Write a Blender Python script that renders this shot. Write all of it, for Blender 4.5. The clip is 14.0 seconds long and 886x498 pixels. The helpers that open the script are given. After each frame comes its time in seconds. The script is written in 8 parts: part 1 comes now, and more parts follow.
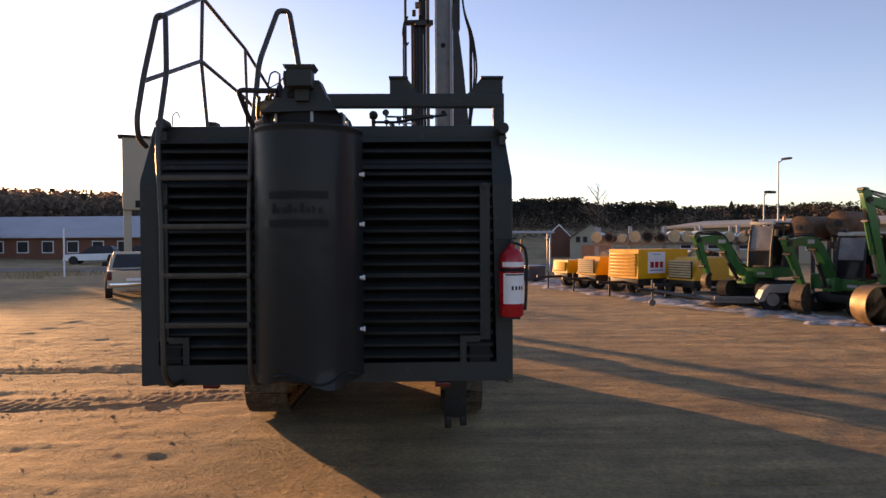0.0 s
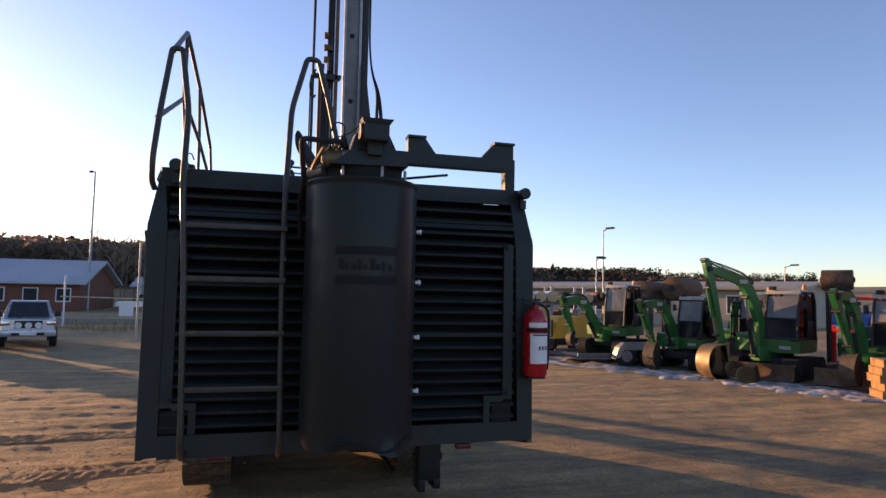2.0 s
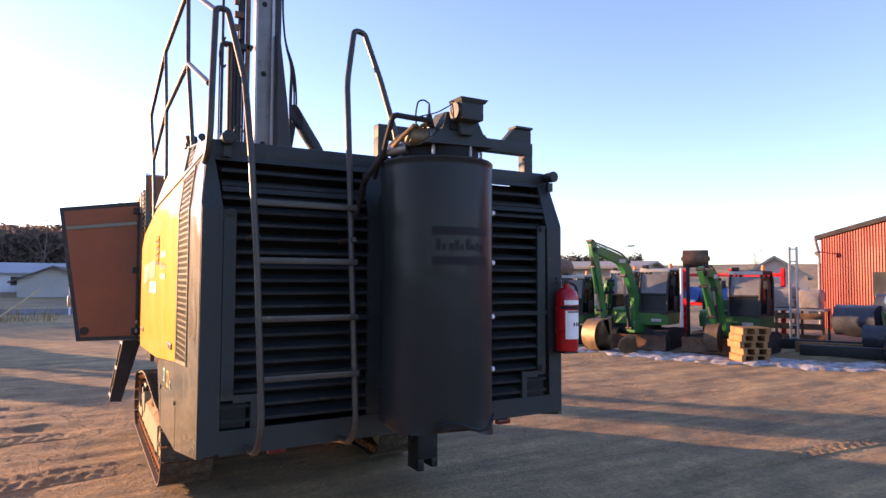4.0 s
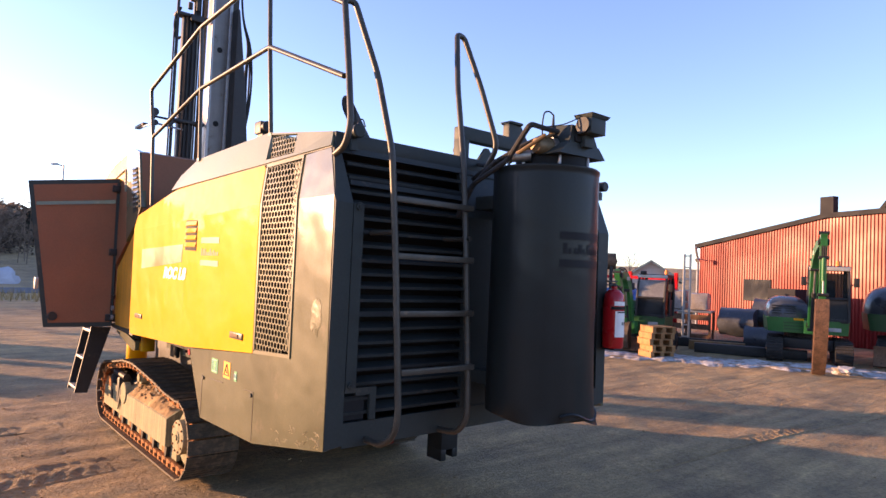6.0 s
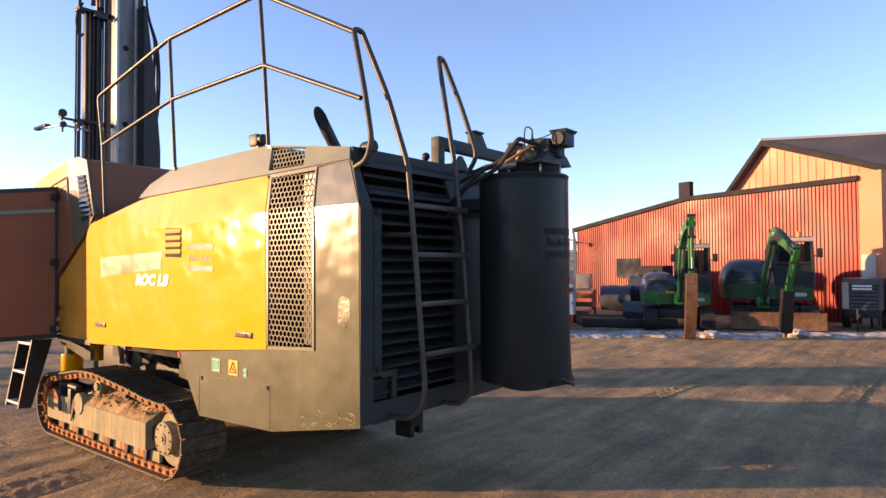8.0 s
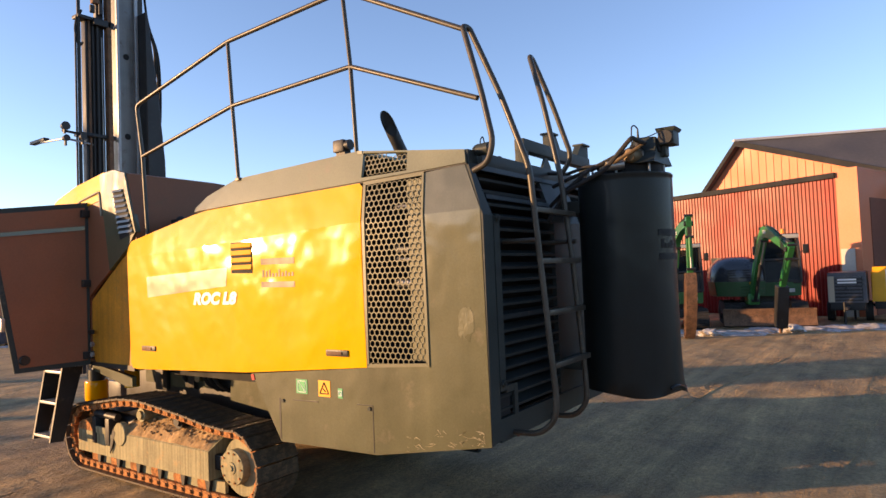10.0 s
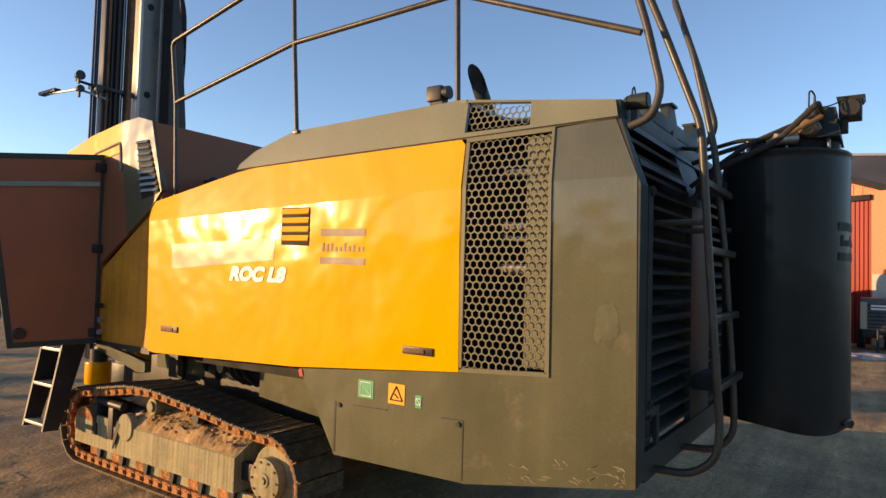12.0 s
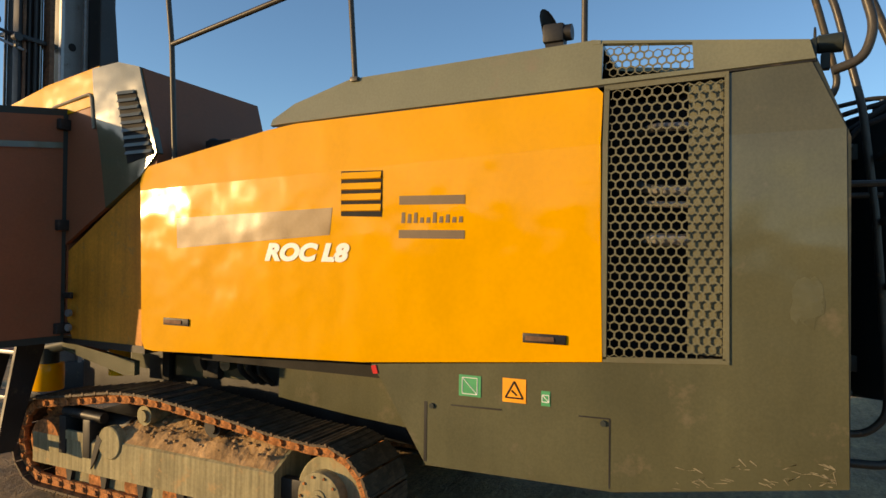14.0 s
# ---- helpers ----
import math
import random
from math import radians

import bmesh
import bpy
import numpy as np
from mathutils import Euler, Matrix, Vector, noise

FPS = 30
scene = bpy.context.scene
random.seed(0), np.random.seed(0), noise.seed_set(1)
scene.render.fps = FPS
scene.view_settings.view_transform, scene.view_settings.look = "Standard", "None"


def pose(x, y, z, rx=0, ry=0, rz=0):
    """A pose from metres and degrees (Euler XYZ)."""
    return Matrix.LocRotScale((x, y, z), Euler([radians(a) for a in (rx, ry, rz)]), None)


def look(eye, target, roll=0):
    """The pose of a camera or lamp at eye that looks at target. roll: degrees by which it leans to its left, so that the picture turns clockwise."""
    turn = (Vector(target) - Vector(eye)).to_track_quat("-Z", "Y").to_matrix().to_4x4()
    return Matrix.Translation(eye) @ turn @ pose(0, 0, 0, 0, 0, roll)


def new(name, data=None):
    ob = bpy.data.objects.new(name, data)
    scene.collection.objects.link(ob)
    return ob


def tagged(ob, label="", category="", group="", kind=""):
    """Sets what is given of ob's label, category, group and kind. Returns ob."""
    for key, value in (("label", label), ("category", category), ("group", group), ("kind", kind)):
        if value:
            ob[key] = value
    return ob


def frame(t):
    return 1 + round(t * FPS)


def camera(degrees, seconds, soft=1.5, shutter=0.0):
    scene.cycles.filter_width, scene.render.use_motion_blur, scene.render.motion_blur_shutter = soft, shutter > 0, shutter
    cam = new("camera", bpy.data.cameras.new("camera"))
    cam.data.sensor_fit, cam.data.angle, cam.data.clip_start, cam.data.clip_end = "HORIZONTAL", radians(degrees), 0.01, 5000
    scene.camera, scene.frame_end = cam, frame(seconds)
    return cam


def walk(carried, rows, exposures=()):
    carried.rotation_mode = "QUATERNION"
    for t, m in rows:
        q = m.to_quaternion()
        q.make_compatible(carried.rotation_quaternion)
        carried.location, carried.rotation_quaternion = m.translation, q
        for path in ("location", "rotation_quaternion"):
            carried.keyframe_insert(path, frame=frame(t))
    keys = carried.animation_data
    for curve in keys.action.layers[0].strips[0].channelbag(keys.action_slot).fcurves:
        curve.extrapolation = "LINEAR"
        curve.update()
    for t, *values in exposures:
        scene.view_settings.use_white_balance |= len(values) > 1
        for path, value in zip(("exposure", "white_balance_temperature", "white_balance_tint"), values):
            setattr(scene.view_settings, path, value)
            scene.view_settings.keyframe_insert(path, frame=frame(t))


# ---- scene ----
cam = camera(69.4, 14.0)
PATH = [
    (0, (0.9, -0.041, 1.741), (0.927, 1.959, 1.712), -0.3),
    (0.5, (0.601, -0.003, 1.785), (0.701, 1.994, 1.802), 0.4),
    (1, (0.259, -0.015, 1.773), (0.539, 1.963, 1.847), -1.9),
    (1.5, (-0.036, 0.023, 1.757), (0.386, 1.975, 1.873), 0.5),
    (2, (-0.339, 0.126, 1.76), (0.204, 2.045, 1.906), 1.1),
    (2.5, (-0.68, 0.18, 1.752), (0.006, 2.053, 1.903), -0.7),
    (3, (-0.968, 0.27, 1.759), (-0.173, 2.101, 1.888), 1.9),
    (3.2, (-1.076, 0.339, 1.743), (-0.229, 2.147, 1.87), 0.7),
    (5.3, (-2.236, 1.002, 1.735), (-1.092, 2.641, 1.797), 2.9),
    (5.5, (-2.363, 1.087, 1.74), (-1.19, 2.706, 1.803), 2.4),
    (6, (-2.67, 1.185, 1.746), (-1.378, 2.71, 1.824), 2.5),
    (6.5, (-2.926, 1.265, 1.723), (-1.549, 2.714, 1.82), 1.0),
    (7, (-3.205, 1.287, 1.75), (-1.74, 2.646, 1.841), 1.3),
    (7.5, (-3.442, 1.283, 1.763), (-1.896, 2.552, 1.798), 0.6),
    (8, (-3.604, 1.344, 1.756), (-2.041, 2.589, 1.811), -0.3),
    (8.2, (-3.661, 1.395, 1.743), (-2.111, 2.658, 1.788), -0.5),
    (10.3, (-4.018, 2.345, 1.778), (-2.375, 3.483, 1.858), -2.4),
    (10.5, (-3.981, 2.423, 1.768), (-2.353, 3.582, 1.85), -2.2),
    (11, (-3.893, 2.656, 1.745), (-2.308, 3.872, 1.836), 1.2),
    (11.5, (-3.784, 2.92, 1.72), (-2.204, 4.142, 1.816), 1.9),
    (12, (-3.67, 3.214, 1.689), (-2.023, 4.347, 1.769), 1.6),
    (12.5, (-3.575, 3.524, 1.65), (-1.888, 4.597, 1.716), 2.9),
    (13, (-3.58, 3.822, 1.65), (-1.824, 4.778, 1.716), 1.8),
    (13.5, (-3.656, 4.132, 1.683), (-1.837, 4.962, 1.719), 1.6),
    (14, (-3.714, 4.413, 1.638), (-1.905, 5.264, 1.666), 0.7),
]
walk(cam, [(t, look(eye, target, roll)) for t, eye, target, roll in PATH],
     [(0.0, 1.50, 10200, 38), (1.0, 1.45, 9300, 35), (2.0, 1.45, 8400, 34), (3.0, 2.12, 7900, 42), (5.5, 2.29, 7800, 43), (6.0, 2.22, 7900, 40), (6.5, 1.67, 7900, 34), (7.5, 1.92, 8000, 34), (8.0, 1.93, 8050, 33), (11.0, 1.63, 8500, 24), (12.5, 1.40, 8300, 19), (13.5, 1.23, 8000, 14), (14.0, 1.08, 7900, 10)])

# ---- light ----
SUN_AZ, SUN_EL = 38.5, 6.2          # degrees left of +y, and above the horizon
sun_way = Vector((-math.sin(radians(SUN_AZ)) * math.cos(radians(SUN_EL)), math.cos(radians(SUN_AZ)) * math.cos(radians(SUN_EL)), math.sin(radians(SUN_EL))))
world = bpy.data.worlds.new("world")
scene.world = world
world.use_nodes = True
wn = world.node_tree
sky = wn.nodes.new("ShaderNodeTexSky")
sky.sky_type, sky.sun_disc = "NISHITA", False
sky.sun_elevation, sky.sun_rotation = radians(SUN_EL), radians(-SUN_AZ)
sky.air_density, sky.dust_density, sky.ozone_density = 0.75, 0.30, 3.0
wn.nodes["Background"].inputs["Strength"].default_value = 0.15
wn.links.new(sky.outputs["Color"], wn.nodes["Background"].inputs["Color"])
sun_data = bpy.data.lights.new("sun", "SUN")
sun_data.energy, sun_data.angle, sun_data.color = 2.75, radians(0.6), (1.0, 0.705, 0.385)
sun = new("sun", sun_data)
sun.matrix_world = look(sun_way * 100, (0, 0, 0))


# ---- materials ----
def mat(name, color, rough=0.6, metal=0.0, var=0.25, scale=3.0, dirt=None, dirt_amount=0.0, bump=0.1, bump_scale=60.0, coat=0.0, island=0.0, wave=0.0, spec=0.35, coat_rough=0.10, streak=0.0, streak_scale=25.0):
    """A surface with broad and fine variation, optional dirt in patches, and fine relief."""
    m = bpy.data.materials.new(name)
    m.use_nodes = True
    nt = m.node_tree
    b = nt.nodes["Principled BSDF"]
    co = nt.nodes.new("ShaderNodeTexCoord")
    big = nt.nodes.new("ShaderNodeTexNoise")
    big.inputs["Scale"].default_value, big.inputs["Detail"].default_value = scale, 6
    fine = nt.nodes.new("ShaderNodeTexNoise")
    fine.inputs["Scale"].default_value, fine.inputs["Detail"].default_value = bump_scale, 4
    for n in (big, fine):
        nt.links.new(co.outputs["Object"], n.inputs["Vector"])
    ramp = nt.nodes.new("ShaderNodeMapRange")
    ramp.inputs[1].default_value, ramp.inputs[2].default_value = 0.3, 0.7
    ramp.inputs[3].default_value, ramp.inputs[4].default_value = 1 - var, 1 + var
    nt.links.new(big.outputs["Fac"], ramp.inputs[0])
    vary = nt.nodes.new("ShaderNodeVectorMath")
    vary.operation = "MULTIPLY"
    vary.inputs[0].default_value = color
    nt.links.new(ramp.outputs[0], vary.inputs[1])
    out = vary.outputs[0]
    fr = nt.nodes.new("ShaderNodeMapRange")
    fr.inputs[1].default_value, fr.inputs[2].default_value = 0.3, 0.7
    fr.inputs[3].default_value, fr.inputs[4].default_value = 1 - var * 0.5, 1 + var * 0.5
    nt.links.new(fine.outputs["Fac"], fr.inputs[0])
    v2 = nt.nodes.new("ShaderNodeVectorMath")
    v2.operation = "MULTIPLY"
    nt.links.new(out, v2.inputs[0])
    nt.links.new(fr.outputs[0], v2.inputs[1])
    out = v2.outputs[0]
    if island:
        geo = nt.nodes.new("ShaderNodeNewGeometry")
        ir = nt.nodes.new("ShaderNodeMapRange")
        ir.inputs[3].default_value, ir.inputs[4].default_value = 1 - island, 1 + island
        nt.links.new(geo.outputs["Random Per Island"], ir.inputs[0])
        v3 = nt.nodes.new("ShaderNodeVectorMath")
        v3.operation = "MULTIPLY"
        nt.links.new(out, v3.inputs[0])
        nt.links.new(ir.outputs[0], v3.inputs[1])
        out = v3.outputs[0]
    if streak:                          # marks that run down the surface
        mp = nt.nodes.new("ShaderNodeMapping")
        mp.inputs["Scale"].default_value = (streak_scale, streak_scale, streak_scale * 0.035)
        nt.links.new(co.outputs["Object"], mp.inputs["Vector"])
        sn = nt.nodes.new("ShaderNodeTexNoise")
        sn.inputs["Scale"].default_value, sn.inputs["Detail"].default_value = 1.0, 5
        nt.links.new(mp.outputs[0], sn.inputs["Vector"])
        sm = nt.nodes.new("ShaderNodeMapRange")
        sm.inputs[1].default_value, sm.inputs[2].default_value, sm.inputs[3].default_value, sm.inputs[4].default_value = 0.3, 0.7, 1 - streak, 1 + streak
        nt.links.new(sn.outputs["Fac"], sm.inputs[0])
        v4 = nt.nodes.new("ShaderNodeVectorMath")
        v4.operation = "MULTIPLY"
        nt.links.new(out, v4.inputs[0])
        nt.links.new(sm.outputs[0], v4.inputs[1])
        out = v4.outputs[0]
    if dirt:
        dn = nt.nodes.new("ShaderNodeTexNoise")
        dn.inputs["Scale"].default_value, dn.inputs["Detail"].default_value, dn.inputs["Roughness"].default_value = scale * 2.3, 8, 0.7
        nt.links.new(co.outputs["Object"], dn.inputs["Vector"])
        dr = nt.nodes.new("ShaderNodeMapRange")
        dr.inputs[1].default_value, dr.inputs[2].default_value = 0.62 - dirt_amount * 0.4, 0.75 - dirt_amount * 0.3
        nt.links.new(dn.outputs["Fac"], dr.inputs[0])
        mix = nt.nodes.new("ShaderNodeMix")
        mix.data_type = "RGBA"
        nt.links.new(dr.outputs[0], mix.inputs["Factor"])
        nt.links.new(out, mix.inputs["A"])
        mix.inputs["B"].default_value = (*dirt, 1)
        out = mix.outputs["Result"]
    nt.links.new(out, b.inputs["Base Color"])
    rr = nt.nodes.new("ShaderNodeMapRange")
    rr.inputs[1].default_value, rr.inputs[2].default_value = 0.3, 0.7
    rr.inputs[3].default_value, rr.inputs[4].default_value = max(0.03, rough - 0.08), min(1, rough + 0.1)
    nt.links.new(big.outputs["Fac"], rr.inputs[0])
    nt.links.new(rr.outputs[0], b.inputs["Roughness"])
    b.inputs["Metallic"].default_value = metal
    b.inputs["Coat Weight"].default_value = coat
    b.inputs["Coat Roughness"].default_value = coat_rough
    b.inputs["Specular IOR Level"].default_value = spec
    if bump:
        bp = nt.nodes.new("ShaderNodeBump")
        bp.inputs["Strength"].default_value, bp.inputs["Distance"].default_value = bump, 0.01
        nt.links.new(fine.outputs["Fac"], bp.inputs["Height"])
        nt.links.new(bp.outputs["Normal"], b.inputs["Normal"])
        if wave:                        # slow waviness of sheet metal
            wz = nt.nodes.new("ShaderNodeTexNoise")
            wz.inputs["Scale"].default_value, wz.inputs["Detail"].default_value = 2.6, 2
            nt.links.new(co.outputs["Object"], wz.inputs["Vector"])
            wb = nt.nodes.new("ShaderNodeBump")
            wb.inputs["Strength"].default_value, wb.inputs["Distance"].default_value = 1.0, wave
            nt.links.new(wz.outputs["Fac"], wb.inputs["Height"])
            nt.links.new(wb.outputs["Normal"], bp.inputs["Normal"])
            nt.links.new(wb.outputs["Normal"], b.inputs["Coat Normal"])
    return m


def glass_mat(name, tint, rough=0.03):
    m = bpy.data.materials.new(name)
    m.use_nodes = True
    nt = m.node_tree
    b = nt.nodes["Principled BSDF"]
    tr = nt.nodes.new("ShaderNodeBsdfTransparent")
    tr.inputs["Color"].default_value = (*tint, 1)
    b.inputs["Base Color"].default_value = (0.02, 0.025, 0.025, 1)
    b.inputs["Roughness"].default_value = rough
    mix = nt.nodes.new("ShaderNodeMixShader")
    mix.inputs[0].default_value = 0.35
    nt.links.new(tr.outputs[0], mix.inputs[1])
    nt.links.new(b.outputs[0], mix.inputs[2])
    nt.links.new(mix.outputs[0], nt.nodes["Material Output"].inputs["Surface"])
    return m


def thin_mat(name, color):
    """Thin twigs and needles: light passes through as well as off them."""
    m = mat(name, color, 0.95, 0.0, 0.3, 0.1, None, 0, 0.0, island=0.35, spec=0.0)
    nt = m.node_tree
    b = nt.nodes["Principled BSDF"]
    tl = nt.nodes.new("ShaderNodeBsdfTranslucent")
    nt.links.new(b.inputs["Base Color"].links[0].from_socket, tl.inputs["Color"])
    mix = nt.nodes.new("ShaderNodeMixShader")
    mix.inputs[0].default_value = 0.5
    nt.links.new(b.outputs[0], mix.inputs[1])
    nt.links.new(tl.outputs[0], mix.inputs[2])
    nt.links.new(mix.outputs[0], nt.nodes["Material Output"].inputs["Surface"])
    return m


M_GREY = mat("grey machine paint", (0.082, 0.083, 0.047), 0.45, 0.0, 0.16, 1.6, (0.14, 0.12, 0.08), 0.07, 0.04, 90, 1.0, coat_rough=0.13, spec=0.10, wave=0.016, streak=0.05, streak_scale=14.0)
M_SCREEN = mat("dull grey screen steel", (0.125, 0.122, 0.076), 0.5, 0.0, 0.12, 3.0, (0.14, 0.12, 0.08), 0.06, 0.04, 90, 0.22, coat_rough=0.28, spec=0.2)
# Paler grey: the roof's reflection of the sky is put into the colour.
M_GREYT = mat("grey roof paint lightened for sky sheen", (0.165, 0.170, 0.113), 0.5, 0.0, 0.14, 1.6, (0.2, 0.17, 0.12), 0.08, 0.04, 90, 0.45, spec=0.15, wave=0.008, coat_rough=0.22)
# Drum grey taken near black: the rig's shade on it is in this colour.
M_DRUM = mat("blue grey drum paint darkened for shade", (0.012, 0.016, 0.016), 0.45, 0.0, 0.12, 1.6, None, 0, 0.04, 90, 0.16, coat_rough=0.16, wave=0.010, spec=0.15, streak=0.10, streak_scale=9.0)
# Darker copies of the machine grey: shade at the rear is in the colour.
M_GREYD = mat("grey machine paint darkened for shade", (0.028, 0.036, 0.034), 0.5, 0.0, 0.15, 2.0, (0.08, 0.07, 0.055), 0.05, 0.05, 90, 0.0, spec=0.22)
M_SLAT = mat("louvre slat paint darkened for shade", (0.024, 0.030, 0.030), 0.5, 0.0, 0.2, 4.0, (0.07, 0.06, 0.05), 0.08, 0.05, 80, spec=0.12)
M_YEL = mat("yellow machine paint", (0.69, 0.328, 0.0), 0.5, 0.0, 0.05, 1.3, None, 0, 0.02, 40, 0.50, wave=0.020, spec=0.05, coat_rough=0.13)
M_ORA = mat("orange compartment and shaded flank paint", (0.245, 0.088, 0.044), 0.5, 0.0, 0.10, 2.0, (0.20, 0.09, 0.045), 0.08, 0.05, 60, spec=0.2)
M_BLACK = mat("black steel", (0.018, 0.018, 0.018), 0.5, 0.0, 0.3, 5.0, (0.07, 0.055, 0.04), 0.06, 0.08, 70)
# Near-black that stands in for the shade inside holes, slots and housings.
M_DEEP = mat("near-black for inner shade", (0.010, 0.010, 0.010), 0.8, 0.0, 0.3, 5.0, None, 0, 0.0)
M_RUBBER = mat("black rubber", (0.022, 0.021, 0.02), 0.75, 0.0, 0.3, 6.0, (0.13, 0.09, 0.06), 0.10, 0.15, 60)
M_RAIL = mat("grey rail tube", (0.054, 0.048, 0.038), 0.4, 0.15, 0.25, 8.0, (0.16, 0.10, 0.055), 0.08, 0.05, 80)
M_COVER = mat("pale grey cover paint", (0.21, 0.19, 0.14), 0.40, 0.0, 0.12, 4.0, (0.2, 0.16, 0.11), 0.08, 0.04, 80)
M_TRACK = mat("rust-brown track links", (0.37, 0.155, 0.060), 0.85, 0.0, 0.5, 14.0, (0.10, 0.06, 0.035), 0.32, 0.5, 40, spec=0.1)
M_SHOE = mat("dark worn track shoe", (0.080, 0.058, 0.038), 0.6, 0.1, 0.35, 9.0, (0.17, 0.11, 0.065), 0.24, 0.5, 40)
M_MUD = mat("dried mud", (0.38, 0.245, 0.125), 0.95, 0.0, 0.35, 7.0, (0.20, 0.13, 0.07), 0.15, 1.0, 30, spec=0.05)
M_TFRAME = mat("track frame paint with mud", (0.255, 0.225, 0.13), 0.75, 0.0, 0.18, 4.0, (0.38, 0.25, 0.12), 0.15, 0.3, 50, spec=0.2, streak=0.28, streak_scale=40.0)
M_STEEL = mat("worn steel beam", (0.30, 0.29, 0.27), 0.38, 0.75, 0.25, 3.0, (0.10, 0.07, 0.05), 0.10, 0.1, 60)
# Steel toned down so its colour carries the shade on the beam's front.
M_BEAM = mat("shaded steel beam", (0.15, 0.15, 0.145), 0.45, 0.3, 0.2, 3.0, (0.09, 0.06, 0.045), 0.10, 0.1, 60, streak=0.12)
M_RUST = mat("rusty steel", (0.16, 0.085, 0.05), 0.75, 0.2, 0.4, 5.0, (0.07, 0.045, 0.03), 0.25, 0.4, 40)
M_RED = mat("red enamel", (0.50, 0.012, 0.015), 0.28, 0.0, 0.08, 4.0, None, 0, 0.02, 60, 0.3)
M_WHITE = mat("white label", (0.75, 0.75, 0.73), 0.5, 0.0, 0.05, 8.0, None, 0, 0.02, 60)
M_WHITEP = mat("white paint", (0.72, 0.73, 0.74), 0.4, 0.0, 0.06, 1.0, (0.35, 0.3, 0.25), 0.04, 0.02, 60, 0.2)
M_DECAL = mat("dark decal film", (0.012, 0.012, 0.013), 0.5, 0.0, 0.1, 6.0, None, 0, 0.0, spec=0.15)
M_DECALG = mat("brown grey decal film", (0.14, 0.095, 0.055), 0.5, 0.0, 0.1, 6.0, None, 0, 0.0)
M_FADED = mat("film left from an old sign", (0.30, 0.21, 0.11), 0.36, 0.0, 0.10, 3.0, None, 0, 0.02, coat=0.10, spec=0.20, wave=0.020, coat_rough=0.2)
M_SGREEN = mat("green sticker", (0.05, 0.30, 0.13), 0.5, 0.0, 0.1, 12.0, None, 0, 0.0)
M_SYEL = mat("orange warning sticker", (0.80, 0.33, 0.02), 0.5, 0.0, 0.1, 12.0, None, 0, 0.0)
M_AMBER = mat("amber lens", (0.8, 0.22, 0.02), 0.25, 0.0, 0.1, 12.0, None, 0, 0.0, coat=0.3)
M_REDLENS = mat("red lens", (0.12, 0.008, 0.008), 0.35, 0.0, 0.1, 12.0, None, 0, 0.0, coat=0.2)
M_GREEN = mat("green excavator paint", (0.010, 0.137, 0.036), 0.38, 0.0, 0.15, 2.0, (0.06, 0.08, 0.04), 0.06, 0.05, 60, 0.2)
# Green lowered toward black: shade on the excavators' lower parts, with some dirt.
M_DGREEN = mat("dirty green paint darkened for shade", (0.010, 0.075, 0.028), 0.42, 0.0, 0.2, 2.0, (0.05, 0.06, 0.04), 0.1, 0.05, 60)
M_CREAM = mat("cream cab paint", (0.42, 0.41, 0.37), 0.45, 0.0, 0.1, 3.0, (0.2, 0.17, 0.12), 0.08, 0.05, 60)
M_BUCKET = mat("worn bucket steel", (0.19, 0.125, 0.065), 0.5, 0.35, 0.3, 4.0, (0.13, 0.07, 0.035), 0.2, 0.3, 40)
M_CYEL = mat("compressor yellow", (0.80, 0.36, 0.015), 0.4, 0.0, 0.08, 3.0, None, 0, 0.03, 60, 0.2)
M_GALV = mat("galvanised steel", (0.30, 0.305, 0.31), 0.45, 0.6, 0.15, 6.0, (0.2, 0.17, 0.14), 0.06, 0.05, 60)
M_GALVD = mat("dull galvanised steel", (0.13, 0.13, 0.13), 0.55, 0.4, 0.25, 5.0, (0.14, 0.10, 0.07), 0.15, 0.1, 60)
M_WOOD = mat("weathered pallet wood", (0.29, 0.155, 0.065), 0.8, 0.0, 0.3, 6.0, (0.16, 0.10, 0.05), 0.12, 0.4, 50, island=0.2)
# streak: the uneven sheen of the ribs, put into the red.
M_REDWALL = mat("red corrugated cladding", (0.25, 0.017, 0.013), 0.40, 0.0, 0.06, 0.6, None, 0, 0.02, 20, 0.0, spec=0.24, streak=0.30, streak_scale=5.0)
# Paler than the red itself: the gable's sun sheen is in this colour.
M_REDWOOD = mat("red wall paint paled by sheen", (0.62, 0.19, 0.095), 0.5, 0.0, 0.08, 0.8, None, 0, 0.05, 20)
M_ROOF = mat("brown grey roof sheet", (0.10, 0.085, 0.075), 0.7, 0.0, 0.2, 0.8, None, 0, 0.1, 10)
M_TRIM = mat("dark trim", (0.014, 0.014, 0.016), 0.8, 0.0, 0.15, 2.0, None, 0, 0.03, 40)
M_SNOW = mat("old snow", (0.46, 0.45, 0.45), 0.85, 0.0, 0.25, 1.6, (0.19, 0.145, 0.10), 0.42, 0.9, 12)
M_SNOWROOF = mat("snow on the roof", (0.42, 0.43, 0.46), 0.9, 0.0, 0.1, 0.4, None, 0, 0.1, 6)
M_TEAL = mat("grey green roof sheet", (0.16, 0.22, 0.22), 0.6, 0.0, 0.1, 0.5, None, 0, 0.05, 8)
M_DENT = mat("glossy dented grey paint", (0.086, 0.087, 0.049), 0.30, 0.0, 0.12, 9.0, None, 0, 0.2, 30, 0.7, wave=0.02)
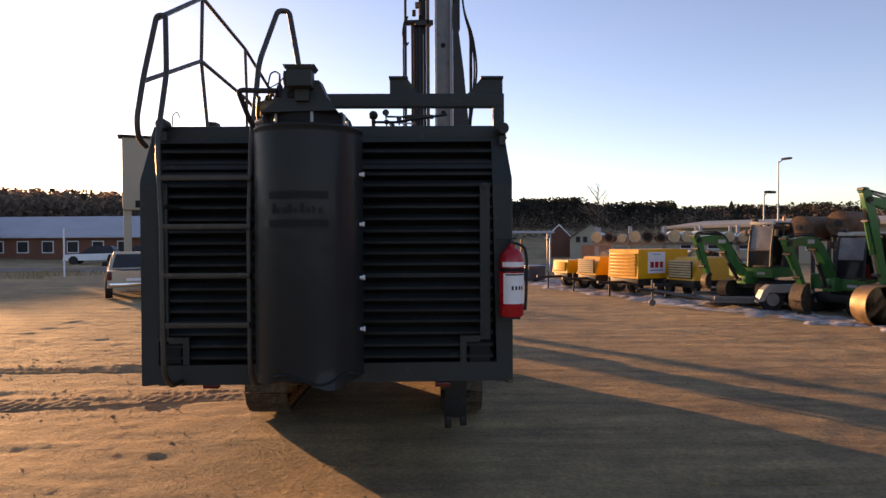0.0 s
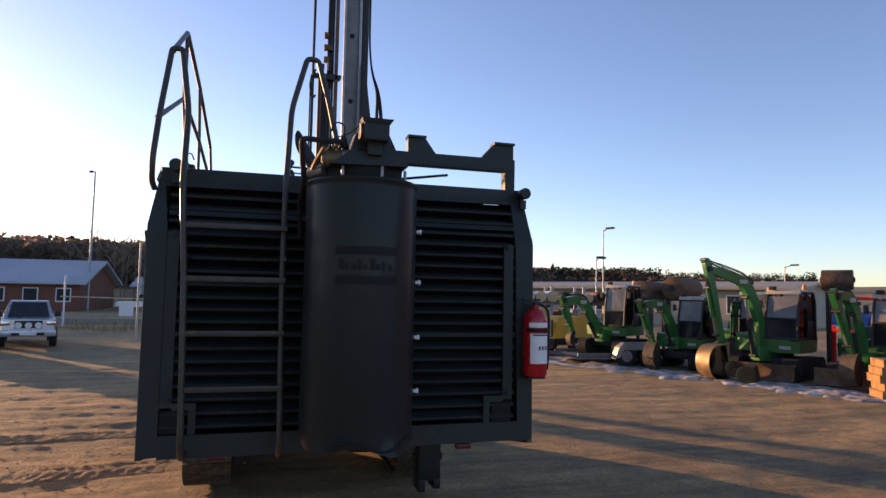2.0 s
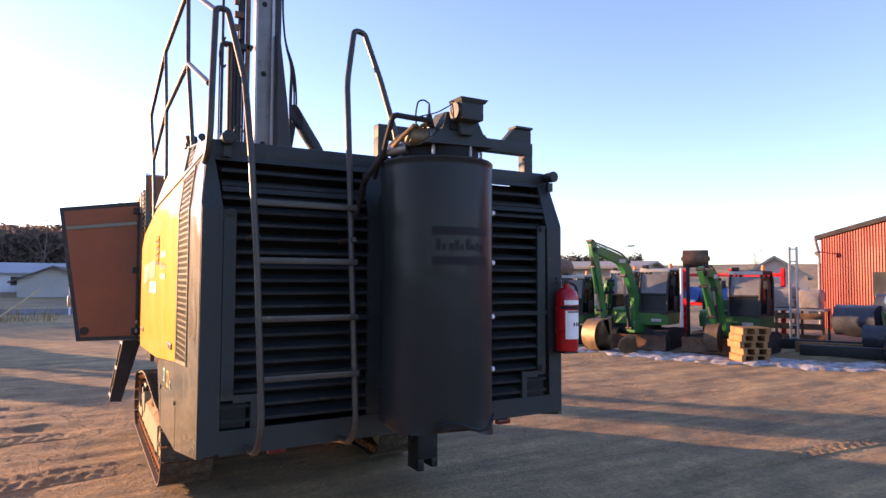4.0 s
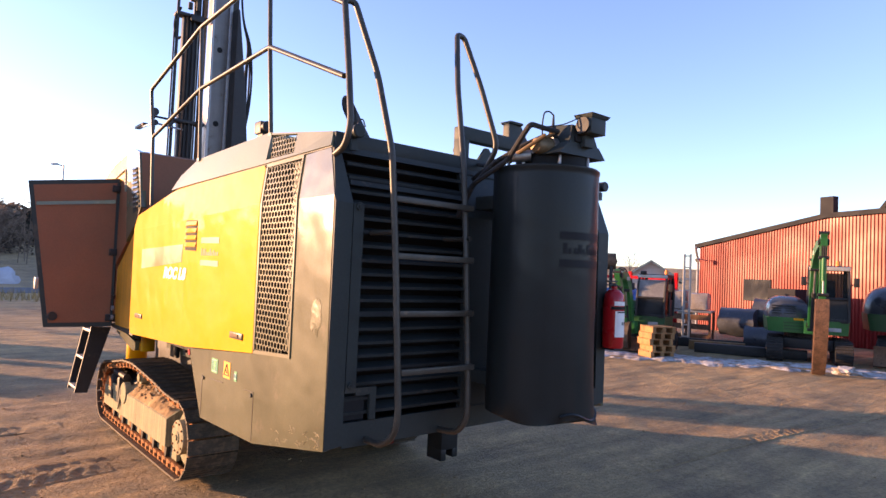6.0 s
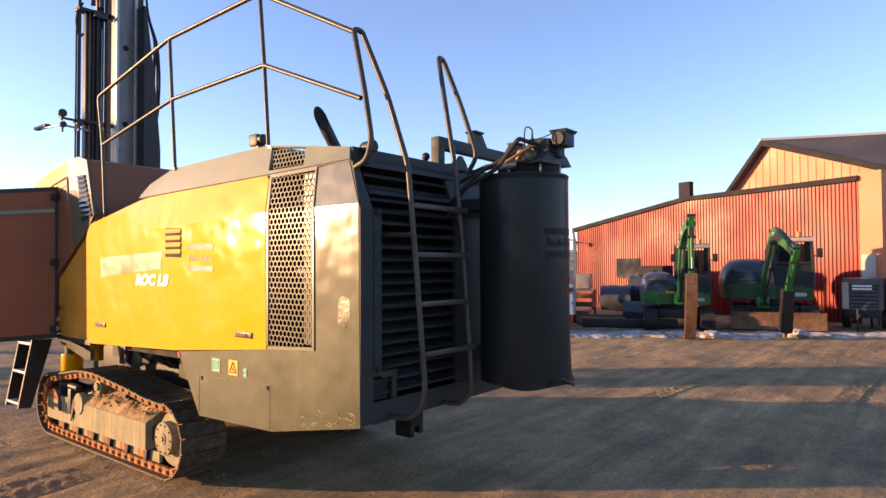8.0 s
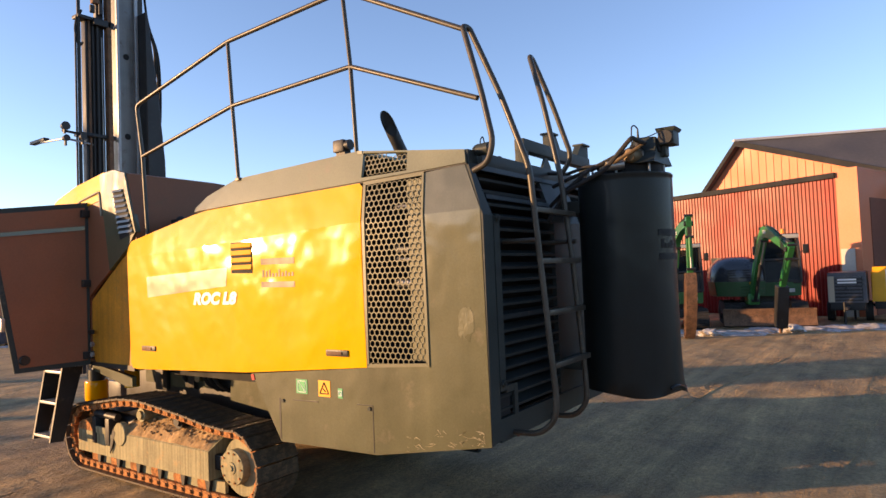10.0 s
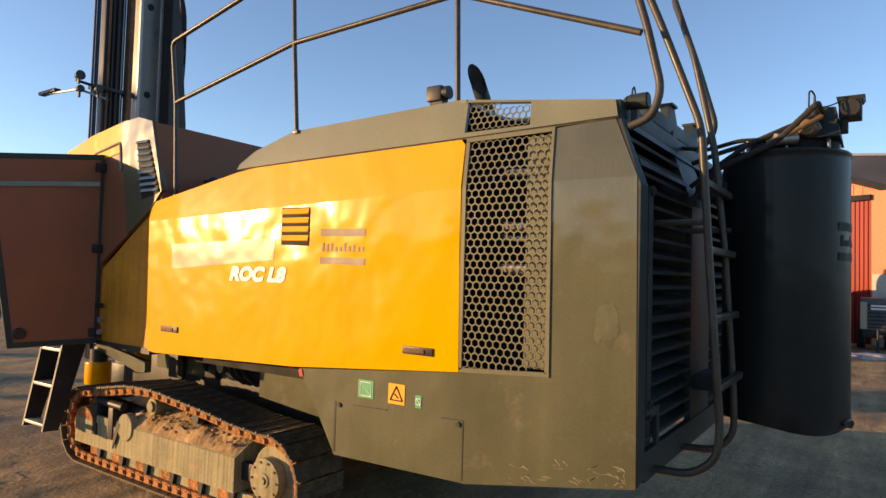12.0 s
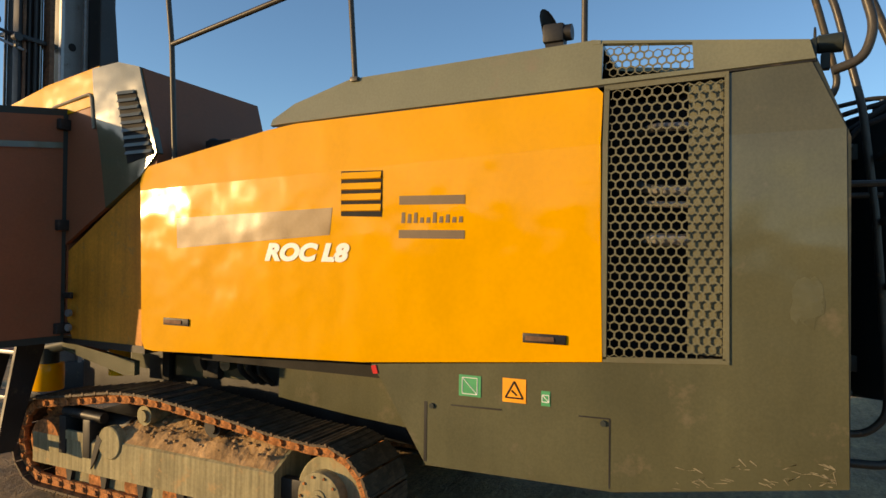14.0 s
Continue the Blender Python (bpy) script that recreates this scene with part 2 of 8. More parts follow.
# Yellow pulled toward brown: the open door's shade and dust in one colour.
M_YELSHADE = mat("dusty yellow paint darkened for shade", (0.54, 0.215, 0.024), 0.5, 0.0, 0.2, 4.0, (0.30, 0.17, 0.05), 0.10, 0.04, 60, 0.1, spec=0.2, streak=0.15)
M_BARE = mat("scuffed metal", (0.27, 0.235, 0.16), 0.32, 0.15, 0.3, 20.0, None, 0, 0.5, 30)
M_CROWN = thin_mat("winter crowns", (0.20, 0.145, 0.11))
M_CROWND = thin_mat("dark winter crowns", (0.075, 0.058, 0.046))
M_BRICK = mat("red brown wall", (0.20, 0.075, 0.05), 0.85, 0.0, 0.15, 0.7, None, 0, 0.1, 12)
M_PALE = mat("pale wall", (0.45, 0.42, 0.37), 0.8, 0.0, 0.12, 0.5, None, 0, 0.05, 10)
M_PIPE = mat("pale insulation", (0.55, 0.42, 0.24), 0.8, 0.0, 0.2, 4.0, (0.3, 0.2, 0.1), 0.1, 0.1, 30)
M_LEAFD = thin_mat("dark needles", (0.044, 0.046, 0.036))
M_TWIG = mat("bare brown twigs", (0.22, 0.16, 0.12), 0.9, 0.0, 0.25, 0.15, None, 0, 0.0, island=0.3, spec=0.0)
M_GRASS = mat("dry grass", (0.34, 0.22, 0.09), 0.9, 0.0, 0.3, 2.0, None, 0, 0.0, island=0.3)
M_SILVER = mat("silver car paint", (0.45, 0.48, 0.52), 0.3, 0.55, 0.05, 2.0, (0.25, 0.2, 0.15), 0.03, 0.0, 40, 0.5)
M_BEIGE = mat("beige car paint", (0.40, 0.34, 0.26), 0.35, 0.3, 0.05, 2.0, (0.25, 0.2, 0.15), 0.05, 0.0, 40, 0.5)
M_CHROME = mat("chrome", (0.6, 0.6, 0.6), 0.15, 1.0, 0.05, 4.0, None, 0, 0.0)
M_SIGN = mat("tan sign board", (0.38, 0.32, 0.24), 0.6, 0.0, 0.06, 0.8, None, 0, 0.03, 20)
M_BLUE = mat("blue plastic drum", (0.03, 0.16, 0.45), 0.45, 0.0, 0.1, 4.0, None, 0, 0.03, 40)
M_WRAP = mat("pale plastic wrap", (0.30, 0.27, 0.25), 0.35, 0.0, 0.25, 4.0, (0.2, 0.13, 0.1), 0.12, 0.4, 20)
M_TARP = mat("black plastic sheet", (0.055, 0.062, 0.075), 0.35, 0.0, 0.25, 3.0, (0.12, 0.12, 0.12), 0.06, 0.4, 20)
M_HOOD = mat("dark grey hood paint", (0.040, 0.046, 0.055), 0.30, 0.0, 0.15, 3.0, (0.09, 0.08, 0.07), 0.05, 0.03, 60, 0.4)
# Sky reflected in the front panes is put in as a pale base colour.
M_PALEPANE = mat("glass paled by sky reflection", (0.34, 0.34, 0.34), 0.22, 0.0, 0.25, 2.5, None, 0, 0.0)
M_GLASS = glass_mat("cab glass", (0.24, 0.27, 0.25))
M_WINDOW = mat("window pane", (0.035, 0.038, 0.042), 0.08, 0.0, 0.2, 2.0, None, 0, 0.0, spec=0.2)


def ground_mat():
    """Frozen brown dirt: damp and dry patches, grit, and small stones, with soft relief."""
    m = bpy.data.materials.new("frozen dirt")
    m.use_nodes = True
    nt = m.node_tree
    b = nt.nodes["Principled BSDF"]
    co = nt.nodes.new("ShaderNodeTexCoord")

    def nz(scale, detail=8, rough=0.6):
        n = nt.nodes.new("ShaderNodeTexNoise")
        n.inputs["Scale"].default_value, n.inputs["Detail"].default_value, n.inputs["Roughness"].default_value = scale, detail, rough
        nt.links.new(co.outputs["Object"], n.inputs["Vector"])
        return n
    large, mid, grit = nz(0.22), nz(1.7, 10, 0.7), nz(26, 6, 0.7)
    r1 = nt.nodes.new("ShaderNodeValToRGB")
    r1.color_ramp.elements[0].position, r1.color_ramp.elements[1].position = 0.38, 0.64
    r1.color_ramp.elements[0].color, r1.color_ramp.elements[1].color = (0.195, 0.132, 0.072, 1), (0.52, 0.337, 0.152, 1)
    mx = nt.nodes.new("ShaderNodeMix")
    mx.inputs["Factor"].default_value = 0.5
    nt.links.new(large.outputs["Fac"], mx.inputs["A"])
    nt.links.new(mid.outputs["Fac"], mx.inputs["B"])
    nt.links.new(mx.outputs["Result"], r1.inputs[0])
    # drag marks and wheel streaks along the way that machines drive
    mp = nt.nodes.new("ShaderNodeMapping")
    mp.inputs["Scale"].default_value, mp.inputs["Rotation"].default_value = (0.35, 3.2, 1.0), (0, 0, radians(-14))
    nt.links.new(co.outputs["Object"], mp.inputs["Vector"])
    st = nz(1.0, 8, 0.65)
    nt.links.new(mp.outputs[0], st.inputs["Vector"])
    sr = nt.nodes.new("ShaderNodeMapRange")
    sr.inputs[1].default_value, sr.inputs[2].default_value, sr.inputs[3].default_value, sr.inputs[4].default_value = 0.35, 0.65, 0.72, 1.3
    nt.links.new(st.outputs["Fac"], sr.inputs[0])
    ms = nt.nodes.new("ShaderNodeVectorMath")
    ms.operation = "MULTIPLY"
    nt.links.new(r1.outputs[0], ms.inputs[0])
    nt.links.new(sr.outputs[0], ms.inputs[1])
    gr = nt.nodes.new("ShaderNodeMapRange")
    gr.inputs[1].default_value, gr.inputs[2].default_value, gr.inputs[3].default_value, gr.inputs[4].default_value = 0.3, 0.7, 0.65, 1.35
    nt.links.new(grit.outputs["Fac"], gr.inputs[0])
    mul = nt.nodes.new("ShaderNodeVectorMath")
    mul.operation = "MULTIPLY"
    nt.links.new(ms.outputs[0], mul.inputs[0])
    nt.links.new(gr.outputs[0], mul.inputs[1])
    nt.links.new(mul.outputs[0], b.inputs["Base Color"])
    b.inputs["Roughness"].default_value = 0.88
    add = nt.nodes.new("ShaderNodeMath")
    add.operation = "MULTIPLY_ADD"
    nt.links.new(mid.outputs["Fac"], add.inputs[0])
    add.inputs[1].default_value = 2.5
    nt.links.new(grit.outputs["Fac"], add.inputs[2])
    add2 = nt.nodes.new("ShaderNodeMath")
    add2.operation = "MULTIPLY_ADD"
    nt.links.new(st.outputs["Fac"], add2.inputs[0])
    add2.inputs[1].default_value = 2.0
    nt.links.new(add.outputs[0], add2.inputs[2])
    bp = nt.nodes.new("ShaderNodeBump")
    bp.inputs["Strength"].default_value, bp.inputs["Distance"].default_value = 1.0, 0.042
    nt.links.new(add2.outputs[0], bp.inputs["Height"])
    nt.links.new(bp.outputs["Normal"], b.inputs["Normal"])
    return m


M_GROUND = ground_mat()


# ---- building helpers ----
def box(bm, x0, x1, y0, y1, z0, z1, bev=0.0, m=None):
    r = bmesh.ops.create_cube(bm, size=1.0, matrix=Matrix.Translation(((x0 + x1) / 2, (y0 + y1) / 2, (z0 + z1) / 2)) @ Matrix.Diagonal((abs(x1 - x0), abs(y1 - y0), abs(z1 - z0), 1)))
    vs = r["verts"]
    if bev:
        es = list({e for v in vs for e in v.link_edges})
        r2 = bmesh.ops.bevel(bm, geom=es, offset=bev, segments=2, affect="EDGES", profile=0.6)
        vs = list({v for f in r2["faces"] for v in f.verts} | {v for v in vs if v.is_valid})
    if m is not None:
        bmesh.ops.transform(bm, matrix=m, verts=vs)
    return vs


def cyl(bm, p0, p1, r0, r1=None, seg=20):
    p0, p1 = Vector(p0), Vector(p1)
    d = p1 - p0
    m = Matrix.Translation((p0 + p1) / 2) @ d.to_track_quat("Z", "Y").to_matrix().to_4x4()
    r = bmesh.ops.create_cone(bm, cap_ends=True, segments=seg, radius1=r0, radius2=r0 if r1 is None else r1, depth=d.length, matrix=m)
    return r["verts"]


def fillet(pts, r, n=5):
    """Round the corners of a polyline."""
    pts = [Vector(p) for p in pts]
    out = [pts[0]]
    for a, b, c in zip(pts, pts[1:], pts[2:]):
        d0, d1 = (a - b), (c - b)
        k = min(r, d0.length * 0.45, d1.length * 0.45)
        p, q = b + d0.normalized() * k, b + d1.normalized() * k
        for i in range(n + 1):
            t = i / n
            out.append(p * (1 - t) ** 2 + b * 2 * t * (1 - t) + q * t ** 2)
    out.append(pts[-1])
    return out


def tube(bm, pts, r, seg=10, bend=0.0):
    """A round bar along a polyline."""
    pts = fillet(pts, bend) if bend else [Vector(p) for p in pts]
    rings = []
    up = None
    for i, p in enumerate(pts):
        d = (pts[min(i + 1, len(pts) - 1)] - pts[max(i - 1, 0)]).normalized()
        if up is None:
            up = d.orthogonal().normalized()
        up = (up - d * up.dot(d)).normalized()
        side = d.cross(up)
        rings.append([bm.verts.new(p + (up * math.cos(a) + side * math.sin(a)) * r) for a in (2 * math.pi * k / seg for k in range(seg))])
    for a, b in zip(rings, rings[1:]):
        for k in range(seg):
            bm.faces.new((a[k], a[(k + 1) % seg], b[(k + 1) % seg], b[k]))
    bm.faces.new(rings[0][::-1])
    bm.faces.new(rings[-1])


def prism(bm, pts, vec):
    """A polygon in space pushed along a vector."""
    a = [bm.verts.new(p) for p in pts]
    b = [bm.verts.new(Vector(p) + Vector(vec)) for p in pts]
    fs = [bm.faces.new(a), bm.faces.new(b[::-1])]
    for i in range(len(a)):
        j = (i + 1) % len(a)
        fs.append(bm.faces.new((a[j], a[i], b[i], b[j])))
    return a + b


def solid(bm, ring0, ring1):
    """A closed body between two rings of the same number of points."""
    a, b = [bm.verts.new(p) for p in ring0], [bm.verts.new(p) for p in ring1]
    bm.faces.new(a[::-1])
    bm.faces.new(b)
    for i in range(len(a)):
        j = (i + 1) % len(a)
        bm.faces.new((a[i], a[j], b[j], b[i]))


def bev_all(bm, w, seg=2, angle=30):
    es = [e for e in bm.edges if len(e.link_faces) == 2 and e.calc_face_angle() > radians(angle)]
    bmesh.ops.bevel(bm, geom=es, offset=w, segments=seg, affect="EDGES", profile=0.6, clamp_overlap=True)


def mesh_of(bm, name, material, angle=38):
    bmesh.ops.recalc_face_normals(bm, faces=bm.faces)
    me = bpy.data.meshes.new(name)
    bm.to_mesh(me)
    bm.free()
    me.materials.append(material)
    me.shade_smooth()
    me.set_sharp_from_angle(angle=radians(angle))
    return me


def thing(name, loc=(0, 0, 0), rz=0.0, label="", category="", group="", kind=""):
    ob = new(name)
    ob.empty_display_size = 0.2
    ob.matrix_world = pose(*loc, 0, 0, rz)
    return tagged(ob, label, category, group, kind)


def part(name, bm, material, parent, label="", angle=38):
    """One mesh under a thing or a part, in that thing's own coordinates."""
    ob = new(name, mesh_of(bm, name, material, angle))
    ob.parent = parent
    return tagged(ob, label)


def lone(name, bm, material, label, category, group="", kind="", loc=None, rz=0.0, angle=38):
    ob = new(name, mesh_of(bm, name, material, angle))
    if loc:
        ob.matrix_world = pose(*loc, 0, 0, rz)
    return tagged(ob, label, category, group, kind)


def nb():
    return bmesh.new()


# ---- the drill rig ----
RIG = Vector((0.21, 6.5, 0.0))
CX = 0.2135                       # the rig's middle, across
rig = thing("drill_rig", RIG, 0, "yellow and dark grey crawler drill rig standing on dirt", "drill rig")


def rp(name, bm, material, parent=None, label="", angle=38):
    """A part of the rig, drawn in the yard's own coordinates."""
    bmesh.ops.translate(bm, verts=bm.verts, vec=-RIG)
    return part(name, bm, material, parent or rig, label, angle)


def side_x(y, z):
    return -0.975 + max(0, z - 2.133 + 0.038 * max(0, y - 4.9)) * 0.12


def rear_y(z):
    return 4.06 + max(0, z - 2.10) * 0.34


def thicken(t, vec):
    """Give an open sheet a second skin along vec, and walls along its rim."""
    rim = [e for e in t.edges if len(e.link_faces) == 1]
    faces = t.faces[:]
    twin = {v: t.verts.new(v.co + Vector(vec)) for v in t.verts[:]}
    for f in faces:
        t.faces.new([twin[v] for v in reversed(f.verts)])
    for e in rim:
        a, b = e.verts
        t.faces.new((a, b, twin[b], twin[a]))


def side_sheet(bm, poly, off=0.0, th=0.025, right=False, bev=0.0):
    """A sheet on the rig's flank from (y, z) corners, folded along the flank's creases."""
    t = nb()
    f = t.faces.new([t.verts.new((0, y, z)) for y, z in poly])
    for co, no in (((0, 4.9, 2.133), (0, 0.038, 1)), ((0, 4.9, 2.133), (0, 0, 1)), ((0, 4.9, 0), (0, 1, 0))):
        bmesh.ops.bisect_plane(t, geom=t.verts[:] + t.edges[:] + t.faces[:], plane_co=co, plane_no=no)
    thicken(t, (th, 0, 0))
    for v in t.verts:
        v.co.x += side_x(v.co.y, v.co.z) + off
        if right:
            v.co.x = 2 * CX - v.co.x
    if bev:
        bev_all(t, bev, 2, 40)
    bmesh.ops.recalc_face_normals(t, faces=t.faces)
    me = bpy.data.meshes.new("t")
    t.to_mesh(me)
    bm.from_mesh(me)
    bpy.data.meshes.remove(me)
    t.free()


def rear_sheet(bm, poly, off=0.0, th=0.03):
    """A sheet on the rig's rear from (x, z) corners, folded along the crease."""
    t = nb()
    t.faces.new([t.verts.new((x, 0, z)) for x, z in poly])
    bmesh.ops.bisect_plane(t, geom=t.verts[:] + t.edges[:] + t.faces[:], plane_co=(0, 0, 2.10), plane_no=(0, 0, 1))
    thicken(t, (0, th, 0))
    for v in t.verts:
        v.co.y += rear_y(v.co.z) + off
    bmesh.ops.recalc_face_normals(t, faces=t.faces)
    me = bpy.data.meshes.new("t")
    t.to_mesh(me)
    bm.from_mesh(me)
    bpy.data.meshes.remove(me)
    t.free()


HULL = [(4.062, 0.815), (4.90, 0.668), (5.78, 0.652), (6.02, 1.02), (6.09, 1.107), (4.945, 1.205), (4.47, 1.243), (4.066, 1.2755)]
PILLAR = [(4.066, 1.2755), (4.47, 1.243), (4.478, 2.385), (4.185, 2.402), (4.075, 2.135)]
DOOR = [(4.958, 1.213), (6.14, 1.118), (7.60, 1.068), (7.675, 1.075), (7.70, 1.12), (7.745, 2.08), (7.735, 2.13), (7.69, 2.168), (6.78, 2.325), (6.60, 2.345), (4.99, 2.374), (4.968, 2.35)]
for right in (False, True):
    bm = nb()
    side_sheet(bm, HULL, 0, 0.03, right)
    side_sheet(bm, PILLAR, 0, 0.03, right)
    rp("side_plate", bm, M_GREY, None, "dull grey steel side plate, scratched along its lower edge", 3)
    bm = nb()
    side_sheet(bm, DOOR, -0.006, 0.028, right, 0.006)
    d = rp("engine_door", bm, M_YEL, None, "glossy yellow engine door", 3)
    if not right:
        yellow_door = d
# chassis plate behind the tracks
bm = nb()
prism(bm, [(-0.365, y, z) for y, z in ((5.70, 0.60), (5.70, 0.95), (7.16, 0.935), (7.165, 0.715), (6.6, 0.66))], (0.03, 0, 0))
rp("chassis_plate", bm, M_GREY)
bm = nb()
prism(bm, [(-0.365, y, z) for y, z in ((7.42, 0.80), (7.42, 0.92), (7.66, 0.915), (7.66, 0.80))], (0.03, 0, 0))
rp("chassis_plate", bm, M_GREY)
bm = nb()
prism(bm, [(-0.365, y, z) for y, z in ((7.80, 0.78), (7.80, 0.925), (8.10, 0.92), (8.10, 0.78))], (0.03, 0, 0))
rp("chassis_plate", bm, M_GREY)
bm = nb()
prism(bm, [(-0.365, y, z) for y, z in ((8.34, 0.80), (8.34, 0.93), (8.55, 0.93), (8.55, 0.80))], (0.03, 0, 0))
rp("chassis_plate", bm, M_GREY)
bm = nb()
side_sheet(bm, [(6.073, 1.060), (6.087, 1.098), (6.060, 1.105), (6.046, 1.064)], -0.006, 0.01)
rp("marker", bm, M_RED, None, "small red marker tab")
# yellow cylinder under the front of the chassis
bm = nb()
cyl(bm, (-0.44, 9.4, 0.56), (-0.44, 9.4, 0.77), 0.115, None, 24)
bev_all(bm, 0.012, 2, 40)
o = rp("swing_cylinder", bm, M_YEL, None, "yellow cylinder under the chassis")
bm = nb()
cyl(bm, (-0.44, 9.4, 0.77), (-0.44, 9.4, 0.89), 0.08, None, 20)
cyl(bm, (-0.44, 9.4, 0.89), (-0.42, 8.60, 1.05), 0.05, None, 12)
rp("cylinder_mount", bm, M_GREYD, o)
# scuffs: a glossy patch put in for a dent's glint by the rear corner, scratches along the lower edge
sc = random.Random(21)
bm = nb()
ring = []
for k in range(22):
    a = 2 * math.pi * k / 22
    q = sc.uniform(0.75, 1.1) * (1 + 0.3 * math.sin(2 * a + 1))
    ring.append((4.195 + math.cos(a) * 0.050 * q - math.sin(a) * 0.026, 1.49 + math.sin(a) * 0.120 * q))
side_sheet(bm, ring, -0.0012, 0.002)
rp("dent_glint", bm, M_DENT)
bm = nb()
for i in range(46):
    y, z, a, l = 4.10 + 0.55 * sc.random() ** 1.6, 0.09 * sc.random() ** 1.5, sc.gauss(0.15, 0.45), sc.uniform(0.01, 0.055)
    z += 0.822 - (y - 4.06) * 0.172
    w = sc.uniform(0.0008, 0.0022)
    dy, dz = math.cos(a) * l, math.sin(a) * l
    if z + dz > 0.825 - (y + dy - 4.06) * 0.172:
        side_sheet(bm, [(y, z), (y + dy, z + dz), (y + dy * 0.8, z + dz + w), (y, z + w * 1.5)], -0.0012, 0.002)
s = rp("scratches", bm, M_BARE)
tagged(s, "fine pale scratches", kind="stuff")
# lower flap outline, bolts
bm = nb()
side_sheet(bm, [(5.775, 0.67), (5.79, 0.67), (5.79, 0.955), (5.775, 0.955)], -0.002, 0.004)
rp("flap_seam", bm, M_BLACK)
bm = nb()
side_sheet(bm, [(5.40, 0.952), (5.65, 0.948), (5.65, 0.954), (5.40, 0.960)], -0.003, 0.004)
rp("flap_seam", bm, M_BLACK)
bm = nb()
side_sheet(bm, [(4.92, 0.968), (5.05, 0.966), (5.05, 0.972), (4.92, 0.974)], -0.003, 0.004)
rp("flap_seam", bm, M_BLACK)
bm = nb()
side_sheet(bm, [(4.916, 0.68), (4.922, 0.68), (4.922, 0.97), (4.916, 0.97)], -0.002, 0.004)
rp("flap_seam", bm, M_BLACK)
for y, z in ((5.748, 0.937), (4.945, 0.950)):
    bm = nb()
    cyl(bm, (-0.985, y, z), (-0.97, y, z), 0.013, None, 8)
    rp("bolt", bm, M_GREYD)
# pillar edge beside the grille
bm = nb()
side_sheet(bm, [(4.462, 1.235), (4.476, 1.235), (4.482, 2.39), (4.470, 2.39)], -0.008, 0.02)
rp("edge_strip", bm, M_SCREEN)


def hex_screen(bm, y0, y1, za, zb, zc, zd, pitch, wall, off):
    """A punched sheet of hexagonal holes; za, zb: lower edge at y0, y1; zc, zd: upper."""
    R = pitch / math.sqrt(3)
    dy, dz = pitch, R * 1.5
    n = 0
    z = min(za, zb) - dz
    while z < max(zc, zd) + dz:
        y = y0 + (pitch / 2 if n % 2 else 0)
        while y < y1 + pitch:
            k = (y - y0) / (y1 - y0)
            lo, hi = za + (zb - za) * k, zc + (zd - zc) * k
            if y0 + pitch * 0.3 < y < y1 - pitch * 0.3 and lo + R * 0.7 < z < hi - R * 0.7:
                o, i = [], []
                for c in range(6):
                    a = math.pi / 6 + c * math.pi / 3
                    for lst, rad in ((o, R), (i, R - wall)):
                        yy, zz = y + math.cos(a) * rad, z + math.sin(a) * rad
                        lst.append(bm.verts.new((side_x(yy, zz) + off, yy, zz)))
                for c in range(6):
                    e = (c + 1) % 6
                    bm.faces.new((o[c], o[e], i[e], i[c]))
            y += dy
        z += dz
        n += 1
    bmesh.ops.remove_doubles(bm, verts=bm.verts, dist=0.0008)
    r = bmesh.ops.extrude_face_region(bm, geom=bm.faces[:])
    bmesh.ops.translate(bm, verts=[v for v in r["geom"] if isinstance(v, bmesh.types.BMVert)], vec=(0.004, 0, 0))


bm = nb()
hex_screen(bm, 4.478, 4.948, 1.243, 1.218, 2.386, 2.378, 0.0405, 0.0042, 0.0)
rp("hexagon_screen", bm, M_SCREEN, None, "punched grey steel screen with hexagonal holes")
bm = nb()
for poly in ([(4.47, 1.236), (4.958, 1.206), (4.958, 1.228), (4.47, 1.256)], [(4.47, 2.372), (4.958, 2.362), (4.958, 2.385), (4.47, 2.394)],
             [(4.936, 1.22), (4.958, 1.22), (4.958, 2.37), (4.936, 2.37)], [(4.466, 1.25), (4.486, 1.25), (4.486, 2.38), (4.466, 2.38)]):
    side_sheet(bm, poly, -0.004, 0.012)
rp("screen_frame", bm, M_SCREEN)
# what lies behind the screen
bm = nb()
box(bm, -0.93, -0.92, 4.49, 4.62, 1.26, 2.36)
rp("inner_plate", bm, M_SCREEN)
for i, (z, r) in enumerate(((1.93, 0.022), (1.87, 0.014), (1.72, 0.026), (2.2, 0.018))):
    bm = nb()
    tube(bm, [(-0.86, 4.56, z), (-0.86, 4.78, z + 0.01), (-0.72, 4.86, z + 0.05 - 0.02 * i)], r, 8, 0.06)
    rp("hose", bm, M_STEEL)
# Plain black box, added to fill the housing with inner darkness.
bm = nb()
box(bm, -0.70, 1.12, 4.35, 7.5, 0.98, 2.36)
rp("dark_core", bm, M_DEEP)
bm = nb()
box(bm, -0.90, 1.32, 5.1, 7.4, 1.13, 1.16)
box(bm, -0.90, 1.32, 4.22, 5.9, 0.86, 0.90)
box(bm, -0.90, -0.86, 4.98, 5.02, 1.1, 2.34)
box(bm, 1.28, 1.32, 4.98, 5.02, 1.1, 2.34)
rp("frame_floor", bm, M_BLACK)

# roof cover
bm = nb()
RT = [(6.76, 2.385, 0.0), (6.62, 2.462, 0.0), (6.27, 2.562, 0.0), (5.02, 2.598, 0.0), (4.19, 2.488, 0.0)]
LOW = [(6.76, 2.350), (6.62, 2.356), (6.22, 2.366), (5.02, 2.388), (4.172, 2.408)]
C0, C1 = 0.05 / 0.848, 0.42 / 0.848          # the bay of the small screen stays open


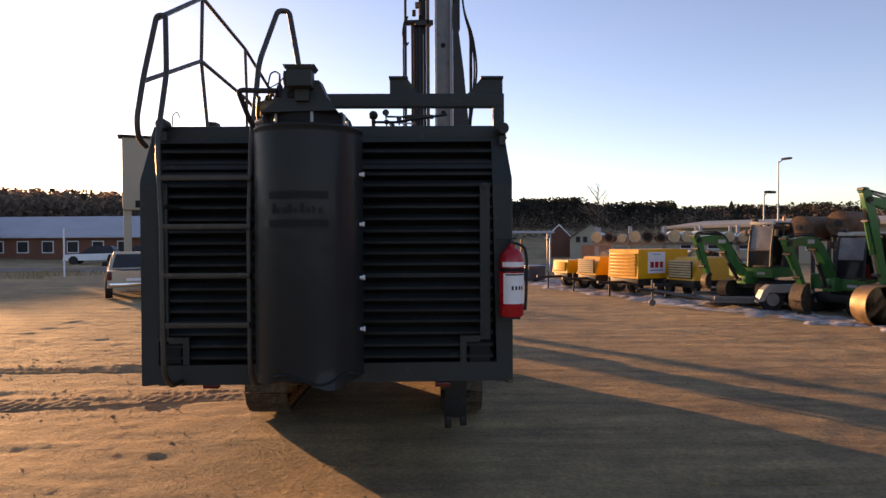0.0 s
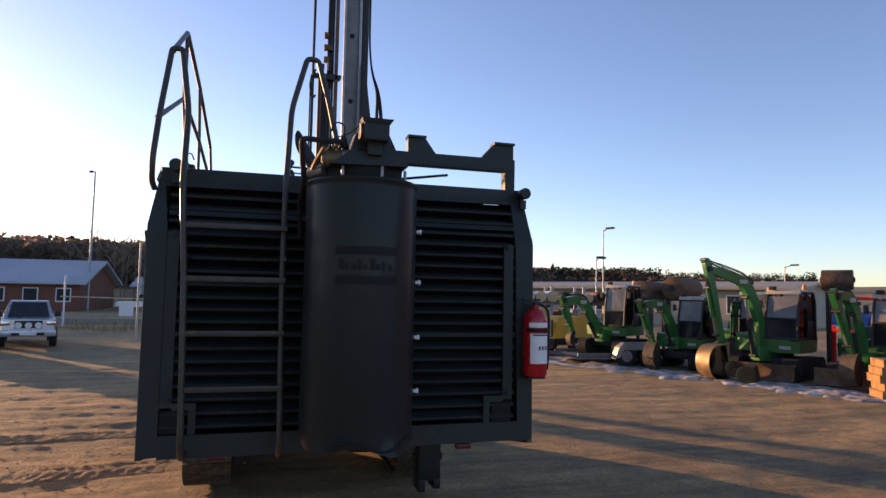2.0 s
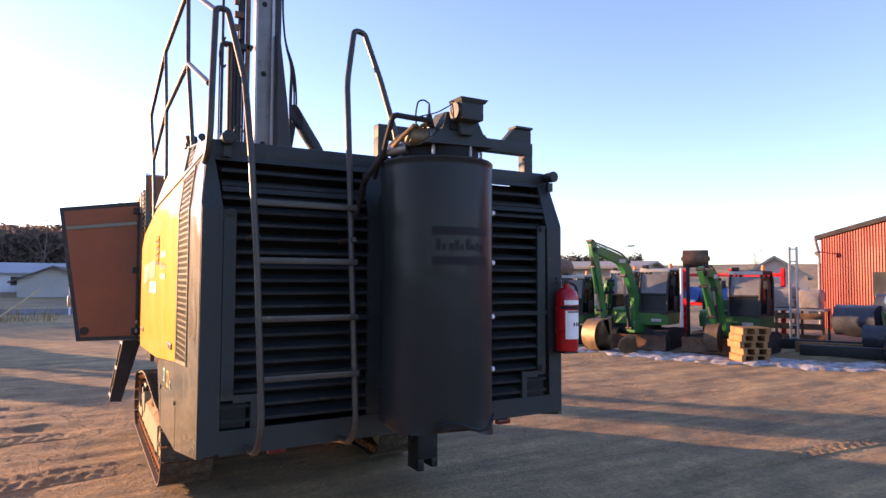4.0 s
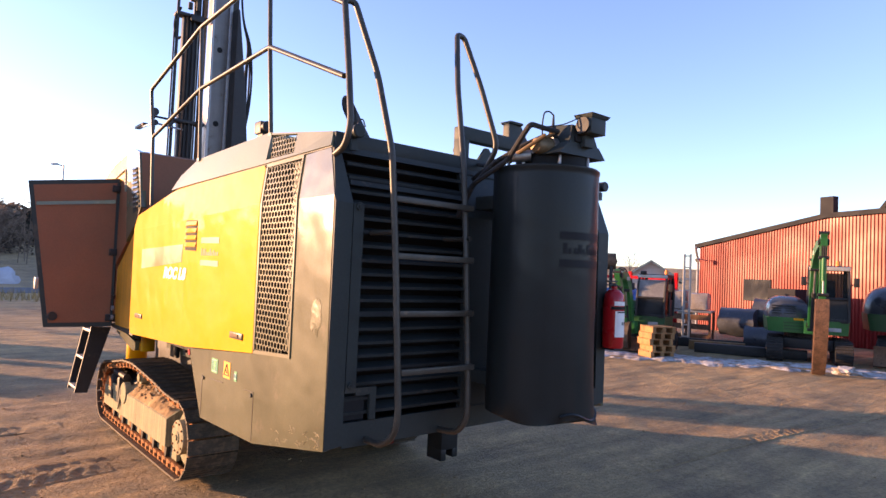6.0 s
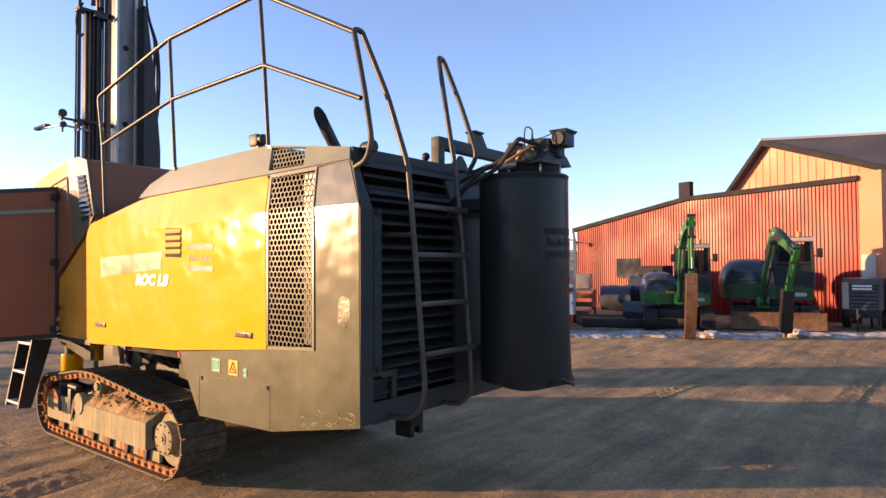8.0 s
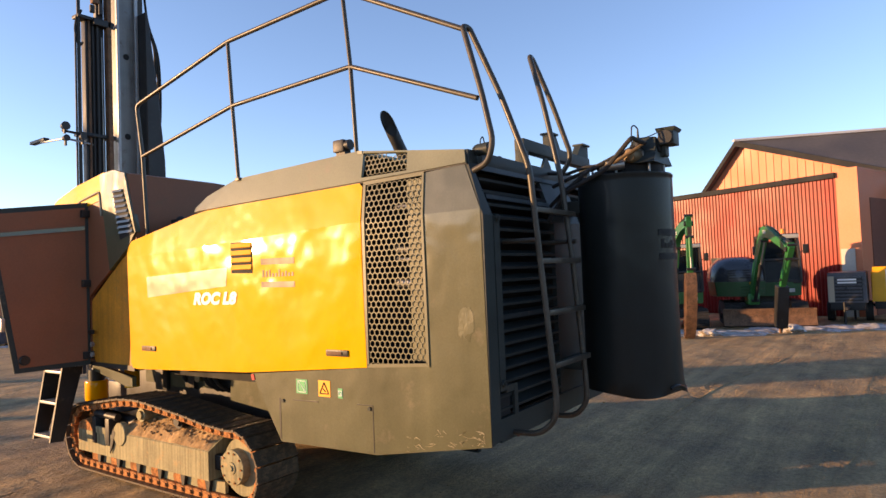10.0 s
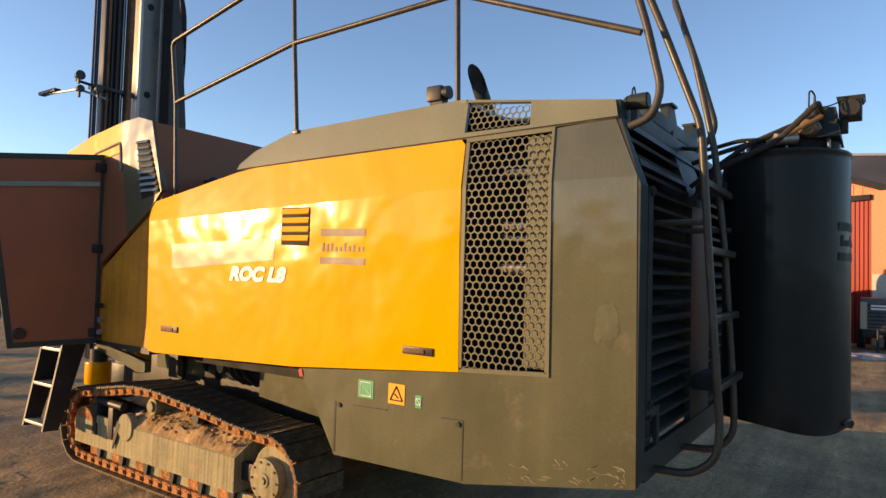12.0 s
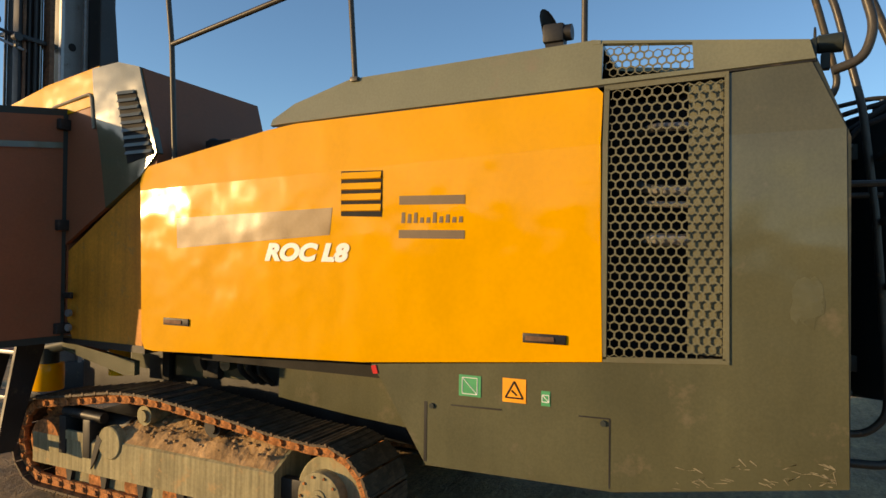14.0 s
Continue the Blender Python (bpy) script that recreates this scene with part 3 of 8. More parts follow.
def rx(y, z):
    return side_x(min(y, 4.9), z)


for right in (False, True):
    lo = [Vector((rx(y, z) - 0.012, y, z)) for y, z in LOW]
    hi = [Vector((rx(y, z) + d, y, z)) for y, z, d in RT]
    quads = [(lo[i], lo[i + 1], hi[i + 1], hi[i]) for i in range(3)]
    la, lb, ha, hb = lo[3].lerp(lo[4], C0), lo[3].lerp(lo[4], C1), hi[3].lerp(hi[4], C0), hi[3].lerp(hi[4], C1)
    quads += [(lo[3], la, ha, hi[3]), (lb, lo[4], hi[4], hb), (la, lb, lb.lerp(hb, 0.12), la.lerp(ha, 0.12)), (la.lerp(ha, 0.93), lb.lerp(hb, 0.93), hb, ha)]
    for q in quads:
        if right:
            q = [Vector((2 * CX - v.x, v.y, v.z)) for v in q]
        prism(bm, q, (-0.02 if right else 0.02, 0, -0.006))
# top plates
for (ya, za, da), (yb, zb, db) in zip(RT[:-2], RT[1:-1]):
    xa, xb = rx(ya, za) + da, rx(yb, zb) + db
    prism(bm, [(xa, ya, za), (2 * CX - xa, ya, za), (2 * CX - xb, yb, zb), (xb, yb, zb)], (0, 0, -0.02))
for y0, y1 in ((5.02, 4.98), (4.58, 4.19)):
    z0, z1 = (2.598 + (5.02 - y) / 0.83 * -0.11 for y in (y0, y1))
    prism(bm, [(-0.925, y0, z0), (1.352, y0, z0), (1.352, y1, z1), (-0.925, y1, z1)], (0, 0, -0.02))
prism(bm, [(-0.5, 4.98, 2.593), (1.352, 4.98, 2.593), (1.352, 4.58, 2.540), (-0.5, 4.58, 2.540)], (0, 0, -0.02))
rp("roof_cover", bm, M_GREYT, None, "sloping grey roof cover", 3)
bm = nb()
hex_screen(bm, 4.60, 4.965, 2.425, 2.412, 2.525, 2.575, 0.036, 0.0042, 0.006)
rp("hexagon_screen", bm, M_SCREEN)
bm = nb()
side_sheet(bm, [(4.17, 2.398), (4.98, 2.380), (6.74, 2.345), (6.74, 2.353), (4.98, 2.388), (4.17, 2.406)], -0.003, 0.02)
rp("roof_seam", bm, M_BLACK)

# rear frame
bm = nb()
rear_sheet(bm, [(-0.972, 0.818), (-0.865, 0.83), (-0.865, 2.10), (-0.90, 2.40), (-0.935, 2.43), (-0.972, 2.13)])
rear_sheet(bm, [(1.399, 0.838), (1.30, 0.83), (1.275, 2.10), (1.275, 2.40), (1.365, 2.43), (1.399, 2.13)])
rear_sheet(bm, [(-0.865, 0.815), (1.30, 0.835), (1.30, 0.955), (-0.865, 0.945)])
rear_sheet(bm, [(-0.90, 2.375), (1.275, 2.385), (1.275, 2.48), (-0.90, 2.48)])
rear_sheet(bm, [(-0.04, 0.945), (0.40, 0.945), (0.40, 2.39), (-0.04, 2.39)], 0.01)
rp("rear_frame", bm, M_GREYD, None, "grey steel rear frame, shade deepened in its colour", 5)
bm = nb()
box(bm, -0.93, 1.35, 4.165, 4.26, 2.40, 2.49, 0.012)
rp("rear_top_beam", bm, M_GREYD)
# Black sheet behind the slats stands for the dark between them.
bm = nb()
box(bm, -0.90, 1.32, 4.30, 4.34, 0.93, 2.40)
rp("dark_backing", bm, M_DEEP)
for x0, x1, xs in ((-0.865, -0.04, (-0.83,)), (0.40, 1.275, (1.225,))):
    z = 0.985
    while z < 2.38:
        bm = nb()
        wob = 0.004 * math.sin(z * 17)
        y = rear_y(z)
        prism(bm, [(x0, y + 0.012, z + wob), (x0, y + 0.085, z + 0.035), (x0, y + 0.087, z + 0.041), (x0, y + 0.010, z + 0.016 + wob)], (x1 - x0, 0, 0))
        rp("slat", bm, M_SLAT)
        z += 0.0735
    for x in xs:
        bm = nb()
        rear_sheet(bm, [(x - 0.032, 1.10), (x + 0.032, 1.10), (x + 0.032, 2.10), (x - 0.032, 2.10)], -0.004, 0.02)
        s = -1 if x < 0 else 1
        a = x - s * 0.032
        rear_sheet(bm, [(min(a, a - s * 0.11), 1.085), (max(a, a - s * 0.11), 1.085), (max(a, a - s * 0.11), 1.125), (min(a, a - s * 0.11), 1.125)], -0.005, 0.02)
        rear_sheet(bm, [(a - s * 0.11 - 0.02, 0.95), (a - s * 0.11 + 0.02, 0.95), (a - s * 0.11 + 0.02, 1.125), (a - s * 0.11 - 0.02, 1.125)], -0.006, 0.02)
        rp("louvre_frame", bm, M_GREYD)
        # Black box draws the shaded cut-out in the frame.
        bm = nb()
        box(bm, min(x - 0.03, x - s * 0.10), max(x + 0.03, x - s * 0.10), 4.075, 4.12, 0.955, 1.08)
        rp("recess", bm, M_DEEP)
        for z in (1.14, 2.085):
            bm = nb()
            cyl(bm, (x, rear_y(z) - 0.016, z), (x, rear_y(z), z), 0.022, None, 10)
            cyl(bm, (x, rear_y(z) - 0.024, z), (x, rear_y(z) - 0.016, z), 0.011, None, 6)
            rp("bolt", bm, M_GREYD)
    # stiffener bars across
    for z in (2.20, 1.50):
        bm = nb()
        rear_sheet(bm, [(x0, z), (x1, z), (x1, z + 0.028), (x0, z + 0.028)], -0.002, 0.02)
        rp("cross_bar", bm, M_SLAT)
for z in (2.11, 1.83, 1.53, 1.24):      # bolts down the drum's side seam
    bm = nb()
    cyl(bm, (0.480, 3.57, z), (0.498, 3.57, z), 0.010, None, 10)
    cyl(bm, (0.496, 3.57, z), (0.508, 3.57, z), 0.014, None, 6)
    rp("seam_bolt", bm, M_WHITEP)

# ladder with its two grab loops
bm = nb()
tube(bm, [(-0.72, 4.06, 0.845), (-0.72, 3.90, 0.85), (-0.718, 3.80, 0.93), (-0.716, 3.785, 1.05), (-0.740, 3.835, 1.83), (-0.772, 3.862, 2.36), (-0.778, 4.02, 2.797), (-0.845, 4.175, 3.215), (-0.905, 4.185, 3.215), (-0.937, 4.052, 2.78), (-0.952, 3.985, 2.50), (-0.957, 4.02, 2.385), (-0.955, 4.12, 2.352)], 0.0175, 10, 0.07)
rp("ladder_rail", bm, M_RAIL)
bm = nb()
tube(bm, [(-0.21, 4.06, 0.84), (-0.21, 3.90, 0.85), (-0.21, 3.82, 0.94), (-0.212, 3.82, 1.10), (-0.225, 3.866, 1.84), (-0.222, 3.92, 2.36), (-0.200, 4.03, 2.868), (-0.110, 4.160, 3.238), (-0.040, 4.172, 3.238), (0.030, 4.075, 2.924), (0.100, 3.975, 2.54), (0.098, 4.07, 2.42)], 0.0175, 10, 0.07)
rp("ladder_rail", bm, M_RAIL)
for z in (1.237, 1.533, 1.828, 2.122):
    k = (z - 1.05) / 1.37
    bm = nb()
    box(bm, -0.70 - 0.06 * k, -0.205, 3.785 + 0.085 * k - 0.016, 3.785 + 0.085 * k + 0.016, z - 0.016, z + 0.016, 0.005)
    rp("rung", bm, M_RAIL)
for x in (-0.74, -0.22):
    bm = nb()
    tube(bm, [(x, 3.84, 1.95), (x, 4.07, 1.95)], 0.014, 8)
    rp("ladder_bracket", bm, M_RAIL)

# hand rail along the roof
P = {"t1": (-0.942, 7.60, 3.372), "m1": (-0.91, 7.575, 2.920), "f1": (-0.885, 7.56, 2.15), "t2": (-0.948, 6.296, 3.625), "m2": (-0.932, 6.28, 3.127), "f2": (-0.925, 6.24, 2.565),
     "t3": (-0.933, 5.10, 3.675), "m3": (-0.930, 5.05, 3.160), "f3": (-0.885, 5.06, 2.57)}
bm = nb()
tube(bm, [P["f1"], P["m1"], P["t1"], P["t2"], P["t3"], (-0.90, 4.19, 3.20)], 0.0165, 10, 0.05)
rp("top_rail", bm, M_RAIL)
bm = nb()
tube(bm, [P["m1"], P["m2"], P["m3"], (-0.950, 4.075, 2.760)], 0.0155, 10, 0.03)
rp("mid_rail", bm, M_RAIL)
for a, b, c in (("f2", "m2", "t2"), ("f3", "m3", "t3")):
    bm = nb()
    tube(bm, [P[a], P[b], P[c]], 0.0145, 10)
    x, y, z = P[a]
    box(bm, x - 0.016, x + 0.022, y - 0.022, y + 0.022, z - 0.02, z + 0.004, 0.003)
    rp("rail_post", bm, M_RAIL)

# dust drum on the rear
DX, DY, DR = 0.184, 3.649, 0.304
bm = nb()
n = 56
rows = [(0.975, 0.985), (0.99, 1.0), (1.06, 1.0), (1.30, 1.0), (1.9, 1.0), (2.32, 1.0), (2.345, 1.0), (2.35, 1.012), (2.362, 1.012), (2.368, 0.99)]
rings = []
for i, (z, k) in enumerate(rows):
    ring = []
    for j in range(n):
        a = 2 * math.pi * j / n
        dent = 0.0
        if i < 3:                      # the buckled lower edge
            dent = 0.030 * math.exp(-((a - 5.25) / 0.30) ** 2) * (1 - i * 0.33) + 0.010 * math.sin(a * 5 + 1) * (i == 0)
        rr = DR * k + dent
        zz = z - (0.035 * math.exp(-((a - 5.2) / 0.35) ** 2) - 0.015 * math.sin(a * 3) if i == 0 else 0)
        ring.append(bm.verts.new((DX + math.cos(a) * rr, DY + math.sin(a) * rr, zz)))
    rings.append(ring)
for a, b in zip(rings, rings[1:]):
    for j in range(n):
        bm.faces.new((a[j], a[(j + 1) % n], b[(j + 1) % n], b[j]))
bm.faces.new(rings[0][::-1])
bm.faces.new(rings[-1])
for k in range(40):
    a0, a1 = 4.25 + 1.75 * k / 40, 4.25 + 1.75 * (k + 1) / 40
    pa, pb = ((DX + math.cos(a) * (DR + 0.004 + 0.016 * math.exp(-((a - 5.25) / 0.32) ** 2)), DY + math.sin(a) * (DR + 0.004 + 0.016 * math.exp(-((a - 5.25) / 0.32) ** 2)), 1.005 + 0.018 * math.sin(a * 6) - 0.02 * math.exp(-((a - 5.2) / 0.3) ** 2)) for a in (a0, a1))
    tube(bm, [pa, pb], 0.009, 6)
drum = rp("dust_drum", bm, M_DRUM, None, "grey steel dust drum, shade deepened in its colour, lower edge buckled")
for z in (1.10, 2.15):
    bm = nb()
    box(bm, 0.02, 0.35, 3.88, 4.07, z, z + 0.08, 0.004)
    rp("drum_bracket", bm, M_GREYD)


def drum_patch(bm, a0, a1, z0, z1, lift=0.003, steps=10):
    r = DR + lift
    vs = [[bm.verts.new((DX + math.sin(a) * r, DY - math.cos(a) * r, z)) for z in (z0, z1)] for a in (a0 + (a1 - a0) * i / steps for i in range(steps + 1))]
    for a, b in zip(vs, vs[1:]):
        bm.faces.new((a[0], b[0], b[1], a[1]))


for z0, z1 in ((1.962, 2.003), (1.812, 1.853)):
    bm = nb()
    drum_patch(bm, -0.57, 0.52, z0, z1)
    rp("decal_bar", bm, M_DECAL, drum)
for i in range(9):
    a = -0.50 + i * 0.105
    bm = nb()
    drum_patch(bm, a, a + (0.07, 0.05, 0.08)[i % 3], 1.885, 1.885 + (0.055, 0.03, 0.032, 0.05, 0.03, 0.055, 0.03, 0.04, 0.03)[i], 0.003, 3)
    rp("logo_mark", bm, M_DECAL, drum)

# valve hood, outlet and hoses on top of the drum
# Black base draws the shaded gap under the valve hood.
bm = nb()
cyl(bm, (DX, DY - 0.04, 2.362), (DX, DY - 0.04, 2.44), 0.21, None, 28)
rp("hood_gap_base", bm, M_DEEP)
for a in range(7):
    bm = nb()
    x, y = DX + 0.235 * math.cos(a * 0.8976 + 0.5), DY - 0.02 + 0.235 * math.sin(a * 0.8976 + 0.5)
    cyl(bm, (x, y, 2.36), (x, y, 2.44), 0.009, None, 8)
    rp("hood_leg", bm, M_GALV)
bm = nb()
solid(bm, [(-0.02, 3.385, 2.425), (0.385, 3.385, 2.435), (0.385, 3.70, 2.435), (-0.02, 3.70, 2.425)], [(0.075, 3.395, 2.50), (0.335, 3.395, 2.50), (0.335, 3.64, 2.50), (0.075, 3.64, 2.50)])
solid(bm, [(0.08, 3.40, 2.50), (0.33, 3.40, 2.50), (0.33, 3.60, 2.50), (0.08, 3.60, 2.50)], [(0.11, 3.41, 2.60), (0.285, 3.41, 2.60), (0.285, 3.54, 2.61), (0.11, 3.54, 2.61)])
bev_all(bm, 0.008, 2, 30)
h = rp("valve_hood", bm, M_GREYD)
bm = nb()
box(bm, 0.12, 0.22, 3.388, 3.402, 2.505, 2.540, 0.004)
rp("hood_slot", bm, M_DEEP, h)
bm = nb()
box(bm, 0.135, 0.265, 3.30, 3.40, 2.545, 2.640, 0.006)
solid(bm, [(0.130, 3.295, 2.632), (0.270, 3.295, 2.632), (0.270, 3.405, 2.632), (0.130, 3.405, 2.632)], [(0.120, 3.285, 2.652), (0.285, 3.285, 2.652), (0.285, 3.41, 2.652), (0.120, 3.41, 2.652)])
box(bm, 0.165, 0.24, 3.36, 3.42, 2.48, 2.55, 0.004)
o = rp("valve_outlet", bm, M_GREYD)
# Black disc draws the shaded inside of the outlet's round opening.
bm = nb()
cyl(bm, (0.118, 3.35, 2.59), (0.140, 3.35, 2.59), 0.044, 0.044, 20)
rp("outlet_opening", bm, M_BLACK, o)
bm = nb()
cyl(bm, (-0.055, 3.53, 2.475), (0.045, 3.53, 2.475), 0.040, 0.058, 18)
bev_all(bm, 0.01, 2, 40)
rp("air_cylinder", bm, M_BUCKET)
bm = nb()
cyl(bm, (0.045, 3.53, 2.48), (0.085, 3.53, 2.48), 0.062, None, 18)
rp("cylinder_cap", bm, M_STEEL)
bm = nb()
cyl(bm, (0.055, 3.50, 2.53), (0.055, 3.50, 2.595), 0.030, 0.014, 14)
cyl(bm, (0.055, 3.50, 2.59), (0.055, 3.50, 2.655), 0.009, 0.005, 8)
rp("vent_valve", bm, M_BLACK)
bm = nb()
cyl(bm, (-0.10, 3.66, 2.415), (-0.03, 3.58, 2.425), 0.030, 0.034, 14)
rp("hose_coupling", bm, M_STEEL)
for pts, r, m in (([(0.05, 3.46, 2.555), (-0.06, 3.47, 2.558), (-0.165, 3.47, 2.562), (-0.150, 3.58, 2.46), (-0.135, 3.66, 2.39), (-0.14, 3.92, 2.28), (-0.12, 4.07, 2.1)], 0.015, M_RUBBER),
                  ([(-0.01, 3.50, 2.53), (-0.07, 3.60, 2.48), (-0.11, 3.78, 2.40), (-0.12, 3.95, 2.28), (-0.08, 4.07, 2.2)], 0.013, M_RUBBER),
                  ([(-0.03, 3.58, 2.43), (-0.07, 3.74, 2.42), (-0.05, 3.92, 2.38), (0.0, 4.08, 2.34)], 0.013, M_RUBBER),
                  ([(-0.05, 3.46, 2.52), (-0.09, 3.58, 2.45), (-0.10, 3.70, 2.40)], 0.012, M_BUCKET),
                  ([(0.02, 3.46, 2.545), (-0.04, 3.58, 2.47), (-0.05, 3.72, 2.40)], 0.010, M_BUCKET),
                  ([(0.055, 3.50, 2.655), (0.03, 3.51, 2.675), (0.0, 3.52, 2.665), (-0.015, 3.52, 2.60), (-0.01, 3.52, 2.53)], 0.0045, M_RUBBER),
                  ([(0.0, 3.50, 2.58), (0.07, 3.44, 2.595), (0.12, 3.38, 2.63), (0.16, 3.36, 2.652)], 0.0035, M_RUBBER),
                  ([(0.06, 3.68, 2.45), (0.03, 3.85, 2.45), (0.1, 4.02, 2.43), (0.12, 4.2, 2.46)], 0.012, M_RUBBER)):
    bm = nb()
    tube(bm, pts, r, 8, 0.03)
    rp("hose", bm, m)
# lug plate on the rear beam
bm = nb()
prism(bm, [(0.19, 4.25, 2.46), (0.37, 4.25, 2.46), (0.345, 4.25, 2.535), (0.29, 4.25, 2.595), (0.26, 4.25, 2.595), (0.20, 4.25, 2.51)], (0, 0.02, 0))
rp("lug_plate", bm, M_GREYD)

# arch behind the drum
bm = nb()
box(bm, 0.14, 1.385, 4.36, 4.44, 2.655, 2.745, 0.006)
rp("arch_beam", bm, M_GREYD)
for x in (0.14, 1.31):
    bm = nb()
    box(bm, x, x + 0.075, 4.362, 4.438, 2.47, 2.66, 0.005)
    rp("arch_post", bm, M_GREYD)
for x0, x1, x2, x3 in ((0.60, 0.60, 0.72, 0.80), (1.13, 1.23, 1.375, 1.375)):
    bm = nb()
    prism(bm, [(x0, 4.37, 2.74), (x1, 4.37, 2.85), (x2, 4.37, 2.85), (x3, 4.37, 2.74)], (0, 0.06, 0))
    box(bm, min(x1, x2) - 0.005, max(x1, x2) + 0.005, 4.35, 4.45, 2.845, 2.862, 0.003)
    rp("arch_lug", bm, M_GREYD)

# corner work lamps, knobs
for x, y, z in ((-0.84, 4.13, 2.490), (1.345, 4.12, 2.455)):
    bm = nb()
    cyl(bm, (x, y - 0.06, z), (x, y + 0.03, z), 0.038, 0.035, 18)
    cyl(bm, (x, y + 0.03, z), (x, y + 0.055, z), 0.035, 0.020, 18)
    bev_all(bm, 0.006, 1, 40)
    box(bm, x - 0.02, x + 0.02, y - 0.015, y + 0.015, z - 0.10, z - 0.04)
    rp("work_lamp", bm, M_GREYD if x < 0 else M_BLACK)
bm = nb()
tube(bm, [(-0.80, 4.16, 2.49), (-0.80, 4.16, 2.56), (-0.77, 4.16, 2.585), (-0.75, 4.16, 2.54)], 0.004, 6, 0.03)
rp("wire", bm, M_BLACK)
bm = nb()
cyl(bm, (0.45, 4.75, 2.55), (0.45, 4.75, 2.66), 0.016, None, 10)
bmesh.ops.create_uvsphere(bm, u_segments=12, v_segments=8, radius=0.035, matrix=Matrix.Translation((0.45, 4.75, 2.67)))
tube(bm, [(0.45, 4.75, 2.62), (0.62, 4.75, 2.62), (1.0, 4.77, 2.68)], 0.010, 8)
rp("filler_cap", bm, M_BLACK)

# beacon and exhaust
bm = nb()
box(bm, -0.925, -0.845, 5.145, 5.245, 2.615, 2.70, 0.015)
cyl(bm, (-0.885, 5.115, 2.66), (-0.885, 5.16, 2.66), 0.036, None, 14)
box(bm, -0.905, -0.845, 5.15, 5.23, 2.585, 2.62)
rp("roof_lamp", bm, M_BLACK)
bm = nb()
tube(bm, [(0.12, 5.42, 2.50), (0.110, 5.42, 2.68), (0.060, 5.43, 2.78), (0.0, 5.44, 2.87)], 0.050, 18, 0.08)
mouth, way = Vector((0.0, 5.44, 2.87)), Vector((-0.52, 0.05, 0.85))
for v in bm.verts:
    if (v.co - mouth).length < 0.054:        # the mouth is cut slantwise: its far lip stands longest
        v.co += way * max(0.0, 0.15 + 2.3 * (v.co - mouth).dot(Vector((0.55, 0.65, 0.3))))
bm.faces.ensure_lookup_table()
end = min((f for f in bm.faces if len(f.verts) > 8), key=lambda f: (f.calc_center_median() - mouth).length)
bmesh.ops.inset_region(bm, faces=[end], thickness=0.006)
r = bmesh.ops.extrude_face_region(bm, geom=[end])
bmesh.ops.translate(bm, verts=[v for v in r["geom"] if isinstance(v, bmesh.types.BMVert)], vec=-way * 0.12)
bmesh.ops.delete(bm, geom=[end], context="FACES_ONLY")
rp("exhaust_pipe", bm, M_BLACK, None, "black curved exhaust pipe with a slanted mouth")
bm = nb()
box(bm, 0.02, 0.22, 5.32, 5.52, 2.55, 2.62, 0.01)
cyl(bm, (0.12, 5.42, 2.60), (0.117, 5.42, 2.67), 0.062, None, 16)
rp("exhaust_collar", bm, M_RUST)

# details of the yellow door
bm = nb()
side_sheet(bm, [(6.035, 1.838), (6.275, 1.845), (6.277, 2.075), (6.035, 2.068)], -0.009, 0.01)
vent = rp("vent", bm, M_DEEP, yellow_door, "small black slotted vent")
for i in range(4):
    z = 1.866 + i * 0.054
    bm = nb()
    prism(bm, [(side_x(6.15, z) - 0.009, 6.040, z), (side_x(6.15, z) - 0.018, 6.040, z + 0.004), (side_x(6.15, z) - 0.010, 6.040, z + 0.036)], (-0.002, 0.232, 0.002))
    rp("vent_slat", bm, M_YEL, yellow_door)
for y0, y1, z0 in ((5.105, 5.300, 1.268), (7.315, 7.515, 1.224)):
    bm = nb()
    yc = (y0 + y1) / 2
    x = side_x(yc, 1.27) - 0.006
    box(bm, x - 0.010, x + 0.004, y0, y1, z0, z0 + 0.042, 0.004)
    h = rp("latch", bm, M_BLACK, yellow_door)
    bm = nb()
    box(bm, x - 0.016, x - 0.008, y0 + 0.05, y1 - 0.015, z0 + 0.010, z0 + 0.032, 0.003)
    cyl(bm, (x - 0.015, y1 - 0.030, z0 + 0.021), (x - 0.008, y1 - 0.030, z0 + 0.021), 0.010, None, 10)
    rp("latch_lever", bm, M_RUST, yellow_door)
for z0, z1 in ((1.895, 1.938), (1.732, 1.772)):
    bm = nb()
    side_sheet(bm, [(5.588, z0 - 0.004), (5.937, z0), (5.937, z1), (5.588, z1 - 0.004)], -0.0085, 0.002)
    rp("decal_bar", bm, M_DECALG, yellow_door)
for i in range(10):
    y = 5.925 - i * 0.034
    h = (0.052, 0.044, 0.05, 0.026, 0.026, 0.05, 0.030, 0.038, 0.026, 0.028)[i]
    bm = nb()
    side_sheet(bm, [(y - 0.020, 1.805), (y, 1.805), (y - 0.004, 1.805 + h), (y - 0.020, 1.805 + h)], -0.0085, 0.002)
    rp("logo_mark", bm, M_DECALG, yellow_door)
bm = nb()
side_sheet(bm, [(6.345, 1.750), (7.42, 1.677), (7.43, 1.852), (6.33, 1.890)], -0.008, 0.002)
rp("faded_film", bm, M_FADED, yellow_door, "pale rectangle left by an old sign")
tc = bpy.data.curves.new("model_name", "FONT")
tc.body, tc.size, tc.extrude, tc.shear, tc.space_character = "ROC L8", 0.150, 0.001, 0.25, 1.02
tc.offset = 0.009
tmp = new("model_name", tc)
bpy.context.view_layer.update()
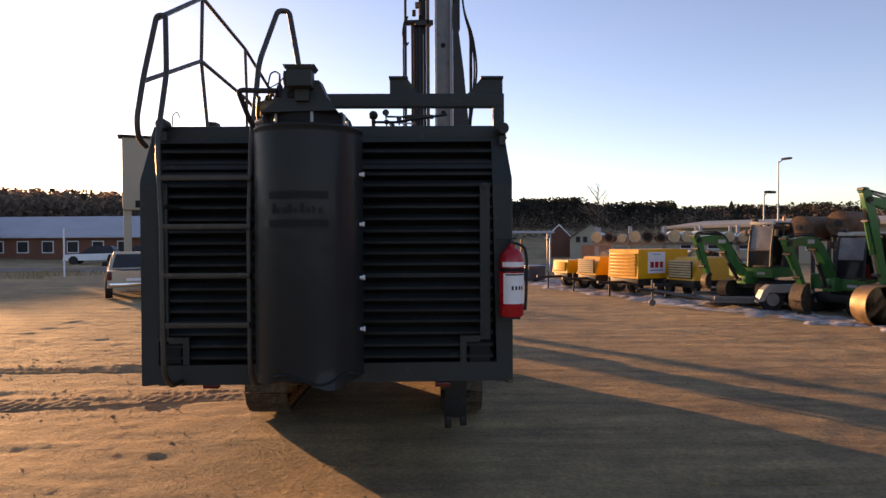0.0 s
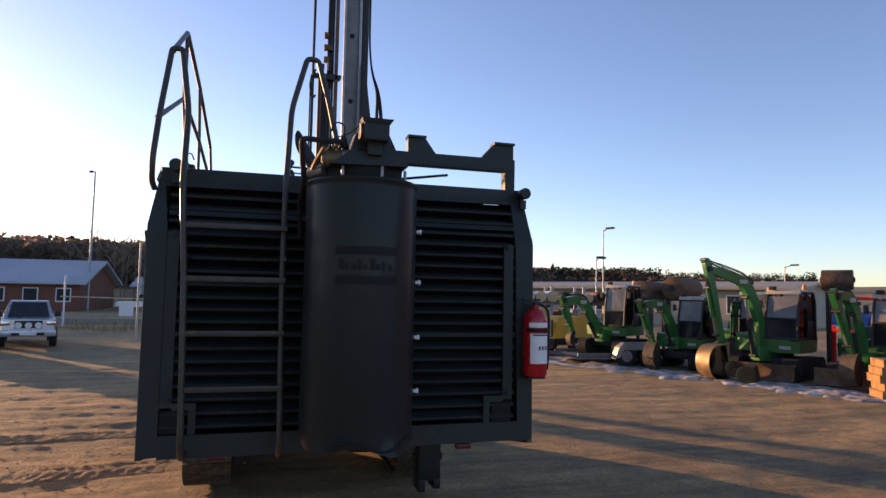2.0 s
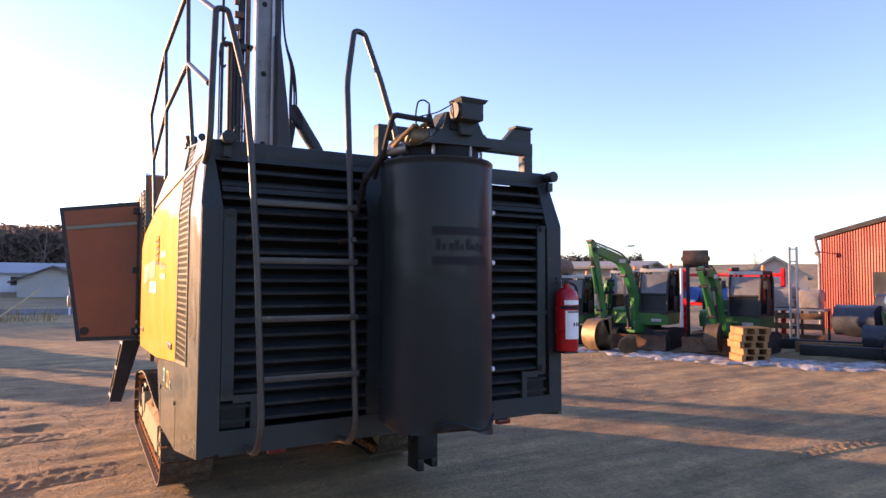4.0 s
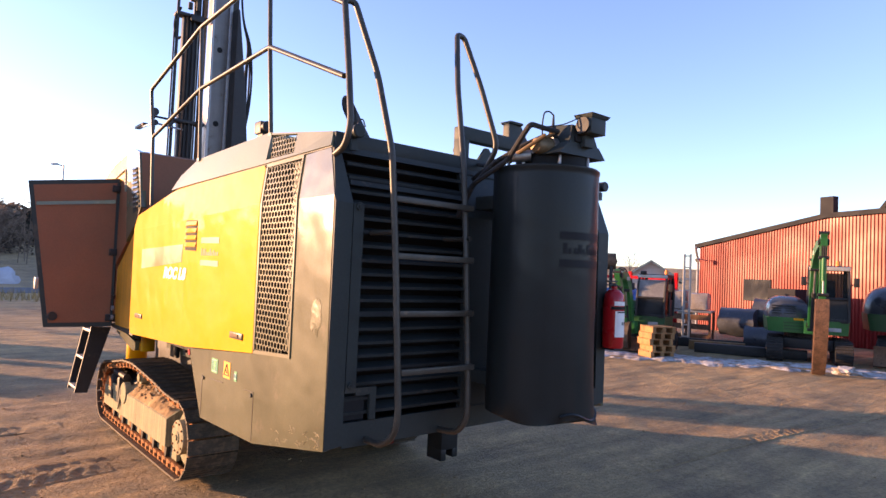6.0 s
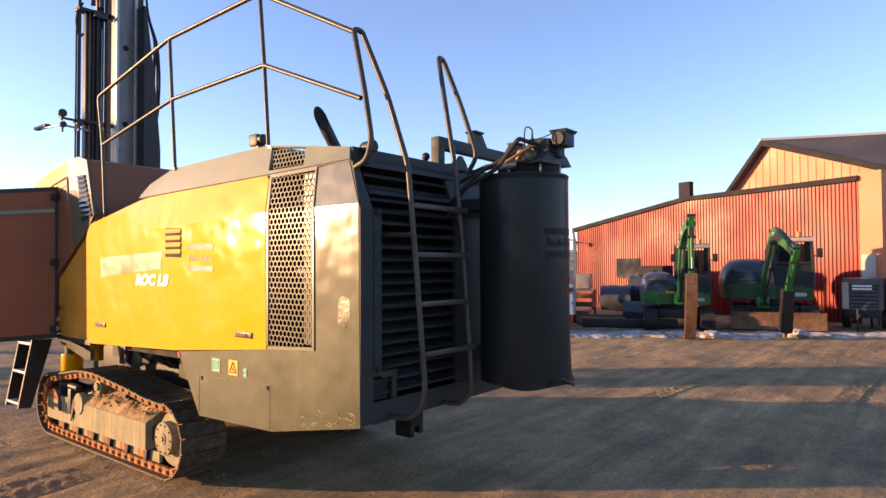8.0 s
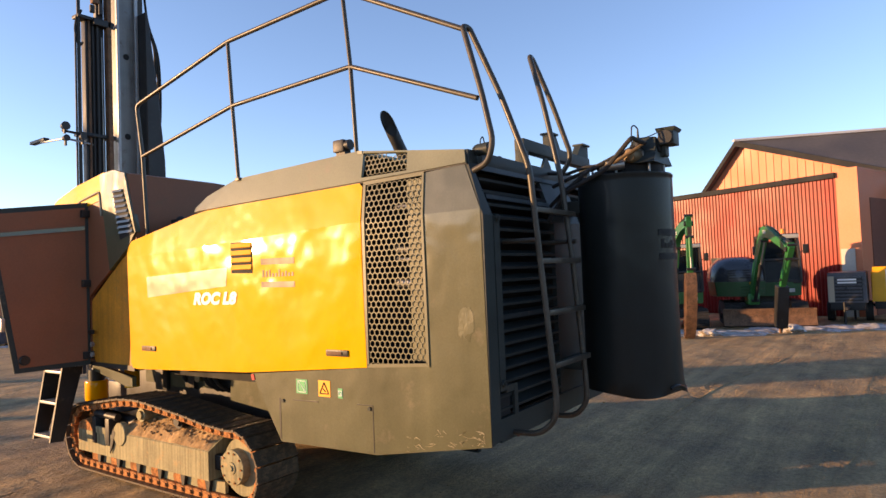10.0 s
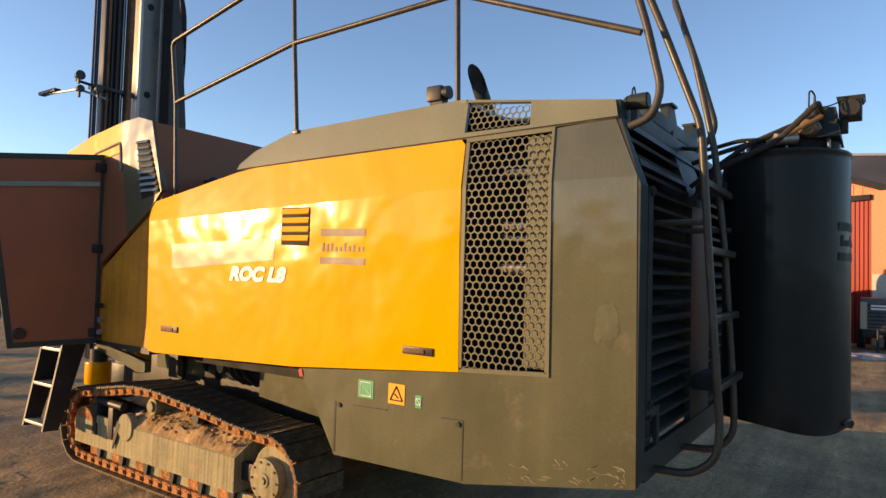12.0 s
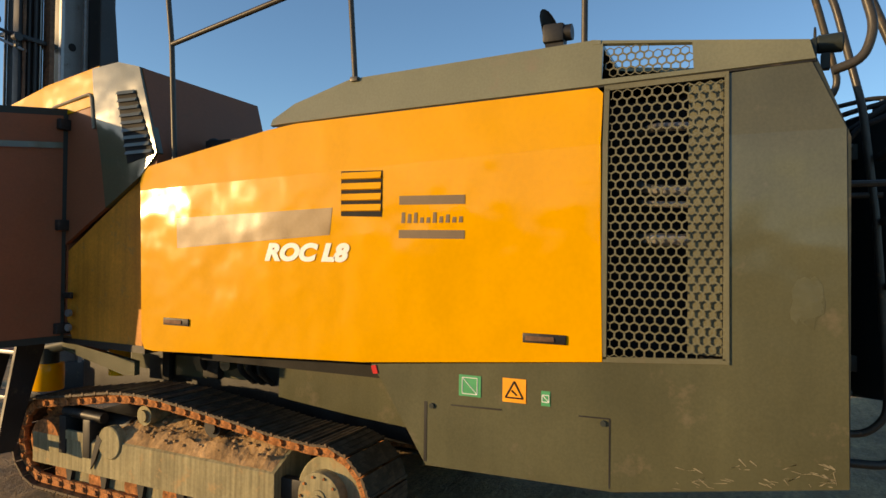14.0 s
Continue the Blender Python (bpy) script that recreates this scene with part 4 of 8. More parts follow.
tm = bpy.data.meshes.new_from_object(tmp.evaluated_get(bpy.context.evaluated_depsgraph_get()))
bpy.data.objects.remove(tmp)
wid = max(v.co.x for v in tm.vertices) - min(v.co.x for v in tm.vertices)
for v in tm.vertices:
    y = 6.765 - v.co.x * 0.545 / wid
    z = 1.618 + v.co.y * 0.80
    v.co = Vector((side_x(y, z) - 0.0095 - v.co.z, y, z)) - RIG
tm.materials.append(M_WHITE)
tx = new("lettering", tm)
tx.parent = yellow_door
tagged(tx, "white slanted lettering")
# stickers
for y0, y1, z0, z1, m in ((5.500, 5.610, 1.000, 1.098, M_SGREEN), (5.285, 5.395, 0.995, 1.102, M_SYEL), (5.175, 5.215, 0.995, 1.060, M_SGREEN)):
    bm = nb()
    side_sheet(bm, [(y0, z0), (y1, z0), (y1, z1), (y0, z1)], -0.003, 0.002)
    s = rp("sticker", bm, m)
    bm = nb()
    yc, zc, w = (y0 + y1) / 2, (z0 + z1) / 2, min(y1 - y0, z1 - z0) * 0.38
    if m is M_SYEL:
        for a, b in (((yc - w, zc - w * 0.8), (yc + w, zc - w * 0.8)), ((yc + w, zc - w * 0.8), (yc, zc + w)), ((yc, zc + w), (yc - w, zc - w * 0.8)), ((yc - w * 0.3, zc - w * 0.5), (yc + w * 0.3, zc))):
            tube(bm, [(-0.9785, *a), (-0.9785, *b)], 0.004, 5)
    else:
        for a, b in (((yc - w, zc - w), (yc + w, zc + w)), ((yc - w, zc - w), (yc + w, zc - w)), ((yc + w, zc - w), (yc + w, zc + w)), ((yc - w, zc + w), (yc + w, zc + w)), ((yc - w, zc - w), (yc - w, zc + w))):
            tube(bm, [(-0.9785, *a), (-0.9785, *b)], 0.002, 5)
    rp("sticker_mark", bm, M_DECAL if m is M_SYEL else M_WHITE, s)

# under the rear: hitch, red lamps, belly
bm = nb()
box(bm, 0.98, 1.17, 5.40, 5.60, 0.22, 0.90, 0.015)
box(bm, 0.98, 1.04, 5.40, 5.60, 0.13, 0.23, 0.01)
box(bm, 1.11, 1.17, 5.40, 5.60, 0.15, 0.23, 0.01)
cyl(bm, (0.95, 5.5, 0.40), (1.20, 5.5, 0.40), 0.035, None, 12)
rp("tow_hitch", bm, M_BLACK)
for x in (-0.55, 0.95):
    bm = nb()
    box(bm, x - 0.05, x + 0.05, 4.10, 4.14, 0.785, 0.815, 0.006)
    rp("rear_lamp", bm, M_REDLENS)
bm = nb()
box(bm, -0.30, 0.72, 5.6, 9.2, 0.50, 0.96, 0.05)
box(bm, -0.56, 0.98, 6.9, 7.5, 0.34, 0.50, 0.02)
box(bm, -0.56, 0.98, 8.2, 8.7, 0.34, 0.50, 0.02)
rp("chassis", bm, M_BLACK)
for y in (7.22, 7.31, 7.38, 7.71):
    bm = nb()
    tube(bm, [(-0.46, y, 1.14), (-0.47, y + 0.02, 1.0), (-0.44, y + 0.05, 0.88), (-0.30, y + 0.05, 0.78)], 0.020, 8, 0.08)
    rp("hose", bm, M_RUBBER)
bm = nb()
cyl(bm, (-0.44, 7.56, 0.905), (-0.36, 7.56, 0.905), 0.045, None, 16)
rp("pivot_pin", bm, M_GREY)
bm = nb()
box(bm, -0.40, -0.36, 8.12, 8.32, 0.74, 1.06, 0.01)
rp("hanger_bracket", bm, M_BLACK)
bm = nb()
box(bm, -0.42, -0.36, 7.64, 7.78, 0.80, 1.06, 0.01)
rp("hanger_bracket", bm, M_BLACK)
bm = nb()
cyl(bm, (-0.62, 8.35, 0.80), (-0.62, 8.35, 1.06), 0.07, None, 14)
rp("support_leg", bm, M_YEL)
bm = nb()
prism(bm, [(-0.868, y, z) for y, z in ((7.90, 0.958), (8.62, 1.048), (8.60, 0.985), (8.0, 0.865), (7.90, 0.87))], (0.04, 0, 0))
rp("sill_bracket", bm, M_GREY)
# Black strip draws the plate's lower bevel in shade.
bm = nb()
side_sheet(bm, [(7.72, 1.03), (8.62, 1.05), (8.62, 1.08), (7.72, 1.075)], 0.03, 0.10)
rp("bevel_shade", bm, M_BLACK)

# front body: yellow flank below a slanting edge, cover with its vent above, cross wall
bm = nb()
side_sheet(bm, [(7.752, 1.075), (8.40, 1.06), (8.46, 1.2), (8.46, 1.655), (7.785, 2.105), (7.775, 2.05)], 0.04, 0.03)
rp("front_side_plate", bm, M_YELSHADE)
bm = nb()
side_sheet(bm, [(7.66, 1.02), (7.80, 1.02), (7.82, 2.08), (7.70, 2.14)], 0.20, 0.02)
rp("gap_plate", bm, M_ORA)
FRONT = [(7.66, 2.14), (7.63, 2.26), (7.78, 2.79), (7.98, 2.835), (8.24, 2.825), (8.69, 2.755), (9.09, 2.64), (9.30, 2.48), (9.40, 2.2), (9.40, 1.1), (8.46, 1.1), (8.46, 2.1)]
bm = nb()
solid(bm, [(-0.945, y, z) for y, z in FRONT], [(0.085, y, z - 0.01) for y, z in FRONT])
bev_all(bm, 0.02, 2, 25)
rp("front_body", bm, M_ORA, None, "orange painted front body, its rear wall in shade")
bm = nb()
prism(bm, [(-0.965, y, z) for y, z in ((7.625, 2.255), (7.79, 2.795), (7.98, 2.845), (8.22, 2.83), (8.20, 2.60), (8.13, 2.28), (8.07, 1.93), (7.765, 2.115))], (0.05, 0, 0))
bev_all(bm, 0.008, 2, 25)
rp("chevron_cover", bm, M_GREY)
# Dull orange here stands for the yellow flank in the open door's shade.
bm = nb()
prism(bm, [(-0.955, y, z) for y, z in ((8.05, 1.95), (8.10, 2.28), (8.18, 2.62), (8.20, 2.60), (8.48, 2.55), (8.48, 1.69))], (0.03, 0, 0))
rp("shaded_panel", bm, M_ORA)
bm = nb()
prism(bm, [(-0.9665, y, z) for y, z in ((7.645, 2.245), (7.872, 2.200), (7.982, 2.652), (7.815, 2.645))], (-0.003, 0, 0))
rp("vent_recess", bm, M_DEEP)
for i in range(9):
    z = 2.258 + i * 0.047
    y0, y1 = 7.645 + (z - 2.245) * 0.425 + 0.006, 7.872 + (z - 2.200) * 0.243 - 0.006
    bm = nb()
    prism(bm, [(-0.969, y0, z), (-0.984, y0 + 0.004, z - 0.004), (-0.973, y0 + 0.002, z + 0.020)], (0, y1 - y0, 0.002 - 0.004 * (8 - i) / 8))
    rp("vent_slat", bm, M_GREY)
bm = nb()
prism(bm, [(-0.948, 8.16, 2.60), (-0.948, 8.18, 2.835), (-0.948, 8.69, 2.765), (-0.948, 9.10, 2.655), (-0.948, 9.31, 2.49), (-0.948, 9.41, 2.2), (-0.948, 9.41, 2.0), (-0.948, 8.5, 2.0), (-0.948, 8.5, 2.55)], (-0.014, 0, 0))
prism(bm, [(-0.945, 8.18, 2.837), (-0.945, 8.69, 2.765), (0.085, 8.69, 2.765), (0.085, 8.18, 2.837)], (0, 0, 0.012))
prism(bm, [(-0.945, 8.69, 2.765), (-0.945, 9.10, 2.665), (0.085, 9.10, 2.665), (0.085, 8.69, 2.765)], (0, 0, 0.012))
rp("front_cover", bm, M_YEL)
bm = nb()
tube(bm, [(-0.968, 8.19, 2.44), (-0.968, 8.22, 2.67), (-0.962, 8.62, 2.61), (-0.962, 8.66, 2.42)], 0.011, 8, 0.04)
rp("window_frame", bm, M_COVER)
bm = nb()
bmesh.ops.create_uvsphere(bm, u_segments=12, v_segments=8, radius=0.05, matrix=Matrix.Translation((-0.55, 7.58, 2.36)))
tube(bm, [(-0.62, 7.56, 2.28), (-0.60, 7.56, 2.36), (-0.50, 7.63, 2.32)], 0.016, 8, 0.04)
rp("fitting", bm, M_BLACK)

bm = nb()
box(bm, -0.985, -0.965, 8.36, 8.44, 1.345, 1.385, 0.004)
rp("latch", bm, M_BLACK)
for z in (1.25, 1.155):
    bm = nb()
    cyl(bm, (-0.985, 8.39, z), (-0.965, 8.39, z), 0.024, None, 14)
    rp("fitting", bm, M_GALV)

# the open compartment door, standing out from the flank
bm = nb()
H0, H1, H2, H3 = Vector((-0.955, 8.465, 1.055)), Vector((-1.545, 8.60, 1.045)), Vector((-1.745, 8.67, 2.495)), Vector((-0.955, 8.46, 2.592))
prism(bm, [H0, H1, H2, H3], (0.012, 0.05, 0))
bev_all(bm, 0.008, 2, 30)
od = rp("open_door", bm, M_GREYD, None, "orange inside of an open compartment door with a grey rim")
bm = nb()
ctr = (H0 + H1 + H2 + H3) / 4


def on_door(u, v):
    """A place on the open door's inside; u from the hinge outward, v upward."""
    return H0.lerp(H1, u).lerp(H3.lerp(H2, u), v) + Vector((0, -0.006, 0))


prism(bm, [on_door(0.04, 0.03), on_door(0.93, 0.03), on_door(0.95, 0.97), on_door(0.04, 0.97)], (0, 0.004, 0))
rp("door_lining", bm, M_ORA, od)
bm = nb()
prism(bm, [on_door(0.05, 0.83) + Vector((0, -0.012, 0)), on_door(0.94, 0.83) + Vector((0, -0.012, 0)), on_door(0.94, 0.855) + Vector((0, -0.012, 0)), on_door(0.05, 0.855) + Vector((0, -0.012, 0))], (0, 0.014, 0))
rp("door_rib", bm, M_GREY, od)
bm = nb()
c = on_door(0.86, 0.075)
cyl(bm, c, c + Vector((0, -0.03, 0)), 0.045, 0.04, 14)
rp("door_knob", bm, M_BLACK, od)
for v in (0.06, 0.5, 0.93):
    c = on_door(0.03, v)
    bm = nb()
    box(bm, c.x - 0.05, c.x + 0.05, c.y - 0.03, c.y + 0.01, c.z - 0.035, c.z + 0.035, 0.006)
    rp("hinge", bm, M_BLACK, od)
bm = nb()
c = on_door(1.0, 0.3)
box(bm, c.x - 0.035, c.x + 0.0, c.y + 0.0, c.y + 0.05, c.z - 0.06, c.z + 0.06, 0.01)
rp("door_lock", bm, M_GALV, od)

# hanging step: two plates with rungs between
for y0 in (8.74, 9.08):
    bm = nb()
    prism(bm, [(-1.085, y0, 1.03), (-0.895, y0, 1.02), (-1.085, y0, 0.335), (-1.205, y0, 0.345)], (0, 0.025, 0))
    bev_all(bm, 0.004, 1, 30)
    rp("step_plate", bm, M_BLACK)
for k in (0.06, 0.48, 0.93):
    bm = nb()
    x0, x1, z = -1.085 - 0.12 * k, -0.93 - 0.17 * k, 1.02 - 0.68 * k
    box(bm, x0, x1, 8.76, 9.085, z - 0.012, z + 0.012, 0.003)
    rp("step_tread", bm, M_GALV)

# crawler tracks
IDL, SPR, R_T, W_T = (6.42, 0.342), (8.74, 0.350), 0.292, 0.40
TX = 0.73                         # the tracks' middles, from the rig's own x = 0


def track_line():
    """The loop of the track's shoe plates: sagging between wheels, lifted by the upper roller."""
    pts = []
    for k in range(25):
        a = math.radians(-90 - 195 * k / 24 + 5)
        pts.append((IDL[0] + math.cos(a) * R_T, IDL[1] + math.sin(a) * R_T))
    pts += [(6.75, 0.648), (7.05, 0.690), (7.35, 0.722), (7.60, 0.748), (7.76, 0.757), (7.92, 0.755), (8.10, 0.742), (8.40, 0.695)]
    for k in range(25):
        a = math.radians(82 - 172 * k / 24)
        pts.append((SPR[0] + math.cos(a) * R_T, SPR[1] + math.sin(a) * R_T))
    pts += [(8.2, 0.052), (7.4, 0.050), (6.7, 0.050)]
    return [Vector((0, y, z)) for y, z in pts]


loop = track_line()
lens_ = [(b - a).length for a, b in zip(loop, loop[1:] + loop[:1])]
total = sum(lens_)
N_SHOE = 54
pitch = total / N_SHOE


def track_at(s):
    s %= total
    for a, b, l in zip(loop, loop[1:] + loop[:1], lens_):
        if s <= l:
            return a.lerp(b, s / l)
        s -= l
    return loop[0]


bm = nb()
box(bm, -W_T / 2, W_T / 2, -pitch * 0.47, pitch * 0.47, 0.0, 0.014)
for k, h in ((-0.40, 0.022), (-0.08, 0.018), (0.24, 0.018)):
    box(bm, -W_T / 2, W_T / 2, pitch * k - 0.006, pitch * k + 0.006, 0.014, h)
shoe = mesh_of(bm, "track_shoe", M_SHOE)
bm = nb()
for x in (0.0,):
    box(bm, x - 0.018, x + 0.018, -pitch * 0.51, pitch * 0.24, -0.064, -0.002, 0.005)
    box(bm, x - 0.024, x + 0.024, pitch * 0.16, pitch * 0.51, -0.058, -0.006, 0.005)
    cyl(bm, (x - 0.036, pitch * 0.3, -0.034), (x + 0.036, pitch * 0.3, -0.034), 0.017, None, 8)
link = mesh_of(bm, "track_link", M_TRACK)
for cx in (-TX, 2 * CX + TX):
    for me, nm, dx in ((shoe, "track_shoe", 0.0), (link, "track_link", -0.135), (link, "track_link", 0.135)):
        for i in range(N_SHOE):
            p, d = track_at(i * pitch), track_at(i * pitch + 0.03) - track_at(i * pitch - 0.03)
            ob = new(nm, me)
            ob.parent = rig
            ob.matrix_basis = Matrix.Translation(Vector((cx + dx, p.y, p.z)) - RIG) @ Matrix.Rotation(math.atan2(d.z, d.y), 4, "X")
    s = 1 if cx < 0 else -1
    out = cx - s * 0.165

    def X(u):
        return out + s * u
    # side frame: upright outer face, its top falling outward
    bm = nb()
    sec = [(0.0, 0.205), (0.0, 0.432), (0.012, 0.442), (0.19, 0.545), (0.33, 0.548), (0.33, 0.205)]
    solid(bm, [(X(u), 6.752, z) for u, z in sec], [(X(u), 8.02, z) for u, z in sec])
    low = [(0.005, 0.20), (0.005, 0.40), (0.03, 0.42), (0.33, 0.42), (0.33, 0.20)]
    solid(bm, [(X(u), 8.02, z) for u, z in low], [(X(u), 8.86, z) for u, z in low])
    bev_all(bm, 0.007, 2, 25)
    f = rp("track_frame", bm, M_TFRAME, None, "mud-streaked track side frame")
    bm = nb()
    ny, nx_ = 64, 12
    gv = []
    for i in range(ny + 1):
        y = 6.775 + (8.12 - 6.775) * i / ny
        for j in range(nx_ + 1):
            u = 0.008 + 0.30 * j / nx_
            base = 0.440 + min(u, 0.19) * 0.58
            edge = min(1.0, i / 4, (ny - i) / 4) * min(1.0, (j + 0.3) / 2)
            hz = (0.026 + 0.03 * noise.noise((u * 9, y * 7, s)) + 0.022 * noise.noise((u * 30, y * 28, s)) + 0.05 * max(0, u - 0.12)) * edge
            gv.append(bm.verts.new((X(u), y + 0.01 * noise.noise((u * 40, y * 3, 2)), base - 0.004 + max(0, hz))))
    for i in range(ny):
        for j in range(nx_):
            a = i * (nx_ + 1) + j
            bm.faces.new((gv[a], gv[a + 1], gv[a + nx_ + 2], gv[a + nx_ + 1]))
    rp("mud_layer", bm, M_MUD, f, angle=40)
    bm = nb()
    for i in range(90):
        y, u = random.uniform(6.80, 8.0), random.uniform(0.03, 0.28)
        rr = random.uniform(0.006, 0.020)
        bmesh.ops.create_icosphere(bm, subdivisions=1, radius=rr, matrix=Matrix.Translation((X(u), y, 0.440 + min(u, 0.19) * 0.58 + 0.026)) @ Matrix.Diagonal((1, 1.2, 0.7, 1)))
    tagged(rp("mud_clods", bm, M_MUD, f, angle=20), kind="stuff")
    # guard rail over the lower rollers
    bm = nb()
    prism(bm, [(X(0.055), y, z) for y, z in ((6.62, 0.11), (6.62, 0.20), (8.62, 0.20), (8.62, 0.11))], (s * 0.03, 0, 0))
    rp("roller_guard", bm, M_TFRAME)
    for i in range(6):
        y = 6.80 + i * 0.34
        # Black wedge draws the dark V-shaped gap along the lower run.
        bm = nb()
        prism(bm, [(X(0.02), y - 0.035, 0.205), (X(0.02), y + 0.035, 0.205), (X(0.02), y + 0.012, 0.10), (X(0.02), y - 0.012, 0.10)], (s * 0.03, 0, 0))
        rp("gap_wedge", bm, M_BLACK)
        bm = nb()
        cyl(bm, (cx - 0.12, y + 0.1, 0.155), (cx + 0.12, y + 0.1, 0.155), 0.075, None, 16)
        rp("lower_roller", bm, M_TRACK)
    # idler with its hub drum
    bm = nb()
    cyl(bm, (cx - 0.10, *IDL), (cx + 0.10, *IDL), R_T - 0.066, None, 32)
    bev_all(bm, 0.01, 1, 40)
    w = rp("idler", bm, M_TFRAME)
    bm = nb()
    cyl(bm, (X(-0.005), IDL[0] + 0.03, IDL[1] + 0.01), (X(0.13), IDL[0] + 0.03, IDL[1] + 0.01), 0.137, None, 28)
    bev_all(bm, 0.008, 2, 40)
    hub = rp("hub", bm, M_TFRAME, w)
    bm = nb()
    cyl(bm, (X(-0.012), IDL[0] + 0.03, IDL[1] + 0.01), (X(0.0), IDL[0] + 0.03, IDL[1] + 0.01), 0.045, 0.05, 20)
    cyl(bm, (X(-0.022), IDL[0] + 0.03, IDL[1] + 0.01), (X(-0.01), IDL[0] + 0.03, IDL[1] + 0.01), 0.022, None, 12)
    rp("hub_cap", bm, M_TFRAME, w)
    for k in range(10):
        bm = nb()
        a = k * math.pi / 5
        c = (IDL[0] + 0.03 + math.cos(a) * 0.115, IDL[1] + 0.01 + math.sin(a) * 0.115)
        cyl(bm, (X(-0.014), *c), (X(0.0), *c), 0.008, None, 6)
        rp("hub_bolt", bm, M_TRACK, w)
    bm = nb()
    box(bm, min(X(0.06), X(0.12)), max(X(0.06), X(0.12)), 6.40, 6.80, 0.28, 0.40, 0.01)
    rp("idler_fork", bm, M_BLACK)
    # sprocket with teeth
    bm = nb()
    cyl(bm, (cx - 0.03, *SPR), (cx + 0.03, *SPR), R_T - 0.085, None, 32)
    for k in range(16):
        a = k * math.pi / 8
        c = Vector((cx, SPR[0] + math.cos(a) * (R_T - 0.07), SPR[1] + math.sin(a) * (R_T - 0.07)))
        bmesh.ops.create_cube(bm, size=1, matrix=Matrix.Translation(c) @ Matrix.Rotation(a, 4, "X") @ Matrix.Diagonal((0.05, 0.05, 0.05, 1)))
    cyl(bm, (X(0.01), *SPR), (cx, *SPR), 0.15, 0.17, 24)
    rp("sprocket", bm, M_TRACK)
    # upper roller and its bracket
    for y in (7.88, 7.30):
        bm = nb()
        cyl(bm, (cx - 0.075, y, 0.605), (cx + 0.13, y, 0.605), 0.064, None, 16)
        cyl(bm, (cx - 0.095, y, 0.605), (cx - 0.07, y, 0.605), 0.040, None, 12)
        rp("upper_roller", bm, M_TFRAME if y > 7.5 else M_BLACK)
    # tensioner: pin disc, lugs and cylinder
    bm = nb()
    cyl(bm, (X(-0.012), 8.075, 0.43), (X(0.05), 8.075, 0.43), 0.105, None, 24)
    bev_all(bm, 0.006, 1, 40)
    rp("pin_disc", bm, M_TFRAME)
    bm = nb()
    prism(bm, [(X(-0.014), y, z) for y, z in ((8.14, 0.44), (8.20, 0.30), (8.24, 0.24), (8.23, 0.33), (8.18, 0.47))], (s * 0.012, 0, 0))
    rp("lock_pin", bm, M_BLACK)
    for y in (8.30, 8.54):
        bm = nb()
        box(bm, min(X(-0.006), X(0.12)), max(X(-0.006), X(0.12)), y - 0.035, y + 0.035, 0.30, 0.55, 0.008)
        rp("tension_lug", bm, M_BLACK)
    bm = nb()
    box(bm, min(X(-0.004), X(0.02)), max(X(-0.004), X(0.02)), 8.30, 8.54, 0.40, 0.46, 0.004)
    rp("lug_bar", bm, M_TFRAME)
    bm = nb()
    cyl(bm, (cx, 8.05, 0.50), (cx, 8.62, 0.52), 0.06, None, 14)
    cyl(bm, (X(0.05), 8.20, 0.56), (X(0.05), 8.58, 0.57), 0.035, None, 12)
    rp("tension_cylinder", bm, M_BLACK)

# ---- the drill mast ----
bm = nb()
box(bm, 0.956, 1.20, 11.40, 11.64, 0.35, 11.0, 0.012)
beam = rp("feed_beam", bm, M_BEAM, None, "worn steel feed beam with its lit side drawn paler")
for i in range(9):
    z = 1.6 + i * 1.2
    bm = nb()
    cyl(bm, (1.075, 11.392, z), (1.075, 11.41, z), 0.045, None, 16)
    rp("beam_hole", bm, M_DEEP, beam)
# Added paler strip: sunlight on the beam's left side, put into its paint.
bm = nb()
box(bm, 0.940, 0.957, 11.41, 11.63, 0.35, 11.0, 0.004)
rp("lit_side_strip", bm, M_COVER, beam)
bm = nb()
box(bm, 0.925, 0.965, 11.37, 11.415, 0.35, 11.0, 0.006)
rp("beam_flange", bm, M_GALV, beam)
bm = nb()
box(bm, 1.195, 1.245, 11.36, 11.41, 0.35, 11.0, 0.006)
rp("beam_flange", bm, M_GALV, beam)
bm = nb()
prism(bm, [(1.25, 11.16, 0.9), (1.56, 11.16, 0.9), (1.525, 11.16, 3.65), (1.43, 11.16, 4.70), (1.34, 11.16, 5.42), (1.285, 11.16, 5.85), (1.25, 11.16, 5.88)], (0, 0.28, 0))
box(bm, 1.25, 1.38, 11.44, 11.60, 5.5, 11.0, 0.02)
bev_all(bm, 0.008, 1, 30)
rp("hose_guide", bm, M_BLACK)
bm = nb()
box(bm, 0.50, 0.77, 11.44, 11.56, 0.5, 5.66, 0.02)
box(bm, 0.67, 0.77, 11.44, 11.54, 5.65, 11.0, 0.02)
rp("rod_magazine", bm, M_BLACK)
bm = nb()
box(bm, 0.775, 0.835, 11.34, 11.46, 0.5, 11.0, 0.012)
rp("feed_rail", bm, M_RUST)
for x, y, r, top in ((0.405, 11.42, 0.024, 10.8), (0.365, 11.43, 0.014, 5.5), (0.55, 11.42, 0.016, 5.6), (0.60, 11.42, 0.014, 5.6), (0.66, 11.41, 0.020, 10.8), (0.725, 11.42, 0.010, 5.4)):
    bm = nb()
    cyl(bm, (x, y, 0.6), (x, y, top), r, None, 12)
    rp("drill_rod", bm, M_STEEL if r == 0.010 else M_RUST if r == 0.016 else M_BLACK)
